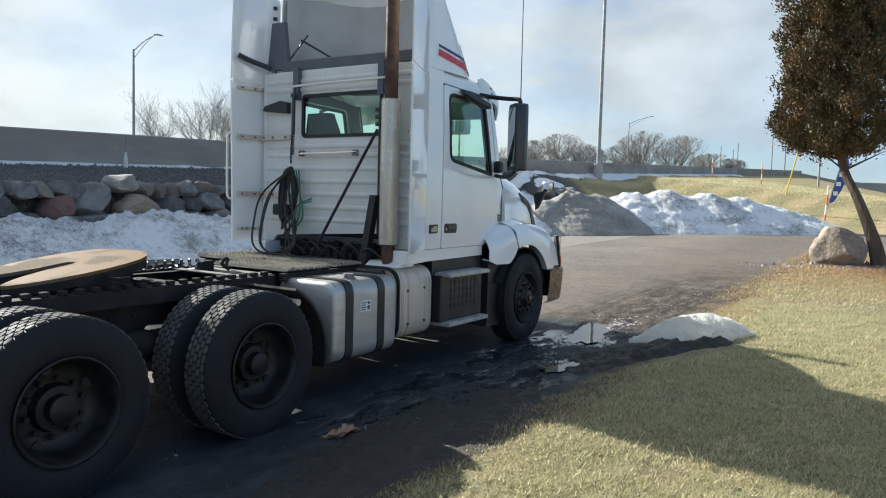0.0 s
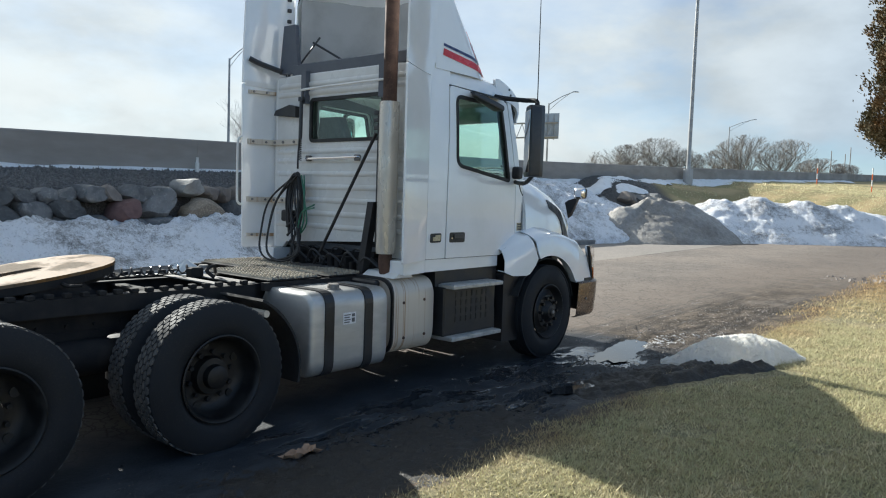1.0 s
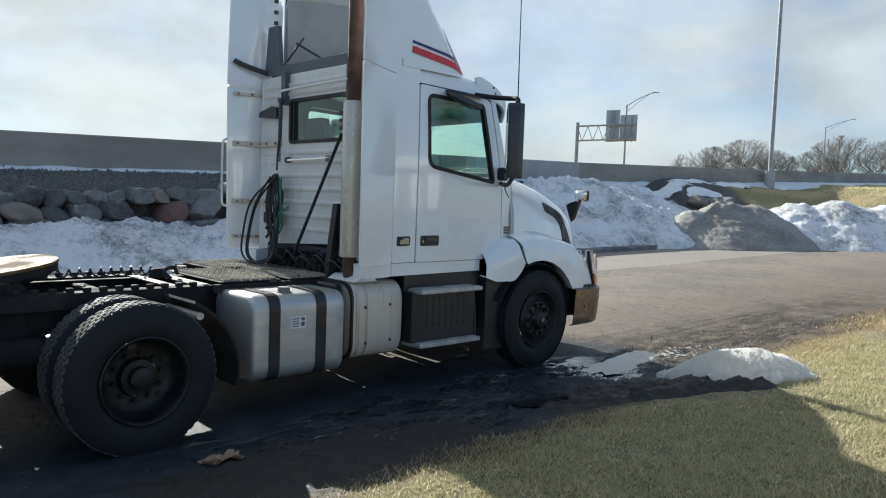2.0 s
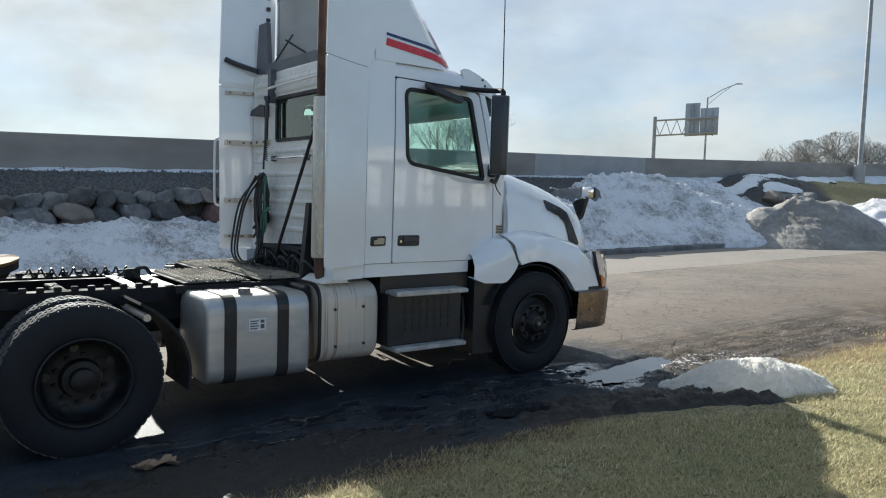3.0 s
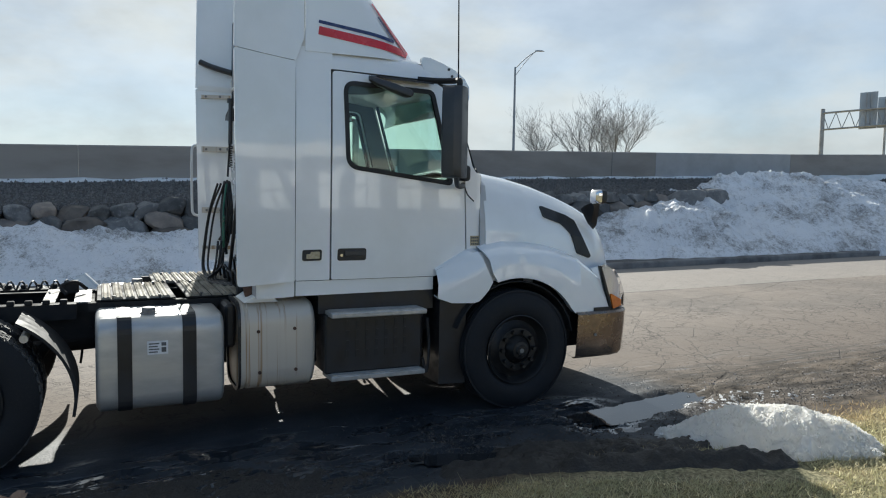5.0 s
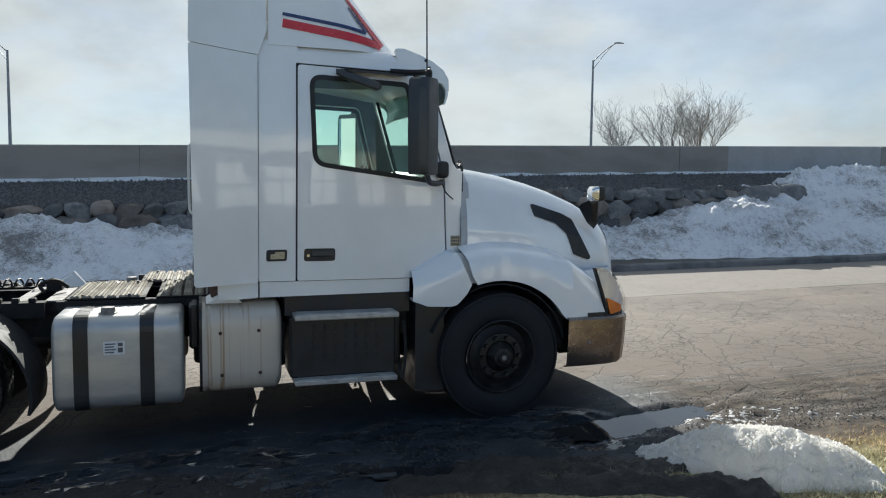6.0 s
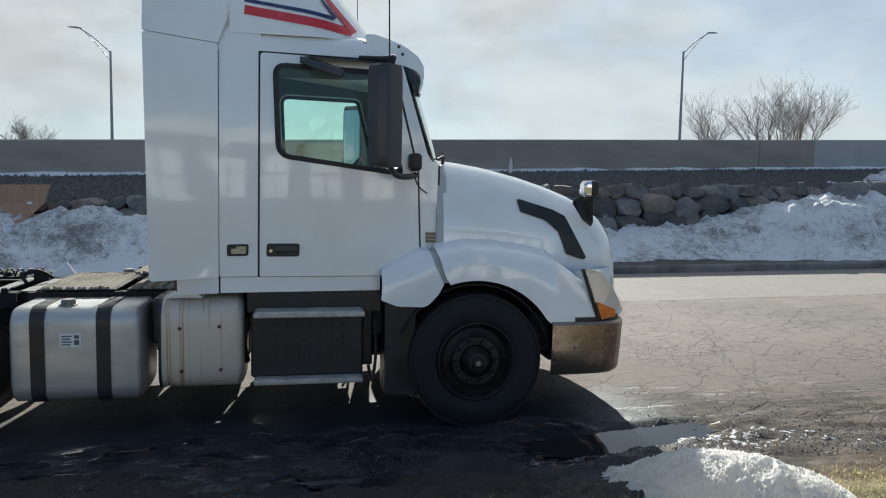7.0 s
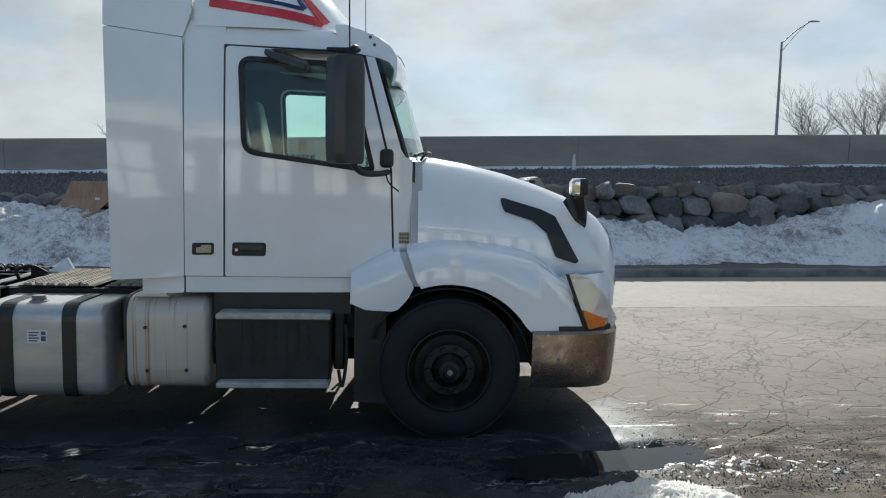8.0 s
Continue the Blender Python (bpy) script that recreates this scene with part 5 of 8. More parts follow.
# side extenders, flaring outwards behind the cab, with the upper wings of the fairing
def wing_v(x, z):
    return 1.045 + 0.145 * ((5.965 - x) / 0.47) ** 1.25 if x < 5.965 else 1.045


for sgn in (1, -1):
    lo_out = rounded([(5.50, 1.205), (5.960, 1.215), (5.964, 2.91), (5.48, 2.945)], [0.03, 0.01, 0.02, 0.02], 3)
    ext = part("side_extender", plate(lo_out, [], side(wing_v, sgn), 0.022, cuts=3), WHITE, TRUCK, "white flared side extender", smooth=True)
    hi_out = rounded([(5.48, 2.951), (5.966, 2.916), (6.03, 3.09), (6.03, 3.95), (5.78, 3.98), (5.50, 3.99)], [0.01, 0.01, 0.02, 0.02, 0.02, 0.05], 3)
    part("fairing_wing", plate(hi_out, [], side(lambda x, z: wing_v(x, z) - 0.02 * max(0.0, z - 3.4), sgn), 0.022, cuts=3), WHITE, TRUCK, "upper wing of the roof fairing", smooth=True)
    # backing strips, added so no sun shows through the panel gaps
    part("gap_seal", plate([(5.93, 1.24), (6.06, 1.24), (6.09, 2.98), (6.09, 3.20), (5.93, 3.10)], [], side(lambda x, z: 1.008, sgn), 0.01), WHITE_DULL, ext, "pale backing strip that stops sun through the panel gap")
    part("seam_strip", plate([(5.50, 2.925), (5.95, 2.895), (5.95, 2.945), (5.50, 2.975)], [], side(lambda x, z: wing_v(x, z) - 0.024, sgn), 0.008, cuts=1), WHITE_SIDE, ext, "pale backing strip that stops sun through the seam")
    # inner return, brackets and hooks on the inside of the extender
    bm = bmesh.new()
    loft(bm, [[W(5.885, sgn * 1.04, z), W(5.87, sgn * 1.0, z), W(5.80, sgn * 0.985, z)] for z in (1.22, 2.0, 3.0)], closed=False)
    part("corner_flange", thick(bm, 0.012), WHITE_SIDE, ext)
    for z in (1.34, 1.72, 2.335, 2.86):
        bm = bmesh.new()
        hgt = 0.035 if z > 2.5 or z < 1.5 else 0.055
        loft(bm, [[W(x, sgn * (v), z - hgt / 2), W(x, sgn * (v - 0.028), z - hgt / 2), W(x, sgn * (v - 0.028), z + hgt / 2), W(x, sgn * v, z + hgt / 2)] for x, v in ((5.53, 1.15), (5.70, 1.09), (5.86, 1.035))], caps=True)
        br = part("extender_bracket", bm, ALU_DULL, ext, "bare metal strap with bolts")
        for x, v in ((5.57, 1.105), (5.70, 1.055), (5.82, 1.015)):
            bm = bmesh.new()
            rod(bm, W(x, sgn * v, z), W(x, sgn * (v - 0.014), z), 0.012, n=8)
            part("bolt", bm, CAST, br)
    for z in np.arange(3.06, 3.95, 0.115):
        bm = bmesh.new()
        box(bm, W(5.93, sgn * 1.025, z), W(5.965, sgn * 0.995, z + 0.035))
        part("hinge_tab", bm, SATIN, ext)
    bm = bmesh.new()
    tube(bm, [W(5.515, sgn * 1.18, 2.38), W(5.455, sgn * 1.19, 2.36), W(5.44, sgn * 1.19, 2.25), W(5.44, sgn * 1.19, 1.78), W(5.455, sgn * 1.19, 1.68), W(5.515, sgn * 1.18, 1.66)], 0.013, 8)
    if sgn < 0:
        part("grab_rail", bm, WHITE_SIDE, ext, "white tubular grab rail")
    else:
        bm.free()

# inside of the fairing: grey closing sheet, brackets and base beam
bm = bmesh.new()
loft(bm, [[W(6.02 + 0.55 * math.cos(t) ** 1.2, 0.93 * math.sin(t), z) for t in np.linspace(-1.5, 1.5, 15)] for z in (3.05, 3.5, 3.9)], closed=False)
part("fairing_lining", thick(bm, 0.01), surf("fairing_lining_grp", (0.43, 0.425, 0.41), (0.35, 0.345, 0.33), 2.0, 0.6, bump=0.1, bump_scale=12), TRUCK, "bare grey-white inside of the fairing", smooth=True)
bm = bmesh.new()
loft(bm, [[W(5.80, v, 3.03), W(5.795, v, 3.13), W(5.84, v, 3.15), W(5.86, v, 3.03)] for v in (-0.75, 0.99)], caps=True)
part("base_beam", bm, SLATE, TRUCK, "dark blue-grey beam")
for v0, v1, zt in ((-0.97, -0.66, 3.56),):
    bm = bmesh.new()
    loft(bm, [[W(5.80 + d, v0, 3.06), W(5.80 + d, v1, 3.06), W(5.80 + d, v1 - 0.03, 3.25), W(5.80 + d, v1 - 0.07, zt), W(5.80 + d, v0 + 0.06, zt)] for d in (0, 0.05)], caps=True)
    part("fairing_bracket", bm, SLATE, TRUCK, "dark triangular fairing bracket")
bm = bmesh.new()
tube(bm, [W(5.52, -1.12, 3.20), W(5.62, -1.05, 3.15), W(5.80, -0.93, 3.085)], 0.028, 8)
part("hold_down_bar", bm, SATIN, TRUCK, "dark rubber-sleeved bar")
bm = bmesh.new()
rod(bm, W(5.99, -0.66, 3.40), W(6.2, -0.2, 3.12), 0.012, n=8)
rod(bm, W(5.88, -0.80, 3.10), W(6.05, -0.62, 3.46), 0.010, n=8)
part("fairing_stay", bm, SATIN, TRUCK, "thin stay rod")


# stripes on the fairing
def stripe(pts, w0, w1, material, label, sgn, lift=0.005):
    bm = bmesh.new()
    rows = []
    for i, (x, z) in enumerate(pts):
        a, b = Vector(pts[max(i - 1, 0)]), Vector(pts[min(i + 1, len(pts) - 1)])
        t = (b - a).normalized()
        n = Vector((-t.y, t.x))
        f = i / (len(pts) - 1)
        w = (w0 * (1 - f) + w1 * f) / 2
        row = []
        for q in (-w, 0, w):
            px, pz = x + n.x * q, z + n.y * q
            row.append(W(px, sgn * (cap_v(px, pz) + lift), pz))
        rows.append(row)
    loft(bm, rows, closed=False)
    part("stripe", thick(bm, 0.002), material, TRUCK, label)


def run(a, b, n=14):
    return [(a[0] + (b[0] - a[0]) * k / n, a[1] + (b[1] - a[1]) * k / n) for k in range(n + 1)]


for sgn in (1, -1):
    stripe(run((6.15, 3.165), (6.93, 3.07)), 0.064, 0.064, RED, "red vinyl stripe", sgn)
    stripe(run((6.955, 3.075), (6.62, 3.45), 14), 0.062, 0.018, RED, "red vinyl stripe", sgn, 0.006)
    stripe(run((6.15, 3.232), (6.80, 3.155)), 0.024, 0.028, NAVY, "navy vinyl stripe", sgn)
    stripe(run((6.81, 3.16), (6.66, 3.34), 8), 0.028, 0.012, NAVY, "navy vinyl stripe", sgn, 0.006)

# hood: rings across, from the cowl to the nose
def hood_ring(x, half, zt, zlow, crown=0.05, n=16, power=0.30):
    ring = []
    for k in range(n + 1):
        t = math.pi * k / n
        q = math.cos(t)
        v = half * math.copysign(abs(q) ** power, q)
        s = abs(math.sin(t)) ** 0.62
        z = zlow + (zt - zlow) * s + crown * (1 - (v / half) ** 2) * s
        ring.append((x, v, z))
    return ring


HOOD = [(7.645, 1.037, 2.10, 1.30), (7.80, 1.02, 2.085, 1.30), (8.05, 0.99, 2.045, 1.30), (8.35, 0.945, 1.975, 1.28), (8.60, 0.90, 1.90, 1.24), (8.80, 0.855, 1.825, 1.2),
        (8.95, 0.83, 1.745, 1.15), (9.06, 0.78, 1.665, 1.1), (9.155, 0.74, 1.555, 1.0), (9.21, 0.71, 1.38, 0.95), (9.235, 0.69, 1.16, 0.90)]
bm = bmesh.new()
rows = []
for x, half, zt, zl in HOOD:
    nose = max(0.0, (x - 8.6) / 0.6)
    rows.append([W(px + 0.15 * nose * (1 - (v / half) ** 2), v, z) for px, v, z in hood_ring(x, half, zt, zl, 0.06 * (1 - 0.8 * nose))])
loft(bm, rows, closed=False)
hood = part("hood", thick(bm, 0.02), WHITE, TRUCK, "sloping white hood", smooth=True)
bm = bmesh.new()
loft(bm, [[W(7.592, v * 1.006, zz) for v, zz in ((1.02, 1.32), (1.02, 1.7), (0.95, 2.0), (0.8, 2.085), (0.0, 2.14), (-0.8, 2.085), (-0.95, 2.0), (-1.02, 1.7), (-1.02, 1.32))],
          [W(7.675, v * 0.992, zz) for v, zz in ((1.02, 1.32), (1.02, 1.7), (0.95, 2.0), (0.8, 2.085), (0.0, 2.14), (-0.8, 2.085), (-0.95, 2.0), (-1.02, 1.7), (-1.02, 1.32))]], closed=False)
part("hood_seal", thick(bm, 0.012), HOOD_SEAL, TRUCK, "grey gap seal behind the hood")
bm = bmesh.new()
box(bm, W(9.08, 0.50, 0.90), W(9.275, -0.50, 1.14), 0.03, 2)
grille = part("grille", bm, BLACK, TRUCK, "dark front grille")
for z in np.arange(0.93, 1.12, 0.05):
    bm = bmesh.new()
    box(bm, W(9.272, 0.48, z), W(9.285, -0.48, z + 0.02))
    part("grille_bar", bm, CHROME, grille)


def hood_v(x, z):
    for (x0, h0, t0, l0), (x1, h1, t1, l1) in zip(HOOD, HOOD[1:]):
        if x0 <= x <= x1:
            f = (x - x0) / (x1 - x0)
            h, zt, zl = h0 + (h1 - h0) * f, t0 + (t1 - t0) * f, l0 + (l1 - l0) * f
            s = min(1.0, max(0.0, (z - zl) / (zt - zl))) ** (1 / 0.62)
            return h * max(0.0, 1 - s * s) ** 0.15
    return 0.6


for sgn in (1, -1):
    strip_v = lambda x, z: min(cab_v(7.59, z), hood_v(7.67, z) + 0.004) - 0.004
    part("hood_edge_seal", plate([(7.598, 1.33), (7.650, 1.33), (7.650, 2.03), (7.625, 2.07), (7.600, 2.07)], [], side(strip_v, sgn), 0.02, cuts=3), HOOD_SEAL, TRUCK, "smooth pale grey rubber edge of the hood")

VENT = rounded([(8.262, 1.835), (8.595, 1.742), (8.71, 1.69), (8.80, 1.525), (8.905, 1.345), (8.88, 1.325), (8.715, 1.378), (8.64, 1.56), (8.52, 1.655), (8.30, 1.722)], 0.025, 3)
for sgn in (1, -1):
    vent = part("hood_vent", plate(VENT, [], side(lambda x, z: hood_v(x, z) + 0.014, sgn), 0.03, cuts=3), BLACK, hood, "black boomerang-shaped mesh vent")

LAMP_BOWL = surf("lamp_reflector", (0.95, 0.955, 0.96), (0.80, 0.82, 0.83), 4, 0.2, 0.55, bump=0.15, bump_scale=9, depth=0.02)


# fenders
def arch(x):
    """The lower edge of the fender over the wheel."""
    if x < 7.63:
        return 1.02 + max(0.0, (x - 7.45)) * 0.62
    return max(0.862, 0.545 + math.sqrt(max(0.0, 0.668 ** 2 - (x - 7.875) ** 2)) * 0.985)


def crest(x):
    pts = ((7.10, 1.22), (7.30, 1.32), (7.46, 1.40), (7.62, 1.435), (7.80, 1.465), (8.05, 1.455), (8.3, 1.42), (8.55, 1.36), (8.75, 1.285), (8.9, 1.2), (9.1, 1.1))
    for (x0, z0), (x1, z1) in zip(pts, pts[1:]):
        if x <= x1:
            return z0 + (z1 - z0) * (x - x0) / (x1 - x0)
    return 1.1


for sgn in (1, -1):
    bm = bmesh.new()
    rows = []
    for x in np.linspace(7.565, 8.87, 34):
        zc = crest(x)
        za = arch(x)
        lean = 0.105 * max(0.0, 1 - (x - 7.565) / 0.25)
        inner = (hood_v(max(x, 7.67), zc + 0.05) if x > 7.6 else 1.02) - 0.02
        out = 1.225 - 0.02 * max(0.0, (x - 8.5) / 0.4)
        rows.append([W(x, sgn * inner, zc + 0.05), W(x, sgn * (inner * 0.45 + out * 0.55), zc + 0.012), W(x + 0.1 * lean, sgn * (out - 0.045), zc - 0.02), W(x + 0.25 * lean, sgn * (out - 0.012), zc - 0.06 * min(1, (zc - za) / 0.3)),
                     W(x + 0.6 * lean, sgn * out, (zc * 0.45 + za * 0.55)), W(x + lean, sgn * (out + 0.006), arch(x + lean)), W(x + lean, sgn * (out - 0.07), arch(x + lean) + 0.012)])
    for row in rows:
        for p in row:
            p.x -= 0.165 * max(0.0, (p.x - 8.50) / 0.37) * min(1.0, max(0.0, (p.z - 0.872) / 0.413))
    loft(bm, rows, closed=False)
    fen = part("fender", thick(bm, 0.012), WHITE, TRUCK, "bulging white front fender", smooth=True)
    # rear part of the fender, fixed to the cab
    bm = bmesh.new()
    rows = []
    for k in range(13):
        f = k / 12
        xb = 7.165 + 0.33 * f
        xt = 7.165 + 0.350 * f
        zt = crest(xt) + 0.01
        zb = 1.012 + (xb - 7.46) * 1.2 if xb > 7.46 else 1.012 + 0.04 * max(0.0, 1 - (xb - 7.165) / 0.085)
        xb2 = xb + 0.112 * f
        zb2 = zb + 0.13 * max(0, f - 0.72) / 0.28
        rows.append([W(xt, sgn * 1.0, zt + 0.02), W(xt, sgn * (1.05 + 0.09 * f), zt), W(xt * 0.8 + xb2 * 0.2, sgn * (1.08 + 0.115 * f), zt - 0.05), W((xt + xb2) / 2, sgn * (1.10 + 0.115 * f), (zt + zb2) / 2),
                     W(xb2, sgn * (1.10 + 0.12 * f), zb2), W(xb2, sgn * (1.02 + 0.12 * f), zb2 + 0.01)])
    loft(bm, rows, closed=False)
    rear_fen = part("rear_fender", thick(bm, 0.012), WHITE, TRUCK, "rear section of the fender", smooth=True)
    bm = bmesh.new()
    edge = rows[-1][1:5]
    loft(bm, [[p + Vector((-0.03, sgn * 0.05, -0.004)) for p in edge], [p + Vector((0.085, sgn * 0.05, -0.004)) for p in edge]], closed=False)
    part("fender_flange", thick(bm, 0.004), WHITE_DULL, rear_fen, "pale inner flange in the fender gap", smooth=True)
    # dark rod drawn in place of the gap under the door's edge
    bm = bmesh.new()
    tube(bm, [W(7.165 + 0.385 * f, sgn * (1.05 + 0.09 * f + 0.003), crest(7.165 + 0.385 * f) + 0.016) for f in (0.0, 0.25, 0.5, 0.76)], 0.007, 6)
    part("door_gap_seal", bm, GASKET, TRUCK, "dark line for the gap under the door's slanted edge")
    # dark splash guard behind the wheel
    bm = bmesh.new()
    loft(bm, [[W(7.19, sgn * 1.08, z0), W(7.42 if sgn > 0 else 7.34, sgn * 1.12, z0), W((7.47 if sgn > 0 else 7.36) - 0.12 * q, sgn * 0.75, z0), W(7.19, sgn * 0.75, z0)] for z0, q in ((0.30, 1.0), (0.6, 0.6), (1.02, 0.0))], caps=True)
    part("splash_guard", bm, BLACK, TRUCK, "black plastic splash guard")
    # wheel arch lining
    bm = bmesh.new()
    loft(bm, [[W(7.875 + 0.62 * math.cos(t), sgn * v, 0.545 + 0.63 * math.sin(t)) for t in np.linspace(0.25, 2.75, 15)] for v in (0.55, 1.19)], closed=False)
    part("arch_liner", thick(bm, 0.01), MATT_BLACK, TRUCK, "black wheel arch liner")
    # headlamp
    LAMP = rounded([(8.735, 1.285), (8.80, 1.292), (8.90, 1.255), (9.02, 1.145), (9.125, 1.01), (9.175, 0.925), (9.13, 0.885), (8.895, 0.872)], [0.03, 0.03, 0.05, 0.05, 0.05, 0.03, 0.03, 0.01], 4)
    lamp_v = lambda x, z: 1.234 - 0.95 * max(0.0, x - 8.72) ** 2
    lamp = part("headlamp", plate(LAMP, [], side(lambda x, z: lamp_v(x, z) - 0.03, sgn), 0.03, cuts=3), LAMP_BOWL, TRUCK, "swept-back headlamp")
    part("lamp_gasket", plate([(8.715, 1.290), (8.737, 1.288), (8.900, 0.872), (8.874, 0.872)], [], side(lambda x, z: lamp_v(x, z) + 0.008, sgn), 0.03, cuts=2), GASKET, lamp, "black gap behind the lamp")
    lens = part("lens", plate(frame_band(LAMP, -0.004), [], side(lambda x, z: lamp_v(x, z) + 0.012, sgn), 0.006, cuts=3), CLEAR, lamp, "clear swept lens", smooth=False)
    lens.visible_shadow = False
    part("turn_lens", plate(rounded([(8.845, 1.035), (8.93, 1.00), (9.04, 0.955), (9.045, 0.90), (8.90, 0.885)], 0.012, 2), [], side(lambda x, z: lamp_v(x, z) + 0.020, sgn), 0.02, cuts=2), AMBER, lamp, "amber turn signal")
    # nose fill between lamp, grille and bumper
    bm = bmesh.new()
    loft(bm, [[W(8.86 - dz, sgn * 1.13, z), W(9.04 - dz, sgn * 1.03, z), W(9.17 - dz * 0.6, sgn * 0.88, z), W(9.23, sgn * 0.60, z)] for z, dz in ((0.86, 0.0), (1.05, 0.03), (1.26, 0.16))], closed=False)
    part("nose_panel", thick(bm, 0.012), WHITE, TRUCK, smooth=True)

for sgn in (1, -1):
    bm = bmesh.new()
    box(bm, W(8.36, sgn * 0.72, 0.60), W(8.52, sgn * 1.10, 0.92), 0.02)
    part("bumper_bracket", bm, MATT_BLACK, TRUCK, "black bumper bracket")
# bumper: a chromed band wrapped round the nose
bm = bmesh.new()
path = [(8.48, 1.255), (8.70, 1.25), (8.90, 1.235), (9.03, 1.19), (9.12, 1.10), (9.18, 0.95), (9.23, 0.7), (9.27, 0.3)]
path = path + [(9.275, 0.0)] + [(x, -v) for x, v in path[::-1]]
rows = []
for i, (x, v) in enumerate(path):
    a, b = Vector(path[max(i - 1, 0)]), Vector(path[min(i + 1, len(path) - 1)])
    t = (b - a).normalized()
    n = Vector((-t.y, t.x))
    if n.x < 0 and abs(v) < 1.1 or n.y * v < 0 and abs(v) >= 1.1:
        n = -n
    rows.append([W(x + n.x * o, v + n.y * o, z) for o, z in ((-0.05, 0.875), (-0.004, 0.872), (0.012, 0.85), (0.002, 0.66), (-0.014, 0.475), (-0.034, 0.448), (-0.07, 0.445))])
loft(bm, rows, closed=False)
bump_ob = part("bumper", thick(bm, 0.006), CHROME, TRUCK, "tarnished wrap-round chrome bumper", smooth=True)
bm = bmesh.new()
rod(bm, W(8.68, 1.256, 0.66), W(8.68, 1.262, 0.66), 0.014, n=10)
part("bolt", bm, CAST, bump_ob)
bm = bmesh.new()
loft(bm, [[W(x - 0.02, v * 0.985, z) for x, v in path[1:-1]] for z in (0.868, 0.905)], closed=False)
part("bumper_trim", thick(bm, 0.02), BLACK, TRUCK, "black trim over the bumper")
bm = bmesh.new()
box(bm, W(8.55, 0.95, 0.50), W(9.1, -0.95, 0.85), 0.02)
part("crash_beam", bm, STEEL, TRUCK)

# door mirrors
for sgn in (1, -1):
    ca, sa = math.cos(radians(46)), math.sin(radians(46))
    bm = bmesh.new()
    rows = []
    for z, k in ((2.045, 0.80), (2.06, 0.94), (2.12, 1.0), (2.40, 1.02), (2.66, 1.0), (2.735, 0.93), (2.755, 0.78)):
        prof = rounded([(-0.130 * k, -0.105), (0.125 * k, -0.105), (0.135 * k, 0.02), (0.07 * k, 0.105), (-0.09 * k, 0.105), (-0.135 * k, 0.04)], 0.03, 3)
        rows.append([W(7.15 + ca * a * 1.06 + sa * b * 0.74, sgn * (1.42 - sa * a * 1.06 + ca * b * 0.74), z) for a, b in prof])
    loft(bm, rows, closed=True, caps=True)
    mir = part("door_mirror", bm, SATIN, TRUCK, "large black door mirror", smooth=True)
    bm = bmesh.new()
    loft(bm, [[W(7.15 + ca * a + sa * b, sgn * (1.42 - sa * a + ca * b), z) for a, z in ((-0.11, 2.09), (0.11, 2.09), (0.11, 2.71), (-0.11, 2.71))] for b in (-0.0780, -0.0810)], caps=True)
    part("mirror_glass", bm, MIRROR, mir, "tall mirror glass")
    bm = bmesh.new()
    tube(bm, [W(6.98, sgn * 1.03, 2.855), W(7.12, sgn * 1.10, 2.845), W(7.20, sgn * 1.25, 2.83), W(7.185, sgn * 1.40, 2.81), W(7.17, sgn * 1.42, 2.74)], 0.024, 8)
    part("upper_arm", bm, MATT_BLACK, mir, "black tubular mirror arm")
    bm = bmesh.new()
    tube(bm, [W(7.42, sgn * 1.02, 2.00), W(7.36, sgn * 1.12, 1.985), W(7.24, sgn * 1.28, 1.99), W(7.17, sgn * 1.40, 2.06)], 0.022, 8)
    part("lower_arm", bm, BLACK, mir, "black tubular mirror arm")
    bm = bmesh.new()
    box(bm, W(7.36, sgn * 1.0, 2.03), W(7.46, sgn * 1.10, 2.165), 0.03, 3)
    part("mirror_foot", bm, BLACK, mir, "black mirror foot")
    bm = bmesh.new()
    tube(bm, [W(7.40, sgn * 1.08, 2.0), W(7.43, sgn * 1.085, 1.92), W(7.50, sgn * 1.07, 1.86)], 0.006, 6)
    part("mirror_wire", bm, BLACK, mir)
    bm = bmesh.new()
    rod(bm, W(7.16, sgn * 1.43, 2.75), W(7.135, sgn * 1.43, 4.6), 0.006, 0.003, 6)
    rod(bm, W(7.16, sgn * 1.43, 2.74), W(7.16, sgn * 1.43, 2.80), 0.014, 0.010, 8)
    part("antenna", bm, MATT_BLACK, mir, "thin whip antenna")
    # look-down mirror over the right door
    if sgn < 0:
        continue
    bm = bmesh.new()
    housing = ((6.545, ((1.055, 2.850), (1.095, 2.840), (1.115, 2.805), (1.065, 2.800))), (6.60, ((1.058, 2.845), (1.145, 2.818), (1.155, 2.765), (1.075, 2.768))),
               (6.73, ((1.070, 2.812), (1.205, 2.775), (1.212, 2.712), (1.09, 2.722))), (6.835, ((1.095, 2.772), (1.248, 2.733), (1.252, 2.675), (1.12, 2.682))), (6.858, ((1.12, 2.755), (1.24, 2.722), (1.243, 2.690), (1.135, 2.695))))
    loft(bm, [[W(x, sgn * v, z) for v, z in rounded(ring, 0.015, 3)] for x, ring in housing], caps=True)
    dm = part("look_down_mirror", bm, SATIN, TRUCK, "black look-down mirror over the door", smooth=True)
    bm = bmesh.new()
    loft(bm, [[W(6.58, sgn * 1.02, 2.84), W(7.10, sgn * 1.01, 2.835), W(7.10, sgn * 1.09, 2.815), W(6.62, sgn * 1.12, 2.825)], [W(6.58, sgn * 1.02, 2.855), W(7.10, sgn * 1.01, 2.85), W(7.10, sgn * 1.09, 2.83), W(6.62, sgn * 1.12, 2.84)]], caps=True)
    part("mirror_bracket", bm, BLACK, dm)
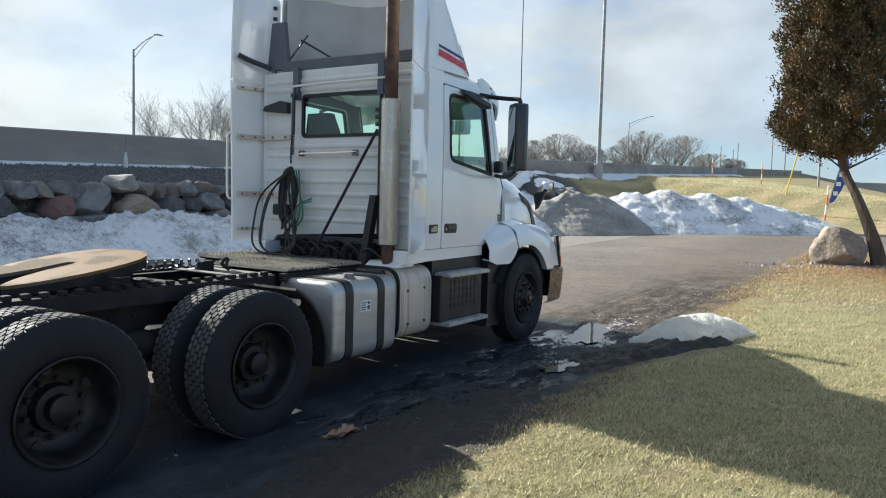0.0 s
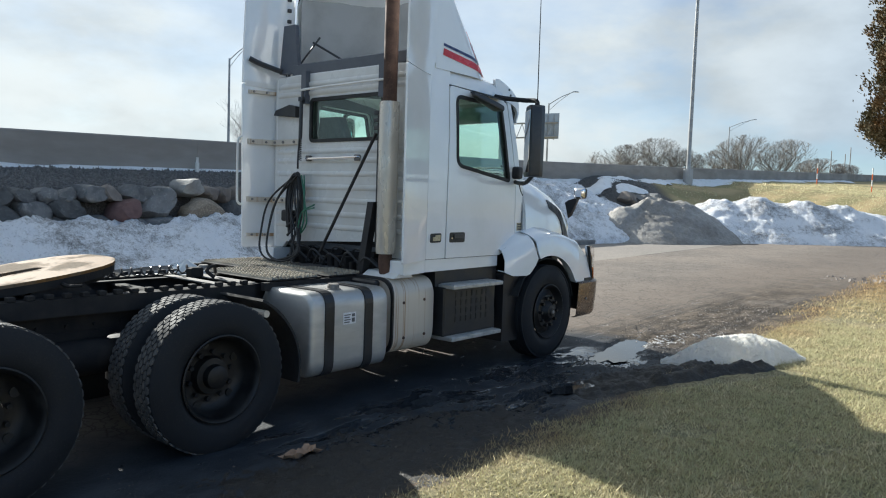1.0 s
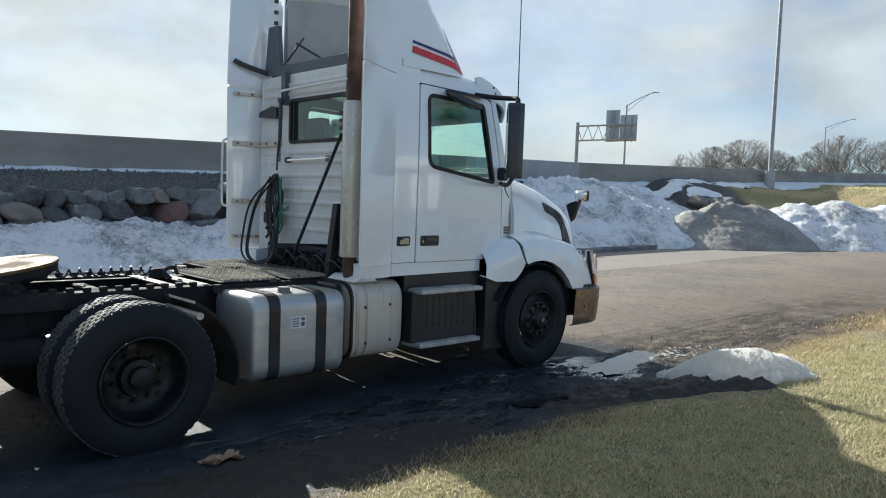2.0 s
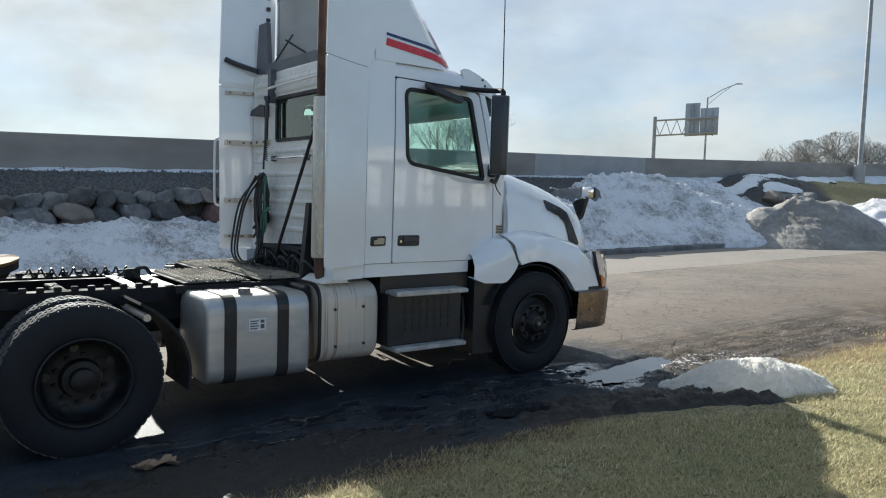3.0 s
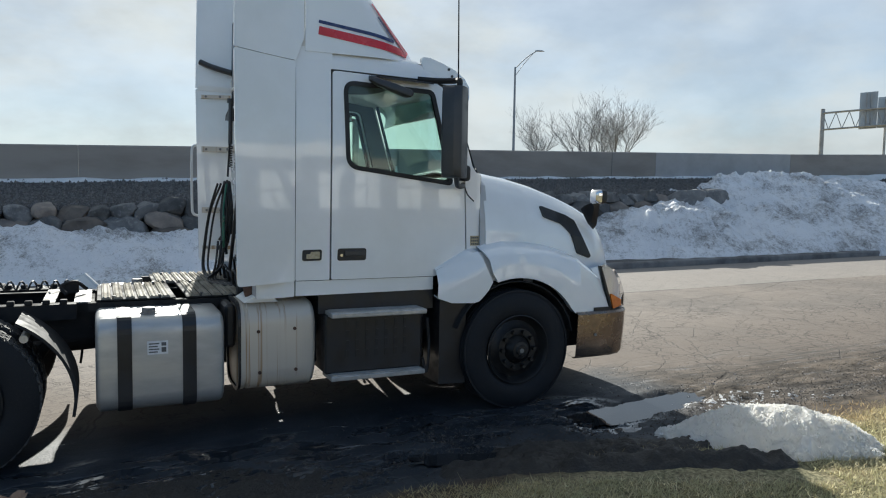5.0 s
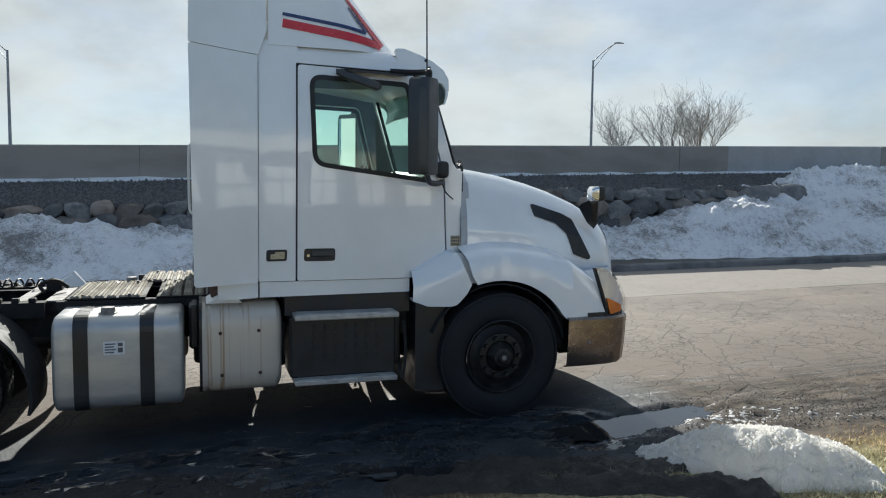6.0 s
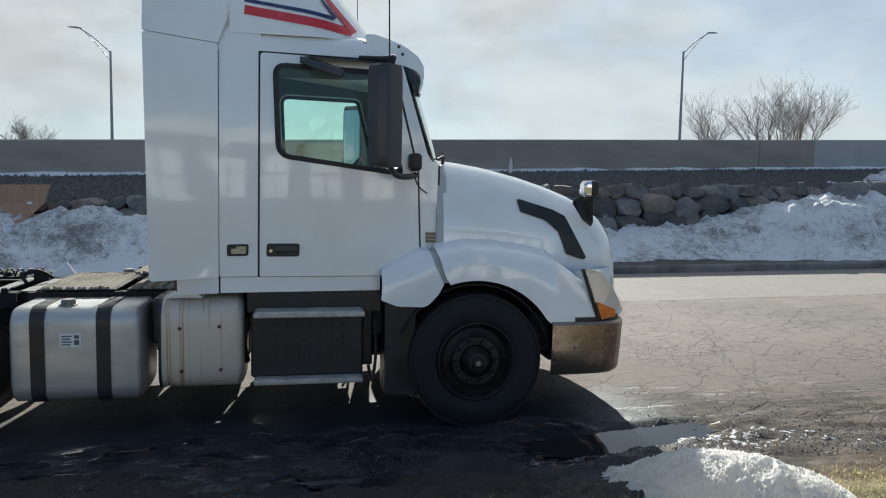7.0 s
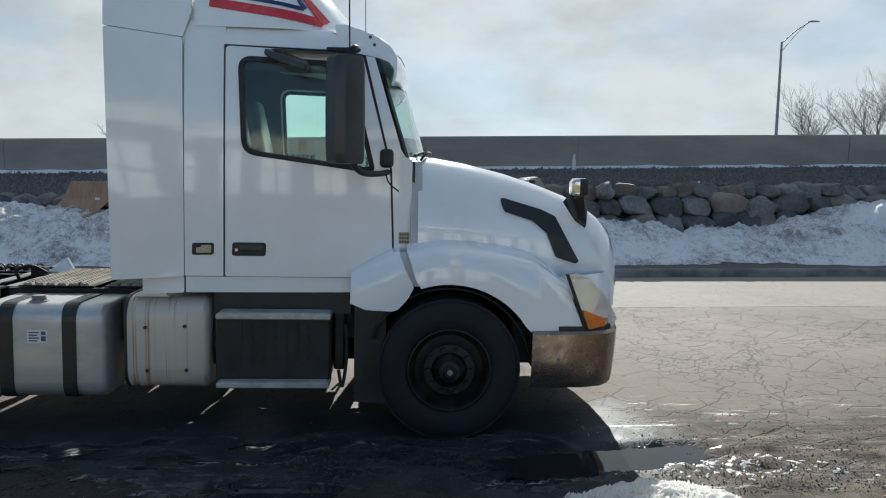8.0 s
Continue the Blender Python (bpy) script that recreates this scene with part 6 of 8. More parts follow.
for sgn in (1, -1):
    # hood mirror
    bm = bmesh.new()
    loft(bm, [[W(x, sgn * v, z) for x, v, z in ring] for ring in ([(8.76, 0.86, 1.80), (8.97, 0.80, 1.72), (8.955, 0.80, 1.60), (8.86, 0.84, 1.66)], [(8.77, 0.90, 1.83), (8.94, 0.87, 1.79), (8.95, 0.86, 1.64), (8.87, 0.89, 1.68)],
                                                                   [(8.79, 0.99, 1.86), (8.87, 0.99, 1.88), (8.885, 0.99, 1.85), (8.82, 0.99, 1.82)])], caps=True)
    hm = part("hood_mirror", bm, BLACK, TRUCK, "hood mirror on a black stalk")
    for lo, hi, k, material, nm, lab in ((8.832, 8.892, 0.86, BLACK, "mirror_back", "black mirror back"), (8.775, 8.83, 0.80, BRIGHT, "mirror_face", "bright convex mirror face")):
        bm = bmesh.new()
        prof = rounded([(0.955, 1.845), (1.095, 1.855), (1.10, 1.985), (0.965, 1.985)], 0.03, 4)
        mid = (1.028, 1.918)
        ends = ((hi, k), (hi - 0.02, 0.97), (lo, 1.0)) if nm == "mirror_back" else ((hi, 0.99), (lo + 0.02, 0.95), (lo, k - 0.15))
        loft(bm, [[W(x, sgn * (mid[0] + (v - mid[0]) * q), mid[1] + (z - mid[1]) * q) for v, z in prof] for x, q in ends], caps=True)
        part(nm, bm, material, hm, lab, smooth=True)

# ---- cab inside ----
bm = bmesh.new()
box(bm, W(5.86, 0.98, 1.24), W(7.6, -0.98, 1.30))
part("cab_floor", bm, LINER, TRUCK)
bm = bmesh.new()
box(bm, W(5.86, 0.97, 2.97), W(7.3, -0.97, 2.99))
part("headliner", bm, LINER, TRUCK)
bm = bmesh.new()
loft(bm, [[W(7.16, v, 1.35), W(7.12, v, 1.86), W(7.20, v, 2.02), W(7.34, v, 2.06 + h), W(7.62, v, 2.08), W(7.62, v, 1.35)] for v, h in ((-0.97, 0.0), (-0.75, 0.04), (-0.2, 0.05), (0.0, 0.0), (0.97, 0.0))], caps=True)
part("dashboard", bm, BLACK, TRUCK, "dark dashboard")
for v in (-0.52, 0.52):
    bm = bmesh.new()
    box(bm, W(6.30, v - 0.25, 1.62), W(6.82, v + 0.25, 1.78), 0.05, 3)
    st = part("cab_seat", bm, CLOTH, TRUCK, "grey cloth cab seat", smooth=True)
    bm = bmesh.new()
    loft(bm, [rounded_ring for rounded_ring in ([W(6.33 - 0.16 * f + a, v + b * (1 - 0.35 * max(0, f - 0.7) / 0.3), 1.76 + 0.86 * f) for a, b in rounded([(-0.06, -0.24), (0.06, -0.24), (0.06, 0.24), (-0.06, 0.24)], 0.04, 3)] for f in (0, 0.2, 0.5, 0.72, 0.8, 0.95, 1.0))], caps=True)
    part("backrest", bm, CLOTH, st, smooth=True)
    bm = bmesh.new()
    rod(bm, W(6.55, v, 1.3), W(6.55, v, 1.64), 0.17, 0.2, 14)
    part("seat_base", bm, BLACK, st)
bm = bmesh.new()
rings = []
for k in range(28):
    t = 2 * math.pi * k / 28
    c = W(6.98, -0.52, 2.0)
    u, w = Vector((0, 1, 0)), Vector((0.62, 0, 0.78))
    rings.append(c + 0.22 * (math.cos(t) * u + math.sin(t) * w))
tube(bm, rings + [rings[0]], 0.016, 8, smooth=0)
for t in (0.3, math.pi - 0.3, -math.pi / 2):
    rod(bm, W(7.0, -0.52, 1.98), W(6.98, -0.52, 2.0) + 0.215 * (math.cos(t) * Vector((0, 1, 0)) + math.sin(t) * Vector((0.62, 0, 0.78))), 0.014, n=6)
rod(bm, W(7.0, -0.52, 1.98), W(7.22, -0.52, 1.80), 0.03, n=10)
part("steering_wheel", bm, BLACK, TRUCK, "black steering wheel")
bm = bmesh.new()
tube(bm, [W(6.18, 0.93, 2.62), W(6.2, 0.88, 2.45), W(6.27, 0.72, 2.05), W(6.3, 0.62, 1.85)], 0.02, 6)
part("seat_belt", bm, LINER, TRUCK, "grey seat belt")

# ---- chassis ----
FRAME_TOP = 1.03
for sgn in (1, -1):
    bm = bmesh.new()
    prof = [(0.43, FRAME_TOP), (0.345, FRAME_TOP), (0.345, FRAME_TOP - 0.01), (0.42, FRAME_TOP - 0.01), (0.42, FRAME_TOP - 0.26), (0.345, FRAME_TOP - 0.26), (0.345, FRAME_TOP - 0.27), (0.43, FRAME_TOP - 0.27)]
    loft(bm, [[W(x, sgn * v, z) for v, z in prof] for x in (1.35, 8.9)], caps=True)
    rail = part("frame_rail", bm, STEEL, TRUCK, "grimy black frame rail")
    # toothed slide rack beside the coupling
    bm = bmesh.new()
    box(bm, W(1.7, sgn * 0.44, FRAME_TOP + 0.004), W(4.42, sgn * 0.56, FRAME_TOP + 0.016))
    box(bm, W(1.7, sgn * 0.545, FRAME_TOP - 0.10), W(4.42, sgn * 0.56, FRAME_TOP + 0.004))
    rack = part("mounting_angle", bm, STEEL, TRUCK, "notched mounting angle")
    for x in np.arange(1.78, 4.4, 0.115):
        bm = bmesh.new()
        box(bm, W(x, sgn * 0.50, FRAME_TOP + 0.017), W(x + 0.05, sgn * 0.555, FRAME_TOP + 0.05), 0.005)
        part("tooth", bm, STEEL, rack)
    for x in np.arange(1.6, 5.3, 0.19):
        for bx, bz in ((x, FRAME_TOP - 0.07), (x + 0.06, FRAME_TOP - 0.19)):
            bm = bmesh.new()
            rod(bm, W(bx, sgn * 0.431, bz), W(bx, sgn * 0.450, bz), 0.014, n=6)
            part("bolt", bm, STEEL, rail)
for x in (1.45, 2.3, 3.68, 4.45, 5.6, 6.8):
    bm = bmesh.new()
    box(bm, W(x, 0.42, FRAME_TOP - 0.24), W(x + 0.10, -0.42, FRAME_TOP - 0.02), 0.01)
    part("crossmember", bm, STEEL, TRUCK)
bm = bmesh.new()
box(bm, W(4.40, 0.43, FRAME_TOP + 0.002), W(4.52, -0.43, FRAME_TOP + 0.012))
box(bm, W(4.18, 0.43, FRAME_TOP + 0.002), W(4.27, -0.43, FRAME_TOP + 0.012))
part("tie_plate", bm, CAST, TRUCK, "worn bare tie plate")

# deck plates with raised ribs
def deck(x0, x1, v0, v1, gaps=()):
    bm = bmesh.new()
    box(bm, W(x0, v0, 1.055), W(x1, v1, 1.068), 0.004)
    dk = part("deck_plate", bm, STEEL, TRUCK, "dirty plank grating deck plate")
    x = x0 + 0.03
    while x + 0.070 < x1:
        bm = bmesh.new()
        loft(bm, [[W(x, v, 1.068), W(x + 0.006, v, 1.084), W(x + 0.064, v, 1.084), W(x + 0.070, v, 1.068)] for v in (v0 - 0.015, v1 + 0.015)], caps=True)
        rib = part("rib", bm, TREAD_PLATE, dk)
        bm = bmesh.new()
        v = v1 + 0.03
        while v < v0 - 0.03:
            for du in (0.018, 0.050):
                p = W(x + du, v, 1.0842)
                box(bm, p - Vector((0.006, 0.013, 0)), p + Vector((0.006, 0.013, 0.006)))
            v += 0.05
        tagged(part("tread_studs", bm, TREAD_PLATE, rib), kind="stuff")
        x += 0.086
    for bx in (x0 + 0.12, x1 - 0.12):
        for bv in (v0 - 0.05, v1 + 0.05):
            bm = bmesh.new()
            rod(bm, W(bx, bv, 1.066), W(bx, bv, 1.092), 0.014, n=6)
            part("bolt", bm, CAST, dk)


deck(4.56, 5.13, 0.56, -0.40)
deck(5.21, 5.74, 0.56, -0.40)
deck(5.02, 5.74, -0.43, -1.20)
bm = bmesh.new()
box(bm, W(4.5, 0.58, 0.985), W(5.75, 0.53, 1.05))
part("deck_support", bm, STEEL, TRUCK)
bm = bmesh.new()
box(bm, W(4.95, -1.22, 0.985), W(5.75, -1.17, 1.05))
part("deck_support", bm, STEEL, TRUCK)

# coupling plate
half = [(3.46, 0.0), (3.455, 0.10), (3.44, 0.19), (3.40, 0.28), (3.34, 0.36), (3.25, 0.42), (3.10, 0.465), (2.95, 0.475), (2.78, 0.465), (2.62, 0.43), (2.48, 0.375), (2.39, 0.31), (2.365, 0.265), (2.39, 0.225), (2.50, 0.15), (2.62, 0.10), (2.78, 0.062), (2.95, 0.055), (2.99, 0.04), (3.005, 0.0)]
outline = half + [(x, -v) for x, v in half[1:-1][::-1]]


def on_coupling(x, v, d):
    return W(x, v, 1.27 - 0.15 * (3.46 - x) - d)


bm = plate(outline, [], on_coupling, 0.022)
fw = part("fifth_wheel", bm, GREASE, TRUCK, "greasy rust-tan coupling plate with a slot")
bm = plate(frame_band(outline, 0.004), [], lambda x, v, d: on_coupling(x, v, d + 0.0225), 0.055)
part("plate_rim", bm, STEEL, fw, "dark worn rim under the plate")
bm = bmesh.new()
skirt = [p for p in half if p[0] > 2.4]
for sgn in (1, -1):
    loft(bm, [[W(x + (2.95 - x) * 0.05, sgn * v * 0.93, 1.222 - 0.15 * (3.46 - x)), W(x + (2.95 - x) * 0.14, sgn * v * 0.84, 1.135 - 0.10 * (3.46 - x))] for x, v in skirt], closed=False)
part("skirt", thick(bm, 0.02), STEEL, fw)
for sgn in (1, -1):
    bm = bmesh.new()
    loft(bm, [[W(x, sgn * v, z) for x, z in ((2.72, 1.045), (3.2, 1.045), (3.08, 1.16), (2.84, 1.13))] for v in (0.34, 0.44)], caps=True)
    part("pedestal", bm, STEEL, fw, "black pedestal")
bm = bmesh.new()
tube(bm, [W(2.95, 0.46, 1.14), W(2.95, 0.58, 1.13), W(3.0, 0.66, 1.14)], 0.012, 6)
part("release_handle", bm, STEEL, fw)

# wheels
def tyre(bm, x, vo, zc, sgn, width=0.275, R=0.528):
    """A tyre whose outer face lies at v = vo."""
    h = width
    prof = [(0.028, 0.300), (0.006, 0.335), (0.0, 0.39), (0.008, 0.44), (0.022, R - 0.035), (0.04, R - 0.012), (0.06, R - 0.008),
            (h - 0.06, R - 0.008), (h - 0.04, R - 0.012), (h - 0.022, R - 0.035), (h - 0.008, 0.44), (h, 0.39), (h - 0.006, 0.335), (h - 0.028, 0.300)]
    turned(bm, [(sgn * a, r) for a, r in prof], (x, C - sgn * vo, zc), n=56)


def tread(bm, x, vo, zc, sgn, R=0.528):
    """Staggered six-sided rubber blocks of a drive tread."""
    n, pitch = 52, 0.0375
    for j in range(5):
        a = 0.0625 + pitch * j
        for k in range(n):
            t = 2 * math.pi * (k + 0.5 * (j % 2)) / n
            st = 2 * math.pi / n
            outline = ((-0.47, 0.0), (-0.22, 0.60), (0.22, 0.60), (0.47, 0.0), (0.22, -0.60), (-0.22, -0.60))
            rings = []
            for r, q in ((R - 0.018, 1.0), (R - 0.001, 0.96)):
                rings.append([bm.verts.new((x + r * math.cos(t + st * u * q), C - sgn * (vo - a - 0.72 * pitch * w * q), zc + r * math.sin(t + st * u * q))) for u, w in outline])
            for m in range(6):
                bm.faces.new((rings[0][m], rings[0][(m + 1) % 6], rings[1][(m + 1) % 6], rings[1][m]))
            bm.faces.new(rings[1])


def drive_wheel(x, zc, sgn):
    bm = bmesh.new()
    tyre(bm, x, 1.225, zc, sgn)
    wh = part("drive_wheel", bm, TYRE, TRUCK, "dirty dual drive wheel on a black steel rim", smooth=True)
    for vo in (1.225, 0.88):
        bm = bmesh.new()
        tread(bm, x, vo, zc, sgn)
        tagged(part("tread", bm, TREAD, wh), kind="stuff")
    bm = bmesh.new()
    tyre(bm, x, 0.88, zc, sgn)
    part("inner_tyre", bm, TYRE, wh, "inner tyre of the pair", smooth=True)
    bm = bmesh.new()
    y = C - sgn * 1.225
    turned(bm, [(sgn * a, r) for a, r in ((0.022, 0.302), (0.004, 0.308), (0.0, 0.298), (0.012, 0.285), (0.05, 0.275), (0.13, 0.262), (0.17, 0.235), (0.185, 0.19), (0.185, 0.14), (0.16, 0.132))], (x, y, zc), n=48)
    rim = part("rim", bm, RIM, wh, "deep black steel rim", smooth=True)
    bm = bmesh.new()
    turned(bm, [(sgn * a, r) for a, r in ((0.20, 0.14), (0.13, 0.125), (0.125, 0.085), (0.07, 0.08), (0.06, 0.055), (0.058, 0.0))], (x, y, zc), n=28)
    part("hub", bm, RIM, rim, smooth=True)
    for k in range(10):
        t = 2 * math.pi * k / 10 + 0.2
        bm = bmesh.new()
        c = Vector((x + 0.165 * math.cos(t), y, zc + 0.165 * math.sin(t)))
        rod(bm, c + Vector((0, sgn * 0.185, 0)), c + Vector((0, sgn * 0.15, 0)), 0.017, n=6)
        part("wheel_nut", bm, STEEL, rim)
    for k in range(5):
        t = 2 * math.pi * k / 5 + 0.5
        bm = bmesh.new()
        c = Vector((x + 0.222 * math.cos(t), y, zc + 0.222 * math.sin(t)))
        rod(bm, c + Vector((0, sgn * 0.19, 0)), c + Vector((0, sgn * 0.168, 0)), 0.03, n=14)
        part("hand_hole", bm, GASKET, rim)


REAR_X = (3.695, 2.25)
for x in REAR_X:
    for sgn in (1, -1):
        drive_wheel(x, 0.504, sgn)
    bm = bmesh.new()
    rod(bm, W(x, 0.9, 0.508), W(x, -0.9, 0.508), 0.09, n=14)
    turned(bm, [(-0.2, 0.0), (-0.18, 0.16), (0.0, 0.21), (0.18, 0.16), (0.2, 0.0)], (x, C, 0.53), axis="x", n=20)
    part("axle", bm, STEEL, TRUCK, smooth=True)
    for sgn in (1, -1):
        bm = bmesh.new()
        rod(bm, W(x - 0.28, sgn * 0.40, 0.42), W(x - 0.28, sgn * 0.40, 0.72), 0.13, 0.12, 16)
        part("air_spring", bm, HOSE, TRUCK, smooth=True)
        bm = bmesh.new()
        rod(bm, W(x + 0.2, sgn * 0.62, 0.62), W(x + 0.36, sgn * 0.62, 0.72), 0.085, n=16)
        part("brake_chamber", bm, STEEL, TRUCK, smooth=True)
        bm = bmesh.new()
        tube(bm, [W(x + 0.55, sgn * 0.38, 0.75), W(x + 0.3, sgn * 0.40, 0.52), W(x - 0.35, sgn * 0.40, 0.44)], 0.04, 8)
        part("suspension_arm", bm, STEEL, TRUCK)

# bulk added between the drive wheels to stop sun passing through
for sgn in (1, -1):
    bm = bmesh.new()
    turned(bm, [(-0.36, 0.0), (-0.35, 0.07), (-0.31, 0.115), (-0.26, 0.125), (0.26, 0.125), (0.31, 0.115), (0.35, 0.07), (0.36, 0.0)], W(2.95, sgn * 0.47, 0.62), axis="x", n=20)
    part("air_tank", bm, STEEL, TRUCK, "black tank added under the frame to block the sun", smooth=True)
    bm = bmesh.new()
    loft(bm, [[W(2.60 + 0.70 * f, sgn * 0.36, 0.78 - 0.30 * math.sin(math.pi * f)), W(2.60 + 0.70 * f, sgn * 0.44, 0.78 - 0.30 * math.sin(math.pi * f)), W(2.60 + 0.70 * f, sgn * 0.44, 0.80), W(2.60 + 0.70 * f, sgn * 0.36, 0.80)] for f in (0, 0.25, 0.5, 0.75, 1)], caps=True)
    part("hanger_bracket", bm, STEEL, TRUCK, "bracket added under the frame to block the sun")
FX, FZ = 7.885, 0.575
for sgn in (1, -1):
    bm = bmesh.new()
    tyre(bm, FX, 1.235, FZ, sgn, 0.285, 0.522)
    wh = part("steer_wheel", bm, TYRE, TRUCK, "front wheel with a black steel rim", smooth=True)
    bm = bmesh.new()
    for o in (0.045, 0.095, 0.1425, 0.19, 0.24):
        turned(bm, [(sgn * (o - 0.019), 0.504), (sgn * (o - 0.017), 0.521), (sgn * (o + 0.017), 0.521), (sgn * (o + 0.019), 0.504)], (FX, C - sgn * 1.235, FZ), n=56)
    tagged(part("tread", bm, TYRE, wh, smooth=True), kind="stuff")
    y = C - sgn * 1.235
    bm = bmesh.new()
    turned(bm, [(sgn * a, r) for a, r in ((0.02, 0.302), (0.004, 0.306), (0.0, 0.297), (0.012, 0.285), (0.045, 0.272), (0.075, 0.25), (0.06, 0.205), (0.03, 0.185), (0.025, 0.13), (0.05, 0.12))], (FX, y, FZ), n=48)
    rim = part("rim", bm, RIM, wh, "black steel rim", smooth=True)
    bm = bmesh.new()
    turned(bm, [(sgn * a, r) for a, r in ((0.05, 0.125), (0.02, 0.115), (-0.01, 0.085), (-0.03, 0.075), (-0.035, 0.05), (-0.05, 0.04), (-0.052, 0.0))], (FX, y, FZ), n=28)
    part("hub", bm, RIM, rim, smooth=True)
    bm = bmesh.new()
    rod(bm, (FX, y - sgn * 0.049, FZ), (FX, y - sgn * 0.056, FZ), 0.020, n=14)
    part("hub_cap", bm, CAST, rim, "small worn hub cap")
    for k in range(10):
        t = 2 * math.pi * k / 10
        bm = bmesh.new()
        c = Vector((FX + 0.158 * math.cos(t), y, FZ + 0.158 * math.sin(t)))
        rod(bm, c + Vector((0, sgn * 0.03, 0)), c - Vector((0, sgn * 0.012, 0)), 0.019, n=6)
        part("wheel_nut", bm, RIM, rim)
bm = bmesh.new()
rod(bm, W(FX, 1.0, FZ - 0.05), W(FX, -1.0, FZ - 0.05), 0.06, n=10)
box(bm, W(FX - 0.06, 0.75, FZ - 0.15), W(FX + 0.06, -0.75, FZ - 0.02), 0.02)
part("front_axle", bm, STEEL, TRUCK)
bm = bmesh.new()
box(bm, W(6.9, 0.33, 0.42), W(8.5, -0.33, 1.2), 0.08, 2)
part("engine", bm, STEEL, TRUCK, "grimy engine and gearbox")
bm = bmesh.new()
rod(bm, W(4.0, 0, 0.62), W(6.9, 0, 0.75), 0.055, n=12)
part("drive_shaft", bm, STEEL, TRUCK)

# quarter fenders ahead of the drive wheels
for sgn in (1, -1):
    bm = bmesh.new()
    arc = [(3.68 + 0.755 * math.cos(t), 0.47 + 0.64 * math.sin(t)) for t in np.linspace(1.02, -0.20, 14)]
    loft(bm, [[W(x, sgn * v, z) for x, z in arc] for v in (0.60, 0.66, 1.10, 1.14)], closed=False)
    q = part("quarter_fender", thick(bm, 0.02), MATT_BLACK, TRUCK, "black curved quarter fender", smooth=True)
    bm = bmesh.new()
    rod(bm, W(4.12, sgn * 0.45, 0.90), W(4.12, sgn * 1.12, 0.90), 0.027, n=12)
    part("fender_tube", bm, ALU_DULL, q, "pale tubular fender support")

bm = bmesh.new()
flap = [(4.30, -0.44, 1.035), (4.60, -0.40, 1.035), (4.46, -0.54, 1.165), (4.34, -0.57, 1.10)]
loft(bm, [[W(x + o, v - o, z) for x, v, z in flap] for o in (0.0, 0.012)], caps=True)
part("raised_flap", bm, WHITE_DULL, TRUCK, "raised pale metal flap")

# fuel tank and straps
def tank_ring(x, v0, v1, z0, z1, r, shrink=0.0):
    return [W(x, v, z) for v, z in rounded([(v0 + shrink, z0 + shrink), (v1 - shrink, z0 + shrink), (v1 - shrink, z1 - shrink), (v0 + shrink, z1 - shrink)], r, 6)]


for sgn in (1, -1):
    a, b = (0.46, 1.112) if sgn > 0 else (-1.112, -0.46)
    x0, x1 = (4.55, 5.42)
    bm = bmesh.new()
    loft(bm, [tank_ring(x, a, b, 0.328, 1.012, 0.13, s) for x, s in ((x0, 0.035), (x0 + 0.012, 0.012), (x0 + 0.03, 0.0), (x0 + 0.1, 0.0), (x1 - 0.1, 0), (x1 - 0.03, 0.0), (x1 - 0.012, 0.012), (x1, 0.035))], caps=True)
    tank = part("fuel_tank", bm, ALU, TRUCK, "brushed aluminium fuel tank with black straps", smooth=True)
    for xs in (4.69, 5.125):
        bm = bmesh.new()
        outer = tank_ring(xs, a, b, 0.328, 1.012, 0.13, -0.008)
        inner = tank_ring(xs, a, b, 0.328, 1.012, 0.13, 0.001)
        o2 = [p + Vector((0.095, 0, 0)) for p in outer]
        i2 = [p + Vector((0.095, 0, 0)) for p in inner]
        loft(bm, [outer, o2, i2, inner, outer], closed=True)
        part("strap", bm, BLACK, tank, "black tank strap")
    bm = bmesh.new()
    turned(bm, [(0.0, 0.065), (0.012, 0.065), (0.014, 0.05), (0.035, 0.05), (0.05, 0.045), (0.052, 0.0)], W(4.905, sgn * 0.96, 1.006), axis="z", n=20)
    part("tank_cap", bm, CAST, tank, "worn tank cap")
    if sgn > 0:
        bm = bmesh.new()
        box(bm, W(4.885, 1.112, 0.735), W(5.025, 1.1145, 0.832))
        lab = part("tank_label", bm, PAPER, tank, "small faded warning label")
        bm = bmesh.new()
        for r in range(4):
            box(bm, W(4.895, 1.1145, 0.748 + 0.02 * r), W(4.955 + 0.01 * (r % 2), 1.1155, 0.757 + 0.02 * r))
        box(bm, W(4.98, 1.1145, 0.75), W(5.012, 1.1155, 0.785))
        box(bm, W(4.98, 1.1145, 0.795), W(5.012, 1.1155, 0.82))
        part("label_bars", bm, INK, lab)

# exhaust treatment cover beside the tank, and its black end ring
bm = bmesh.new()
loft(bm, [tank_ring(x, 0.45, 1.045, 0.37, 1.062, 0.18, s) for x, s in ((5.545, 0.0), (5.575, 0.0), (5.583, 0.006), (5.60, 0.006), (5.608, 0.0), (6.09, 0.0), (6.12, 0.02), (6.135, 0.05))], caps=True)
can = part("exhaust_cover", bm, ALU_DULL, TRUCK, "weathered stained aluminium exhaust cover", smooth=True)
bm = bmesh.new()
o, i = tank_ring(5.53, 0.45, 1.045, 0.37, 1.062, 0.18, -0.006), tank_ring(5.53, 0.45, 1.045, 0.37, 1.062, 0.18, 0.02)
loft(bm, [o, [p + Vector((0.02, 0, 0)) for p in o], [p + Vector((0.02, 0, 0)) for p in i], i, o], closed=True)
part("cover_rim", bm, BLACK, can, "black rim")
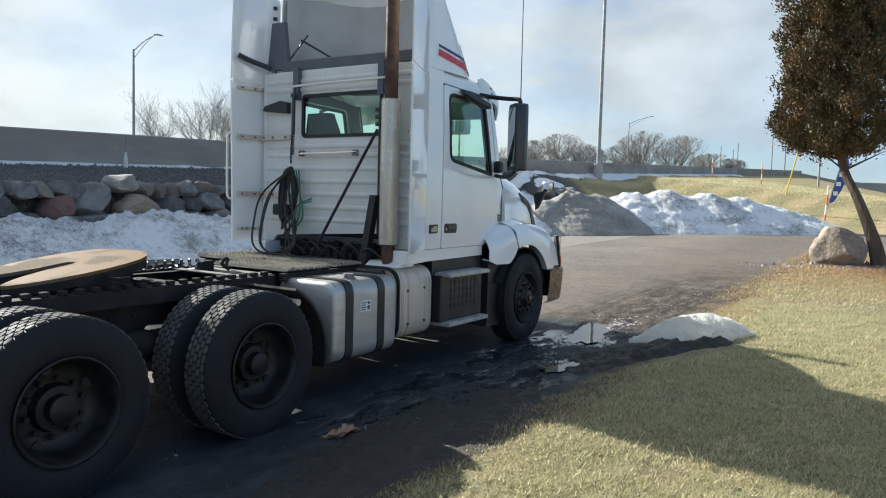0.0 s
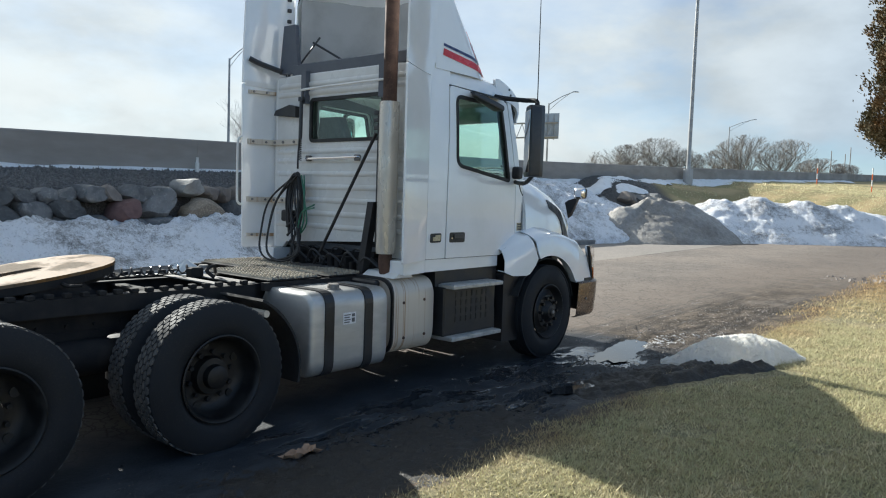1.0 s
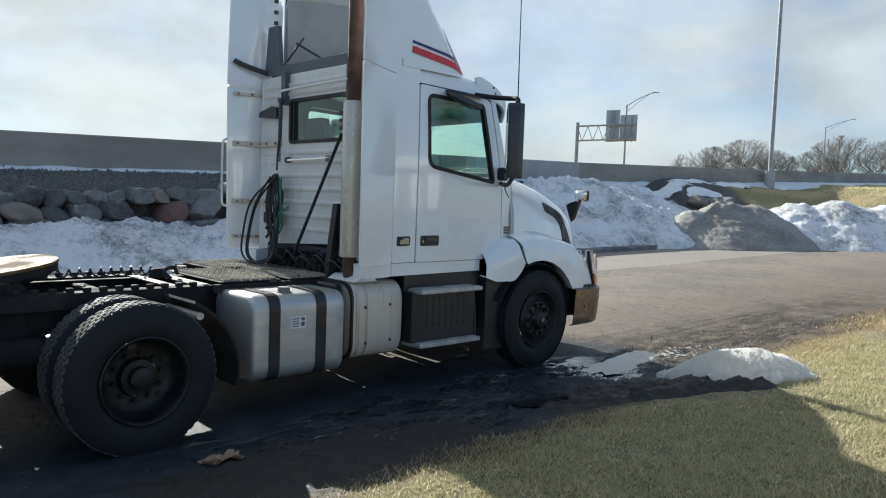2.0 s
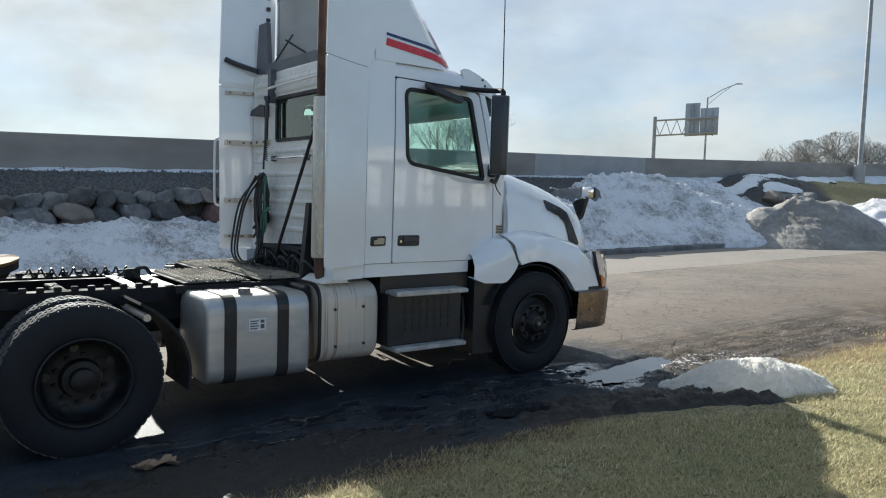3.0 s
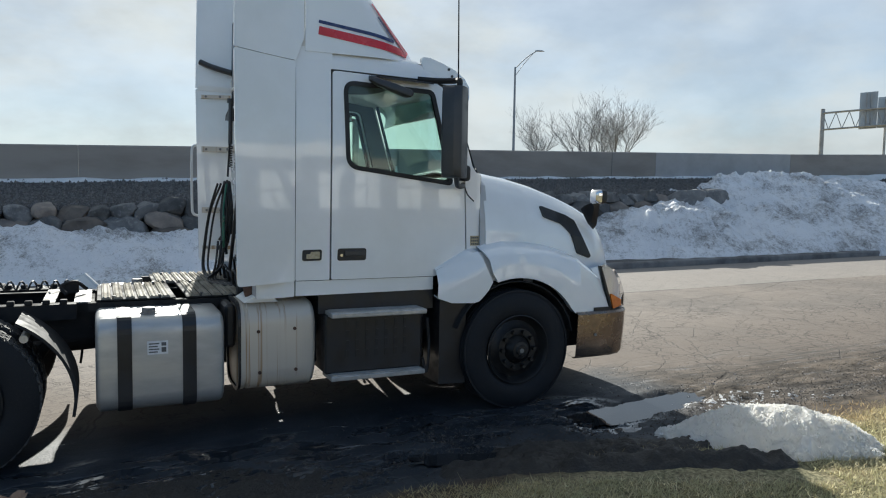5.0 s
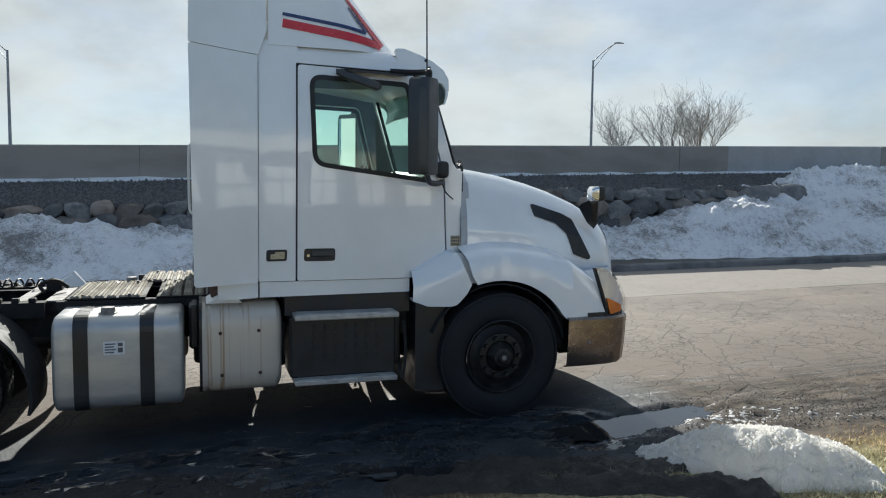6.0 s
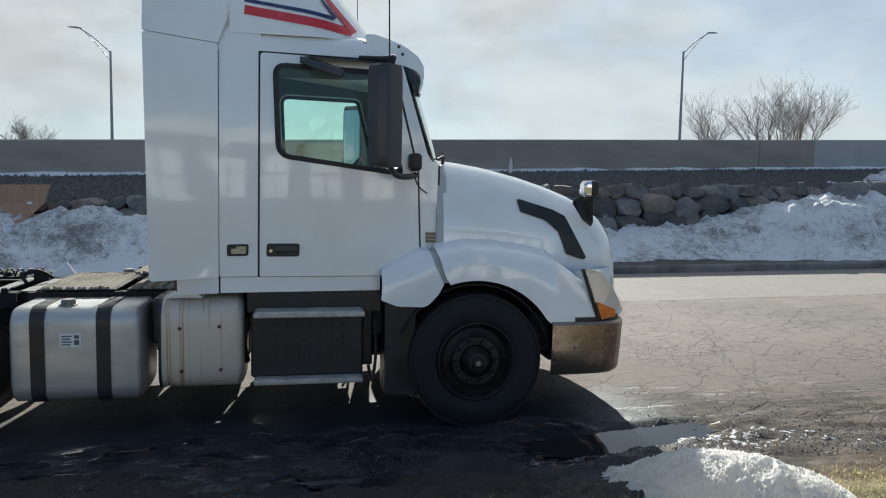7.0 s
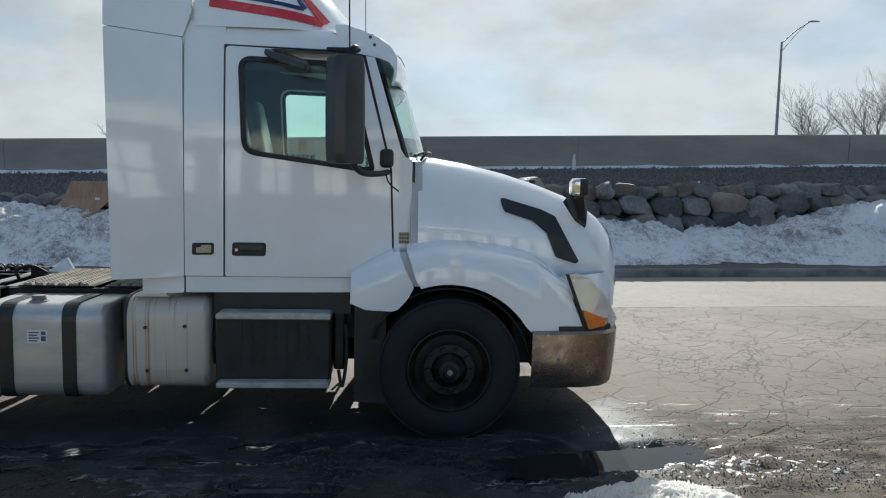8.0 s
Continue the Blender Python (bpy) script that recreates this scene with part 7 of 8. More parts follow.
for x, z in ((5.68, 0.84), (5.96, 0.85), (5.69, 0.52), (5.97, 0.525)):
    bm = bmesh.new()
    rod(bm, W(x, 1.04, z), W(x, 1.052, z), 0.014, n=8)
    part("bolt", bm, RUST, can)
bm = bmesh.new()
box(bm, W(5.455, 0.90, 0.70), W(5.53, 0.5, 1.04), 0.02)
part("cover_bracket", bm, BLACK, can)
bm = bmesh.new()
loft(bm, [[W(x, 1.0, z) for x, z in ((5.58, 1.06), (5.84, 1.06), (5.80, 1.10), (5.66, 1.10))], [W(x, 0.6, z) for x, z in ((5.58, 1.06), (5.84, 1.06), (5.80, 1.11), (5.66, 1.11))]], caps=True)
part("sill_bracket", bm, WHITE_SIDE, TRUCK)
bm = bmesh.new()
box(bm, W(5.6, 0.44, 0.62), W(6.1, 0.50, 0.95))
part("cover_mount", bm, STEEL, TRUCK)

# unseen box, added to keep sunlight off the ground beneath the cab
bm = bmesh.new()
box(bm, W(5.47, -0.47, 0.27), W(6.09, -1.08, 1.0), 0.04, 2)
part("air_tank_box", bm, BLACK, TRUCK, "unseen black box under the cab's left side, blocks the sun")

# steps and battery box
for sgn in (1, -1):
    bm = bmesh.new()
    box(bm, W(6.19, sgn * 0.55, 0.47), W(7.02, sgn * 1.10, 0.945), 0.015)
    bb = part("battery_box", bm, BLACK, TRUCK, "black slotted step box")
    for r, z in enumerate((0.60, 0.68, 0.76, 0.84)):
        for k in range(7):
            bm = bmesh.new()
            box(bm, W(6.36 + 0.082 * k, sgn * 1.098, z), W(6.385 + 0.082 * k, sgn * 1.104, z + 0.055))
            part("slot", bm, GASKET, bb)
    for z, x0, x1 in ((0.972, 6.215, 7.025), (0.472, 6.215, 7.015)):
        bm = bmesh.new()
        box(bm, W(x0, sgn * 0.93, z - 0.04), W(x1, sgn * 1.195, z), 0.008, 2)
        stp = part("step", bm, STEP_ALU, TRUCK, "ribbed aluminium step")
        for v in np.arange(0.95, 1.19, 0.03):
            bm = bmesh.new()
            box(bm, W(x0 + 0.02, sgn * v, z), W(x1 - 0.02, sgn * (v + 0.014), z + 0.006))
            part("tread_rib", bm, STEP_ALU, stp)
    bm = bmesh.new()
    box(bm, W(7.03, sgn * 0.55, 0.50), W(7.11, sgn * 0.92, 0.98), 0.01)
    box(bm, W(7.10, sgn * 0.50, 0.72), W(7.20, sgn * 0.80, 1.0), 0.01)
    part("step_bracket", bm, BLACK, TRUCK, "black bracket behind the steps")
    bm = bmesh.new()
    tube(bm, [W(7.07, sgn * 1.0, 0.52), W(7.10, sgn * 1.02, 0.40), W(7.13, sgn * 1.0, 0.62), W(7.12, sgn * 0.98, 0.86)], 0.014, 6)
    part("hose_stub", bm, HOSE, TRUCK)
    bm = bmesh.new()
    box(bm, W(6.16, sgn * 0.5, 0.945), W(7.16, sgn * 1.0, 1.10))
    part("step_backing", bm, BLACK, TRUCK)
    bm = bmesh.new()
    tube(bm, [W(6.15, sgn * 0.9, 0.55), W(6.13, sgn * 0.95, 0.70), W(6.15, sgn * 0.9, 0.88)], 0.025, 8)
    part("hose_stub", bm, HOSE, TRUCK)

# exhaust stack
SX, SV = 5.665, 0.812
bm = bmesh.new()
turned(bm, [(0.0, 0.06), (0.0, 0.088), (0.02, 0.092), (1.36, 0.092), (1.38, 0.088), (1.38, 0.05)], W(SX, SV, 1.27), axis="z", n=32)
stack = part("exhaust_muffler", bm, STACK, TRUCK, "stained pale stack guard with a rusty pipe", smooth=True)
bm = bmesh.new()
rod(bm, W(SX, SV, 2.5), W(SX, SV, 4.4), 0.064, n=24, caps=False)
part("stack_pipe", thick(bm, 0.004), RUST, stack, "rust-brown exhaust pipe", smooth=True)
bm = bmesh.new()
tube(bm, [W(SX, SV, 1.30), W(SX, SV, 1.16), W(SX + 0.04, SV - 0.01, 1.06), W(SX + 0.16, SV - 0.03, 1.0)], 0.062, 16)
part("elbow", bm, RUST, stack, "rusty elbow", smooth=True)
# stack support: upright, foot and diagonal stays
bm = bmesh.new()
loft(bm, [[W(x, v + dv, z) for x, dv in ((5.60, 0), (5.68, 0), (5.68, 0.075), (5.60, 0.075))] for v, z in ((0.50, 1.06), (0.625, 1.74))], caps=True)
loft(bm, [[W(5.655 + a, 0.675 + b, z) for a, b in ((0, 0), (0.03, 0), (0.03, 0.03), (0, 0.03))] for z in (1.35, 2.55)], caps=True)
part("stack_support", bm, BLACK, TRUCK, "black stack support")
for k, z in enumerate((2.40, 2.47, 2.54)):
    bm = bmesh.new()
    box(bm, W(5.62, 0.655, z), W(5.655, 0.72, z + 0.035), 0.005)
    part("clamp", bm, BLACK, stack)
bm = bmesh.new()
rod(bm, W(5.645, 0.67, 2.37), W(5.64, -0.15, 1.10), 0.016, n=10)
part("diagonal_stay", bm, BLACK, TRUCK, "thin black diagonal stay")
for v in (-0.5, 0.62):
    bm = bmesh.new()
    loft(bm, [[W(5.74, v + dv, z) for dv in (-0.035, 0.035)] + [W(5.80, v + dv, z) for dv in (0.035, -0.035)] for z in (2.72, 3.05)], caps=True)
    part("fairing_post", bm, SLATE, TRUCK, "dark fairing post")
bm = bmesh.new()
tube(bm, [W(5.77, -0.5, 2.84), W(5.73, -0.45, 2.86), W(5.73, 0.6, 2.875), W(5.77, 0.66, 2.88)], 0.012, 8)
part("grab_pipe", bm, WHITE_SIDE, TRUCK, "horizontal grab pipe")
bm = bmesh.new()
loft(bm, [[W(5.74, v, z) for v, z in ((-0.98, 2.62), (-0.62, 2.585), (-0.62, 2.70), (-0.72, 2.72), (-0.95, 2.67))], [W(5.80, v, z) for v, z in ((-0.98, 2.62), (-0.62, 2.585), (-0.62, 2.70), (-0.72, 2.72), (-0.95, 2.67))]], caps=True)
part("work_lamp", bm, BLACK, TRUCK, "black work lamp bracket")

for z in (1.72, 2.335):
    bm = bmesh.new()
    box(bm, W(5.765, -1.03, z - 0.03), W(5.79, -0.60, z + 0.03), 0.006)
    strap = part("wall_strap", bm, ALU_DULL, TRUCK, "bare metal strap across the cab corner")
    for v in (-0.98, -0.84, -0.66):
        bm = bmesh.new()
        rod(bm, W(5.766, v, z), W(5.752, v, z), 0.014, n=8)
        part("bolt", bm, CAST, strap)
bm = bmesh.new()
tube(bm, [W(5.785, -0.43, 2.155), W(5.745, -0.42, 2.155), W(5.745, 0.0, 2.16), W(5.745, 0.30, 2.165), W(5.785, 0.31, 2.165)], 0.012, 8)
rail = part("grab_bar", bm, BRIGHT, TRUCK, "bright steel grab bar under the rear window")
for v in (-0.42, 0.30):
    bm = bmesh.new()
    box(bm, W(5.742, v - 0.03, 2.13), W(5.79, v + 0.03, 2.19), 0.008)
    part("bar_clamp", bm, CAST, rail)
bm = bmesh.new()
rod(bm, W(5.72, -0.50, 2.74), W(5.715, -0.50, 2.36), 0.020, n=10)
rod(bm, W(5.72, -0.50, 2.78), W(5.72, -0.50, 2.74), 0.034, n=12)
part("spring_tube", bm, SATIN, TRUCK, "dark spring tube of the hose hanger")
bm = bmesh.new()
tube(bm, [W(5.715 + 0.016 * math.cos(k * 0.8), -0.50 + 0.016 * math.sin(k * 0.8), 2.36 - 0.0028 * k) for k in range(80)], 0.0045, 5, smooth=0)
part("hanger_spring", bm, STEEL, TRUCK, "coil spring of the hose hanger")
# air lines, slung from a spring hanger
bm = bmesh.new()
tube(bm, [W(5.74, -0.5, 2.85), W(5.72, -0.5, 2.5), W(5.70, -0.51, 2.2), W(5.69, -0.5, 2.05)], 0.010, 6)
part("hose_hanger", bm, BLACK, TRUCK, "thin hanger chain")
hz = [(-0.50, 2.00, 0.085, 0.62), (-0.53, 1.99, 0.10, 0.52), (-0.49, 2.01, 0.07, 0.70), (-0.51, 1.98, 0.115, 0.42), (-0.52, 2.0, 0.09, 0.58)]
for k, (v, zt, w, drop) in enumerate(hz):
    bm = bmesh.new()
    x = 5.66 + 0.012 * k
    tube(bm, [W(x, v - w, zt - drop), W(x - 0.02, v - w * 0.95, zt - drop * 0.5), W(x, v - w * 0.7, zt - 0.08), W(x, v, zt), W(x, v + w * 0.7, zt - 0.1), W(x + 0.01, v + w * 0.9, zt - drop * 0.45), W(x, v + w * 0.5, zt - drop * 0.8),
              W(x - 0.05, v - 0.05, zt - drop - 0.02)], 0.0125, 8)
    part("air_hose", bm, HOSE, TRUCK, "looped black air hose", smooth=True)
for k, (v, drop) in enumerate(((-0.70, 0.78), (-0.78, 0.86), (-0.62, 0.80))):
    bm = bmesh.new()
    x = 5.60 - 0.03 * k
    tube(bm, [W(x + 0.05, -0.45, 1.98), W(x, v - 0.02, 1.72), W(x - 0.04, v - 0.10, 1.40), W(x - 0.06, v - 0.08, 1.18), W(x - 0.04, v + 0.10, 1.10), W(x, -0.40 + 0.05 * k, 1.20), W(x + 0.04, -0.36, 1.45)], 0.0105, 8)
    part("air_hose", bm, HOSE, TRUCK, "sagging black air hose", smooth=True)
for k in range(4):
    bm = bmesh.new()
    v = -0.50 + 0.045 * k
    tube(bm, [W(5.68, -0.50, 1.98), W(5.64, v - 0.06, 1.70), W(5.63, v + 0.05 * (-1) ** k, 1.40), W(5.61, v + 0.02, 1.22), W(5.56 - 0.03 * k, v + 0.10, 1.10), W(5.64, v + 0.30 + 0.06 * k, 1.09), W(5.74, v + 0.42, 1.13)], 0.0095, 8)
    part("air_hose", bm, HOSE, TRUCK, "black air hose trailing to the deck", smooth=True)
for k in range(2):
    bm = bmesh.new()
    tube(bm, [W(5.66, -0.40 + 0.04 * k, 1.98), W(5.62, -0.30, 1.75), W(5.62, -0.26 - 0.05 * k, 1.50), W(5.63, -0.40, 1.38), W(5.62, -0.34, 1.60), W(5.6, -0.12, 1.66 + 0.03 * k)], 0.008, 6)
    part("air_line", bm, GREEN_LINE, TRUCK, "thin green air line", smooth=True)
bm = bmesh.new()
box(bm, W(5.70, -0.78, 1.50), W(5.79, -0.55, 1.62), 0.02, 2)
part("line_holder", bm, BLACK, TRUCK, "black line holder")
# dark gear under the cab's rear edge
bm = bmesh.new()
box(bm, W(5.87, 0.72, 1.05), W(5.98, -0.84, 1.38), 0.02)
part("cab_mount_beam", bm, STEEL, TRUCK, "grimy beam under the cab")
rnd = random.Random(4)
for k in range(12):
    bm = bmesh.new()
    v = -0.62 + 0.105 * k
    s = rnd.uniform(0.03, 0.07)
    box(bm, W(5.66, v, 1.06), W(5.66 + 2 * s, v + s, 1.08 + 2 * s), 0.008)
    part("valve", bm, STEEL, TRUCK)
for k in range(5):
    bm = bmesh.new()
    v = -0.5 + 0.25 * k
    tube(bm, [W(5.62, v, 1.12), W(5.60, v + 0.12, 1.22 + 0.03 * (k % 2)), W(5.66, v + 0.26, 1.12)], 0.011, 6)
    part("air_hose", bm, HOSE, TRUCK, "short black air hose")
for k in range(9):
    bm = bmesh.new()
    v = -0.74 + 0.155 * k
    rod(bm, W(5.80, v, 1.13 + 0.05 * (k % 3)), W(5.87, v, 1.13 + 0.05 * (k % 3)), 0.032 + 0.008 * (k % 2), n=12)
    part("air_fitting", bm, STEEL if k % 3 else CAST, TRUCK)
for k in range(4):
    bm = bmesh.new()
    v = -0.70 + 0.30 * k
    tube(bm, [W(5.79, v, 1.10), W(5.76, v + 0.10, 1.27), W(5.77, v + 0.30, 1.24 - 0.03 * (k % 2)), W(5.80, v + 0.42, 1.12)], 0.010, 6)
    part("air_hose", bm, HOSE, TRUCK, "short black air hose")
# spring-like coiled line and loose fittings behind the deck
bm = bmesh.new()
coil = [W(3.55 + 0.012 * k, -0.30 + 0.035 * math.cos(k * 0.9), 1.10 + 0.035 * math.sin(k * 0.9)) for k in range(70)]
tube(bm, coil, 0.008, 5, smooth=0)
part("coiled_line", bm, HOSE, TRUCK, "coiled black air line")
bm = bmesh.new()
tube(bm, [W(4.34, 0.10, 1.06), W(4.30, 0.05, 1.12), W(4.4, 0.0, 1.15), W(4.48, -0.1, 1.08)], 0.016, 6)
box(bm, W(4.30, -0.28, 1.03), W(4.42, -0.18, 1.12), 0.01)
part("line_fitting", bm, STEEL, TRUCK)


# ---- bank, lawn and lesser things ----
def stone_mesh(seed, name="stone"):
    """A blocky worn fieldstone that fills a unit box, with broad flattened faces."""
    rnd = random.Random(seed)
    bm = bmesh.new()
    bmesh.ops.create_icosphere(bm, subdivisions=3, radius=1.0)
    p = rnd.uniform(2.5, 4.2)
    cuts = [(Vector((rnd.uniform(-1, 1), rnd.uniform(-0.7, 0.7), rnd.uniform(-1, 1))).normalized(), rnd.uniform(0.40, 0.52)) for _ in range(7)]
    cuts += [(Vector((rnd.uniform(-0.22, 0.22), side, rnd.uniform(-0.1, 0.3))).normalized(), rnd.uniform(0.33, 0.38)) for side in (-1, 1)]
    off = Vector((seed * 7.3, seed * 3.1, 0))
    lop = Vector((rnd.uniform(-0.16, 0.16), 0, rnd.uniform(-0.10, 0.10)))
    for v in bm.verts:
        c = v.co
        v.co = c * (0.5 / (abs(c.x) ** p + abs(c.y) ** p + abs(c.z) ** p) ** (1 / p))
        for n, d in cuts:
            e = v.co.dot(n) - d
            if e > 0:
                v.co -= n * e
        v.co *= 1 + 0.16 * noise.noise(v.co * 2.4 + off) + 0.07 * noise.noise(v.co * 6.0 + off) + 0.03 * noise.noise(v.co * 13.0 + off)
        v.co.x += lop.x * v.co.z * 1.6
        v.co.z += lop.z * v.co.x * 2.0
    for i in range(3):
        lo, hi = min(v.co[i] for v in bm.verts), max(v.co[i] for v in bm.verts)
        for v in bm.verts:
            v.co[i] = (v.co[i] - lo) / (hi - lo) - 0.5
    me = bpy.data.meshes.new(name)
    bm.to_mesh(me)
    bm.free()
    me.shade_smooth()
    me.set_sharp_from_angle(angle=radians(35))
    return me


stone_kinds = [stone_mesh(k) for k in range(22)]
for k, me in enumerate(stone_kinds):
    me.materials.append(STONE_BROWN if k % 4 == 1 else STONE)
tinted = {}
for key, mat in (("tan", STONE_TAN), ("red", STONE_RED), ("pale", STONE_PALE)):
    tinted[key] = stone_mesh({"tan": 41, "red": 43, "pale": 47}[key])
    tinted[key].materials.append(mat)
stone_wall = thing("wall_stone", (10.0, 15.9, 0.6), "dry-laid retaining wall of rounded grey fieldstones", "stone wall", kind="structure")
rnd = random.Random(12)


def lay(me, x, y, z, sx, sy, sz, rz):
    ob = new("stone", me)
    ob.parent = stone_wall
    ob.location = (x - 10.0, y - 15.9, z - 0.6)
    ob.rotation_euler = (rnd.uniform(-0.12, 0.12), rnd.uniform(-0.13, 0.13), rz)
    ob.scale = (sx, sy, sz)
    return ob


SPECIAL = {"tan": (10.9, 1.32, 1.0, 0.64), "red": (8.95, 1.28, 0.74, 0.56), "pale": (10.68, 1.86, 0.65, 0.46)}
for row, (z, yb, wmin, wmax, h) in enumerate(((0.60, 15.60, 0.50, 0.95, 0.52), (1.02, 15.70, 0.52, 1.02, 0.54), (1.42, 15.82, 0.48, 0.98, 0.53), (1.76, 15.96, 0.36, 0.70, 0.41))):
    x = -8.0 + 0.3 * row
    while x < 20.3:
        w = rnd.uniform(wmin, wmax)
        xc = x + w / 2
        x += w * 0.94
        if any(abs(xc - sx) < (sw + w) * 0.36 and abs(z - sz) < 0.22 for sx, sz, sw, sh in SPECIAL.values()):
            continue
        hh = h * rnd.uniform(0.86, 1.18)
        lay(rnd.choice(stone_kinds), xc, yb + rnd.uniform(-0.05, 0.05), z + float(stone_top(xc)) - 2.02 + rnd.uniform(-0.07, 0.06), w * 1.10, rnd.uniform(0.6, 0.85), hh, rnd.choice((0, math.pi)) + rnd.uniform(-0.2, 0.2))
for key, (sx, sz, sw, sh) in SPECIAL.items():
    ob = lay(tinted[key], sx, 15.70 + 0.2 * (key == "pale"), sz, sw, 0.8, sh, 0.1)
    ob["label"] = {"tan": "large smooth tan stone", "red": "dark red stone", "pale": "pale broken stone"}[key]
# single blocks out on the snowy bank
for x, y, z, sx, sz in ((21.0, 15.85, 1.92, 1.1, 0.6), (22.1, 15.95, 2.0, 1.2, 0.6), (33.6, 15.3, 2.2, 1.1, 0.6), (34.9, 15.1, 2.15, 0.9, 0.5), (36.0, 15.2, 2.25, 1.3, 0.45)):
    lay(rnd.choice(stone_kinds), x, y, z, sx, 0.9, sz, rnd.uniform(-0.4, 0.4))


def scatter(name, label, count, spots, size, material, cat, seed):
    """Loose small stones as one body of stuff: four-sided chips."""
    r = np.random.RandomState(seed)
    x, y = spots(r, count)
    z = land(x, y)
    s = size * r.lognormal(0, 0.35, count)
    base = np.array([[1, 0, -0.35], [-0.5, 0.87, -0.35], [-0.5, -0.87, -0.35], [0.1, 0.05, 0.75]])
    ang = r.uniform(0, 2 * np.pi, count)
    ca, sa = np.cos(ang), np.sin(ang)
    jit = r.uniform(0.6, 1.3, (count, 4, 3))
    v = base[None] * jit * s[:, None, None]
    vx = v[..., 0] * ca[:, None] - v[..., 1] * sa[:, None] + x[:, None]
    vy = v[..., 0] * sa[:, None] + v[..., 1] * ca[:, None] + y[:, None]
    vz = v[..., 2] + z[:, None] + s[:, None] * 0.2
    verts = np.stack([vx, vy, vz], -1).reshape(-1, 3)
    i = np.arange(count)[:, None, None] * 4
    faces = (np.array([[0, 1, 3], [1, 2, 3], [2, 0, 3], [0, 2, 1]])[None] + i).reshape(-1, 3)
    me = bpy.data.meshes.new(name)
    me.from_pydata(verts.tolist(), [], faces.tolist())
    me.materials.append(material)
    return tagged(new(name, me), label, cat, kind="stuff")


GRAVEL = surf("dark_bank_gravel", (0.165, 0.155, 0.146), (0.06, 0.058, 0.056), 14, 0.9, bump=0.2, fine=(0.28, 0.262, 0.245))
scatter("gravel", "dark broken gravel on the bank above the stones", 40000, lambda r, n: (r.uniform(-9, 38, n), r.uniform(16.10, 18.15, n)), 0.032, GRAVEL, "gravel", 5)
CLOD = surf("mud_clods", (0.075, 0.062, 0.050), (0.045, 0.037, 0.030), 9, 0.85, bump=0.3)
scatter("mud_clods", "small dark clods of mud along the verge", 5200, lambda r, n: (np.where(r.rand(n) < 0.6, r.normal(7.4, 0.8, n), r.uniform(1.0, 9.0, n)), r.normal(3.0, 0.40, n)), 0.006, CLOD, "mud", 6)

CRUMB = surf("dark_mud_crumbs", (0.085, 0.070, 0.056), (0.038, 0.033, 0.028), 16, 0.8, bump=0.3)
scatter("mud_crumbs", "dark crumbs of mud thrown over the tracked verge", 11000, lambda r, n: (8.7 + 5.5 * r.rand(n) ** 1.2, 2.75 + np.abs(r.normal(0, 0.55, n))), 0.0042, CRUMB, "mud", 14)
scatter("grit", "pale grit on the muddy verge", 1500, lambda r, n: (8.9 + 5.0 * r.rand(n), 2.8 + np.abs(r.normal(0, 0.6, n))), 0.006, PEBBLE, "grit", 15)

# heaped dark mud between the puddle and the snow
def mud_height(x, y):
    h = -0.1 + 0 * x
    for ax, ay, bx, by, wd, k in ((6.75, 2.66, 7.35, 2.42, 0.22, 0.055), (7.45, 2.28, 8.62, 1.72, 0.18, 0.075), (7.3, 2.78, 8.05, 2.58, 0.27, 0.05), (7.9, 2.45, 8.45, 2.25, 0.22, 0.06)):
        dx, dy = bx - ax, by - ay
        s = np.clip(((x - ax) * dx + (y - ay) * dy) / (dx * dx + dy * dy), 0, 1)
        q = 1 - np.hypot(x - ax - s * dx, y - ay - s * dy) / (wd * (1 + 0.25 * rough(x, y, 4.0, ax)))
        h = np.maximum(h, k * np.clip(q * 1.7, -0.4, 1))
    return h + np.where(h > 0, 1, 0) * (0.035 * rough(x, y, 6.0, 0.2) + 0.022 * rough(x, y, 15.0, 1.4) + 0.012 * rough(x, y, 37.0, 0.6)) * np.clip(h * 14, 0, 1)


MUD = surf("wet_dark_mud", (0.010, 0.009, 0.008), (0.022, 0.0195, 0.017), 6, 0.7, bump=0.7, bump_scale=45, depth=0.02, fine=(0.032, 0.028, 0.024))
drift("mud_ridge", "ridge of wet dark churned mud beside the snow", np.arange(5.7, 9.1, 0.022), np.arange(1.35, 3.25, 0.022), mud_height, MUD, "mud")


def verge_height(x, y):
    q = 1 - ((x - 4.3) / 1.7) ** 2 - ((y - 2.85) / 0.55) ** 2 + 0.6 * rough(x, y, 2.6, 0.3) + 0.3 * rough(x, y, 9.0, 0.8)
    return 0.012 * np.clip(q, -1, 0.6) + 0.004 * rough(x, y, 31.0, 0.2) + 0.020


drift("verge_mud", "thin film of dark tracked mud along the lawn edge", np.arange(2.3, 6.3, 0.025), np.arange(2.1, 3.6, 0.025), verge_height, MUD, "mud")


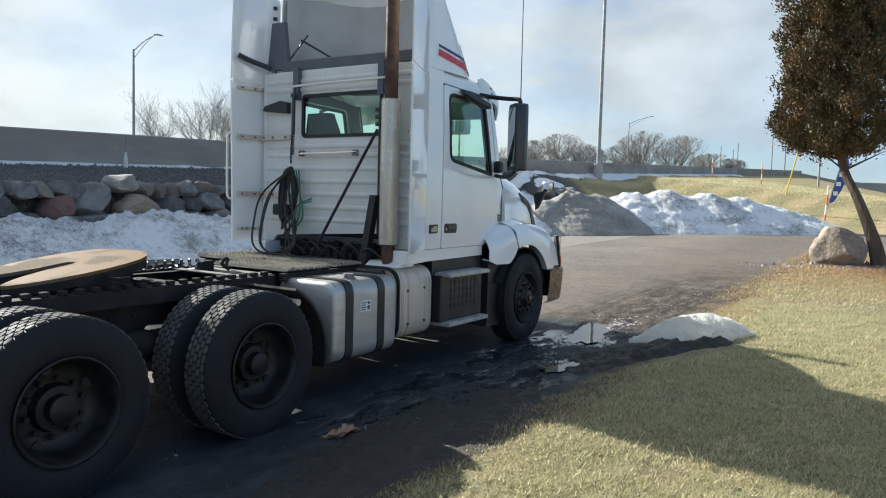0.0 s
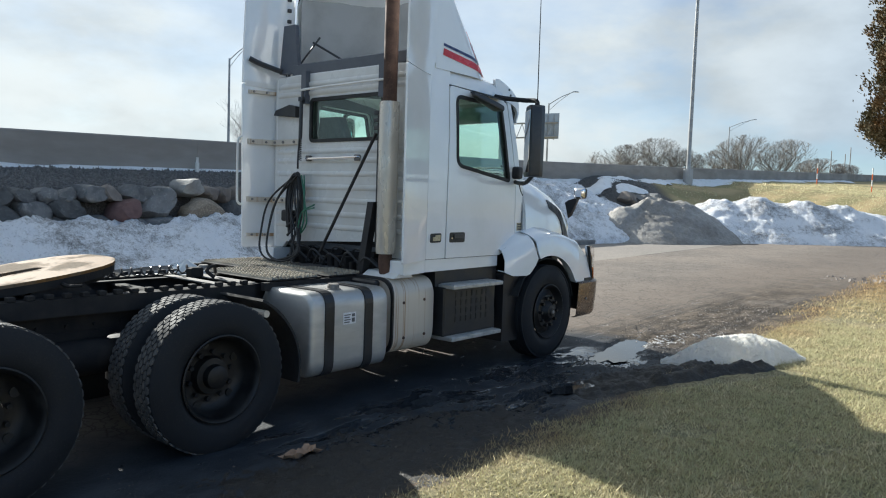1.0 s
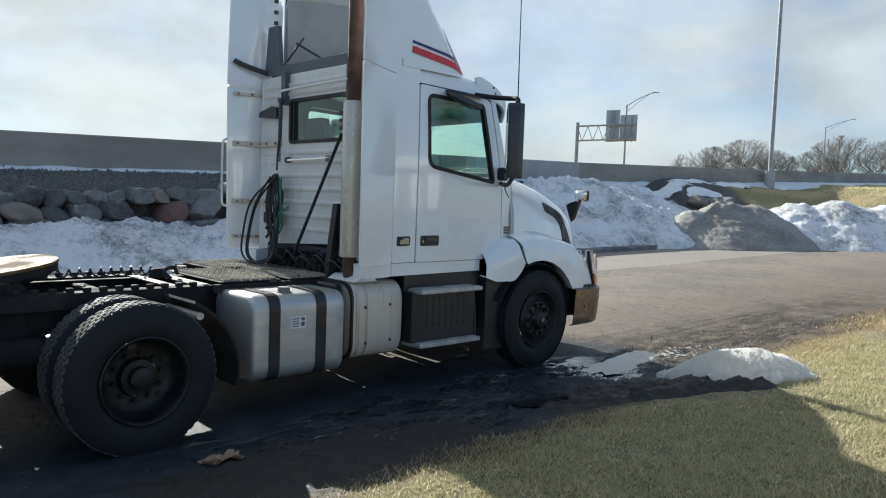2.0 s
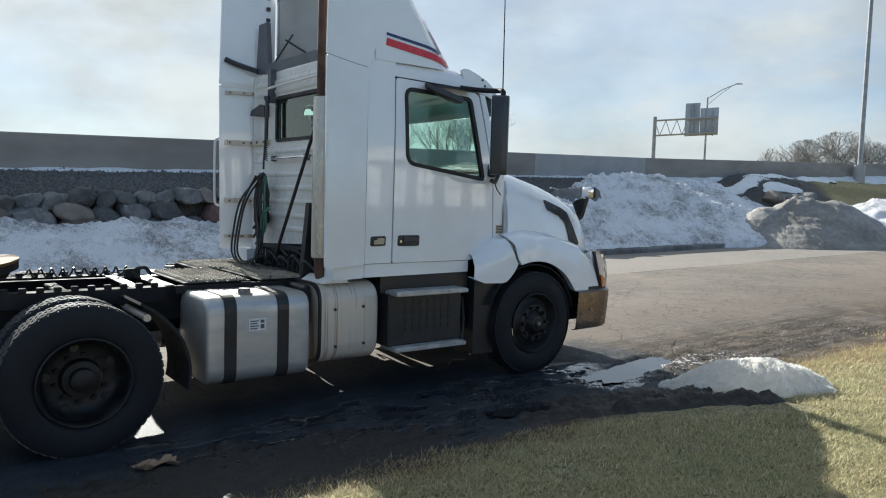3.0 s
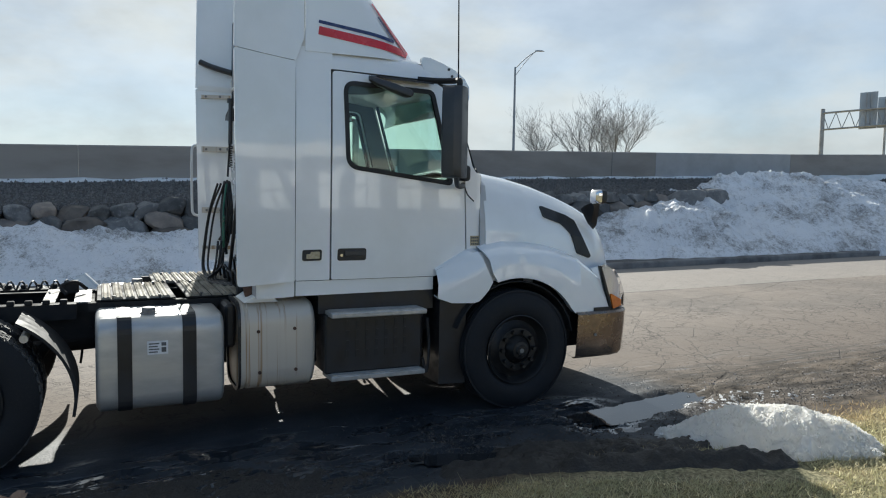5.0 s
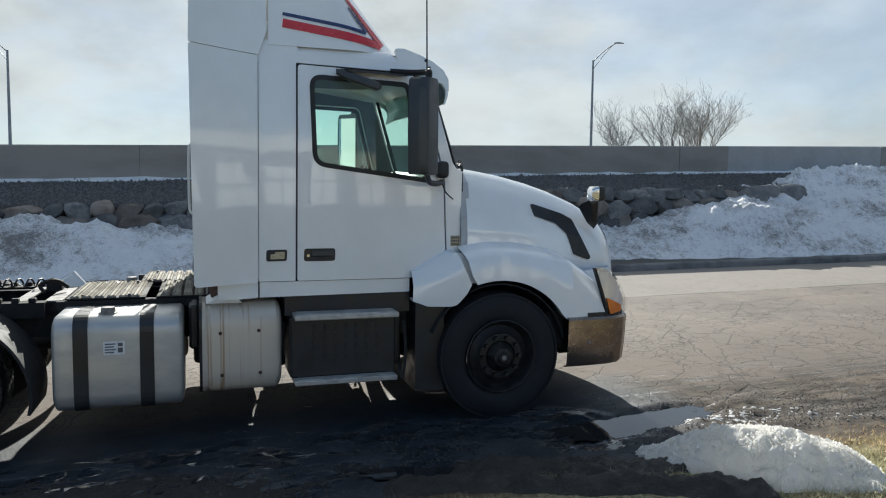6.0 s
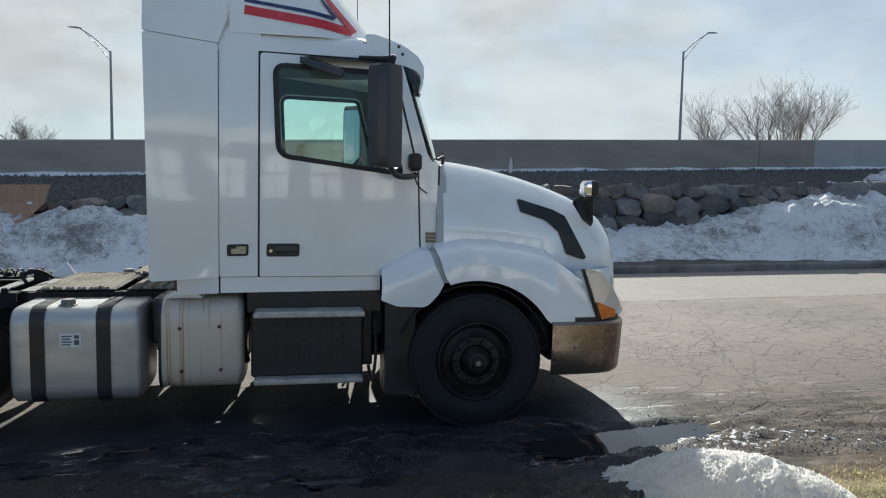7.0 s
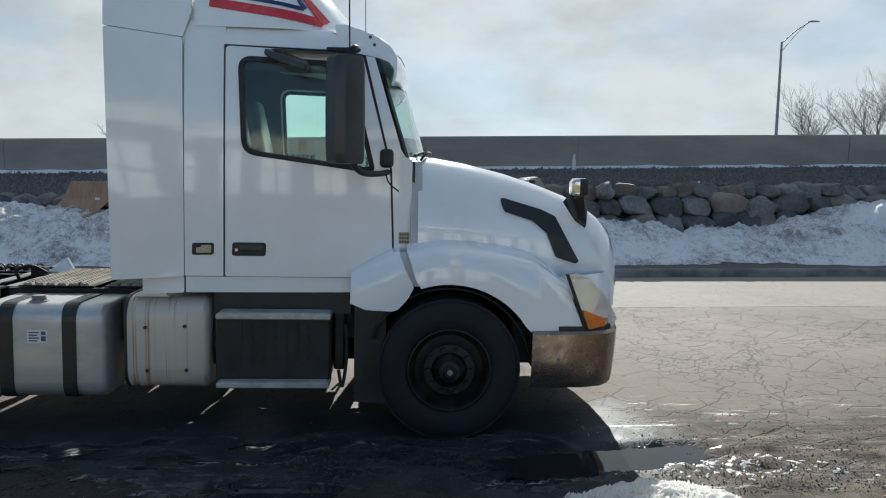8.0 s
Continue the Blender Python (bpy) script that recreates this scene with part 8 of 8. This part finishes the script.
# lawn: short dormant blades
def blades(count, xs, ys, length, width, seed, name, label, fade=0.8, verge=0.0):
    r = np.random.RandomState(seed)
    x, y = r.uniform(*xs, count), r.uniform(*ys, count)
    edge = 2.50 + 0.13 * rough(x, y * 0.2, 1.4, 0.8) + 0.35 * np.clip((x - 9.0) / 4.0, 0, 1) + 0.10 * rough(x, y, 5.0, 0.1) + verge
    bare = rough(x, y, 0.9, 3.0) * 0.5 + rough(x, y, 2.6, 1.0) * 0.5
    tuft = 0.5 + 0.5 * rough(x, y, 9.0, 0.6) * rough(x, y, 4.1, 2.2)
    ok = (y < edge) & ((bare < 0.45) | (r.rand(count) < 0.3)) & (r.rand(count) < 0.35 + 0.9 * tuft) & (y < edge - 0.8 * r.rand(count) ** 1.5)
    rim = np.minimum(np.minimum(x - xs[0], xs[1] - x), y - ys[0])
    ok &= r.rand(count) < np.clip(rim / fade, 0.02, 1)
    ok &= ~((np.abs(x - 7.45) < 1.3) & (np.abs(y - 2.66 + 0.50 * (x - 6.5)) < 0.27))
    ok &= ~((y > 2.3) & (x > 8.6) & (x < 13) & (r.rand(count) < 0.7))
    x, y = x[ok], y[ok]
    n = len(x)
    z = land(x, y)
    a = r.uniform(0, 2 * np.pi, n)
    lean = r.uniform(0.75, 1.55, n)
    ln = length * r.lognormal(0, 0.35, n) * (0.7 + 0.6 * tuft[ok])
    w = width * r.uniform(0.6, 1.3, n)
    dx, dy = np.cos(a), np.sin(a)
    tip = np.stack([x + dx * np.sin(lean) * ln, y + dy * np.sin(lean) * ln, z + np.cos(lean) * ln + 0.004], -1)
    p0 = np.stack([x - dy * w, y + dx * w, z - 0.004], -1)
    p1 = np.stack([x + dy * w, y - dx * w, z - 0.004], -1)
    verts = np.stack([p0, p1, tip], 1).reshape(-1, 3)
    faces = np.arange(3 * n).reshape(-1, 3)
    me = bpy.data.meshes.new(name)
    me.from_pydata(verts.tolist(), [], faces.tolist())
    me.materials.append(BLADES)
    return tagged(new(name, me), label, "grass", kind="stuff")


blades(400000, (1.5, 12.5), (-1.6, 2.9), 0.042, 0.0034, 3, "lawn", "short dormant straw-coloured lawn grass")
blades(130000, (12.5, 25.5), (-7.0, 3.2), 0.055, 0.0075, 4, "lawn", "short dormant lawn grass farther off")

blades(26000, (1.5, 12.5), (-1.6, 2.75), 0.060, 0.0032, 11, "grass_tufts", "longer bleached straws lying on the lawn")
blades(12000, (12.5, 25.5), (-6.0, 3.0), 0.10, 0.006, 12, "grass_tufts", "longer bleached straws farther off")

blades(150000, (-7.0, 27.0), (-9.0, 2.9), 0.05, 0.005, 13, "lawn", "short dormant lawn grass all round", 4.0)

blades(75000, (39.5, 86.0), (-9.0, 17.6), 0.09, 0.022, 17, "slope_grass", "mown straw-coloured grass on the far slope", 7.0, 30.0)

# boulder at the lawn's corner
bm = bmesh.new()
bmesh.ops.create_icosphere(bm, subdivisions=4, radius=1.0)
rb = random.Random(9)
faces_cut = [(Vector((-0.75, 0.25, 0.1)).normalized(), 0.66), (Vector((-0.45, -0.6, 0.35)).normalized(), 0.70), (Vector((-0.6, -0.1, -0.6)).normalized(), 0.72), (Vector((0.2, -0.3, 0.95)).normalized(), 0.74), (Vector((-0.3, 0.8, 0.4)).normalized(), 0.78)]
for v in bm.verts:
    for n, d in faces_cut:
        e = v.co.dot(n) - d
        if e > 0:
            v.co -= n * e * 0.92
    v.co *= 1 + 0.13 * noise.noise(v.co * 1.5 + Vector((3, 1, 7))) + 0.07 * noise.noise(v.co * 4.3) + 0.045 * noise.noise(v.co * 9)
    v.co = Vector((20.5 + v.co.x * 0.64, 1.42 + v.co.y * 0.64, 0.74 + v.co.z * 0.62))
boulder = part("boulder", bm, BOULDER, smooth=True)
tagged(boulder, "big split tan-grey boulder on a bed of pebbles", "boulder")
scatter("pebbles", "pale river pebbles round the boulder", 900, lambda r, n: (20.2 + r.normal(0, 0.55, n), 1.35 + r.normal(0, 0.75, n)), 0.035, PEBBLE, "pebbles", 8)
scatter("mulch", "brown leaf and bark litter under the cedar", 16000, lambda r, n: (20.0 + r.normal(0, 1.0, n), 0.35 + r.normal(0, 0.6, n)), 0.016, LEAFLITTER, "mulch", 9)

# cedar with a leaning trunk
TX, TY, TZ = 20.8, 0.5, float(land(20.8, 0.5))
cedar = thing("cedar_tree", (TX, TY, TZ), "browning cedar with a leaning bare trunk and dense ragged crown", "tree")
bm = bmesh.new()
axis = curve_points([(TX, TY, TZ - 0.2), (TX - 0.02, TY + 0.17, TZ + 0.6), (TX - 0.05, TY + 0.55, TZ + 1.6), (TX - 0.07, TY + 0.98, TZ + 2.6), (TX - 0.1, TY + 1.2, TZ + 4.5), (TX - 0.1, TY + 1.15, TZ + 8.5)], 5)
prev = None
for k, p in enumerate(axis):
    q = 0.18 * (1 - 0.8 * k / len(axis)) * (1.35 if k == 0 else 1.0)
    ring = []
    for s in range(12):
        t = 2 * math.pi * s / 12
        w = q * (1 + 0.14 * math.sin(3 * t + k * 0.3) + 0.07 * math.sin(7 * t))
        ring.append(bm.verts.new((p.x + w * math.cos(t), p.y + w * math.sin(t), p.z)))
    if prev:
        for s in range(12):
            bm.faces.new((prev[s], prev[(s + 1) % 12], ring[(s + 1) % 12], ring[s]))
    prev = ring
trunk = part("trunk", bm, BARK, cedar, "leaning ribbed bark trunk", smooth=True)
rc = random.Random(21)


def crown_radius(z, a):
    f = (z - (TZ + 2.7)) / 6.2
    r = 1.46 * min(1.0, (f / 0.10) ** 0.5 if f > 0 else 0) * (1 - 0.55 * max(0.0, f - 0.25)) if f > 0 else 0
    return r * (1 + 0.10 * math.sin(3 * a + z * 1.3) + 0.09 * math.sin(5 * a - z * 2.1) + 0.07 * math.sin(9 * a + z * 4.0))


bm = bmesh.new()
tips = []
for k in range(60):
    z = TZ + 2.5 + 5.6 * (k / 60)
    a = rc.uniform(0, 2 * math.pi)
    r = crown_radius(z + 0.3, a) * rc.uniform(0.7, 0.95)
    root = min(axis, key=lambda p: abs(p.z - z + 0.25))
    tip = Vector((root.x + r * math.cos(a), root.y + r * math.sin(a), z + rc.uniform(-0.1, 0.35)))
    rod(bm, root, tip, 0.035, 0.008, 5)
    tips.append((root, tip))
part("limb", bm, BARK, cedar)
verts, faces = [], []
clumps = []
while len(clumps) < 1150:
    z = TZ + 2.75 + 6.2 * rc.random()
    a = rc.uniform(0, 2 * math.pi)
    R = crown_radius(z, a)
    if R > 0.05:
        q = rc.random() ** 0.4
        clumps.append((Vector((TX - 0.09 + R * q * math.cos(a), TY + 1.12 + R * q * math.sin(a), z)), Vector((math.cos(a), math.sin(a), 0.9)).normalized(), rc.uniform(0.13, 0.27)))
for c0, out, rad in clumps:
    for _ in range(150):
        o = Vector((rc.gauss(0, 1), rc.gauss(0, 1), rc.gauss(0, 1.25))) * rad * 0.42
        d = (out + Vector((rc.uniform(-1, 1), rc.uniform(-1, 1), rc.uniform(-0.6, 1))) * 0.9).normalized()
        u, w = ring_frame(d)
        t = rc.uniform(0, math.pi)
        u = math.cos(t) * u + math.sin(t) * w
        ln, wd = rc.uniform(0.05, 0.11), rc.uniform(0.012, 0.026)
        p = c0 + o
        b = len(verts)
        verts += [tuple(p), tuple(p + d * ln * 0.5 + u * wd), tuple(p + d * ln), tuple(p + d * ln * 0.55 - u * wd)]
        faces.append((b, b + 1, b + 2, b + 3))
me = bpy.data.meshes.new("foliage")
me.from_pydata(verts, [], faces)
me.materials.append(NEEDLE)
fol = new("foliage", me)
fol.parent = cedar
fol.location = -Vector((TX, TY, TZ))
fol["label"] = "olive-brown scaly foliage sprays"

# sheet of cardboard lying against the stones
card = thing("cardboard_sheet", (0.55, 15.2, 0.9), "opened brown cardboard box lying on the snow bank", "cardboard")
bm = bmesh.new()
loft(bm, [[(0.30, 15.50, 1.78), (1.30, 15.50, 1.80)], [(0.18, 15.38, 1.40), (1.22, 15.36, 1.42)], [(0.02, 15.16, 1.12), (1.02, 15.12, 1.14)]], closed=False)
panel_ob = part("panel", thick(bm, 0.008), CARD, card)
bm = bmesh.new()
loft(bm, [[(0.02, 15.155, 1.115), (1.02, 15.115, 1.135)], [(-0.12, 14.86, 1.0), (0.86, 14.82, 1.0)]], closed=False)
part("flap", thick(bm, 0.008), CARD, card)
bm = bmesh.new()
box(bm, (0.88, 15.325, 1.37), (0.98, 15.335, 1.43))
part("sticker", bm, PAPER, panel_ob, "small white sticker")

# short pipe in front of the barrier
post = thing("vent_pipe", (12.25, 18.0, 2.2), "short pale pipe standing before the wall", "pipe")
bm = bmesh.new()
rod(bm, (12.25, 18.0, 1.9), (12.25, 18.0, 2.60), 0.055, n=12)
rod(bm, (12.25, 18.0, 2.60), (12.25, 18.0, 2.74), 0.035, n=12)
part("pipe", bm, surf("weathered_white_pipe", (0.72, 0.71, 0.68), (0.60, 0.59, 0.56), 6, 0.6, bump=0.05), post)


# crumpled scrap on the wet ground
bm = bmesh.new()
rows = []
for i in range(9):
    row = []
    for k in range(6):
        x, y = 3.90 + 0.032 * i, 3.30 + 0.026 * k
        row.append((x + 0.014 * math.sin(k * 2.1 + i), y + 0.012 * math.cos(i * 1.7), float(land(x, y)) + 0.022 + 0.016 * math.sin(i * 1.3 + k * 0.9) + 0.010 * math.cos(k * 2.3)))
    rows.append(row)
loft(bm, rows, closed=False)
tagged(part("cardboard_scrap", thick(bm, 0.003), CARD), "crumpled tan cardboard scrap on the wet ground", "litter")


# markers and poles on the far slope
def marker(x, y, h, lean, mats, label):
    z = float(land(x, y))
    th = thing("marker_post", (x, y, z), label, "marker post", "marker posts")
    n = len(mats)
    for k, m in enumerate(mats):
        bm = bmesh.new()
        a, b = k / n, (k + 1) / n
        rod(bm, (x, y - lean * a, z + h * a - 0.1 * (k == 0)), (x, y - lean * b, z + h * b), 0.045, n=8)
        part("band", bm, m, th)


marker(52.8, 6.9, 3.4, 0.75, [YELLOW], "tall yellow marker rod on the far slope")
marker(72.0, 15.8, 1.9, 0.0, [ORANGE, MARK_WHITE, ORANGE, MARK_WHITE], "orange and white banded marker post")
marker(66.0, 10.5, 1.9, 0.0, [ORANGE, MARK_WHITE, ORANGE, MARK_WHITE], "orange and white banded marker post")
marker(42.0, 3.6, 2.0, 0.1, [ORANGE, MARK_WHITE, ORANGE, MARK_WHITE], "orange and white banded marker post")
bz = float(land(45.0, 3.9))
ban = thing("feather_banner", (45.0, 3.9, bz), "leaning blue feather banner with white letter marks", "banner")
bm = bmesh.new()
rod(bm, (45.0, 3.9, bz - 0.1), (45.2, 3.1, bz + 3.5), 0.03, n=6)
part("mast", bm, GALV, ban)
bm = bmesh.new()
loft(bm, [[(45.0 + 0.2 * f, 3.9 - 0.8 * f, bz + 3.4 * f), (45.05 + 0.2 * f + w * 0.3, 3.9 - 0.8 * f - w, bz + 3.4 * f + 0.1)] for f, w in ((0.22, 0.25), (0.4, 0.42), (0.6, 0.5), (0.8, 0.42), (0.95, 0.2))], closed=False)
cloth = part("cloth", thick(bm, 0.01), BLUE_CLOTH, ban)
for f in (0.35, 0.5, 0.65, 0.8):
    bm = bmesh.new()
    box(bm, (44.93 + 0.2 * f, 3.8 - 0.8 * f, bz + 3.4 * f), (44.97 + 0.2 * f, 3.58 - 0.8 * f, bz + 3.4 * f + 0.22))
    part("banner_mark", bm, MARK_WHITE, cloth)
for k, (x, y, h) in enumerate(((150, 31.5, 5.5), (154, 30, 5.0), (148, 28, 6.0), (140, 20.8, 9.0), (132, 17.6, 9.0))):
    z = float(land(x, y))
    th = thing("utility_pole", (x, y, z), "distant thin wooden utility pole", "pole", "utility poles")
    bm = bmesh.new()
    rod(bm, (x, y, z - 0.5), (x, y, z + h), 0.09, 0.07, 8)
    part("pole_shaft", bm, TWIG, th)
sp = thing("sign_post", (38.8, -1.0, 0.7), "slim galvanised post behind the cedar", "pole")
bm = bmesh.new()
rod(bm, (38.8, -1.0, 0.4), (38.8, -1.0, 5.0), 0.10, n=10)
part("pole_shaft", bm, GALV, sp)

# long low unseen building behind the lawn, facing the lot, added for reflections
DARK_CLAD = surf("brown_brick_cladding", (0.11, 0.085, 0.07), (0.075, 0.06, 0.052), 0.6, 0.9, bump=0.1)
PALE_FASCIA = surf("pale_fascia", (0.78, 0.76, 0.71), (0.68, 0.66, 0.62), 0.5, 0.7, bump=0.0)
# white panes stand in for bright glass, mirrored in the truck's paint
BRIGHT_PANE = surf("bright_window_pane", (0.86, 0.85, 0.82), (0.78, 0.77, 0.74), 0.7, 0.6, bump=0.0)
hall = thing("low_building", (6.0, -27.0, 0.1), "unseen long low dark brick building with bright panes and pale fascia", "building")
bm = bmesh.new()
box(bm, (-24, -27.0, -0.3), (40, -33.0, 4.3))
part("wall", bm, DARK_CLAD, hall)
bm = bmesh.new()
box(bm, (-24.4, -26.5, 4.3), (40.4, -33.4, 5.0), 0.03)
part("fascia", bm, PALE_FASCIA, hall, "pale roof fascia")
bm = bmesh.new()
box(bm, (-24.2, -26.8, 5.0), (40.2, -33.2, 5.2), 0.03)
part("roof", bm, SIGNBACK, hall)
for k in range(20):
    x = -22.5 + 3.1 * k
    win = None
    for dx in (0.0, 0.95):
        for dz in (0.0, 1.25):
            bm = bmesh.new()
            box(bm, (x + dx, -26.95, 1.2 + dz), (x + dx + 0.8, -27.0, 2.3 + dz))
            if win is None:
                win = part("window", bm, BRIGHT_PANE, hall, "window with white panes that stand in for bright glass")
            else:
                part("pane", bm, BRIGHT_PANE, win)
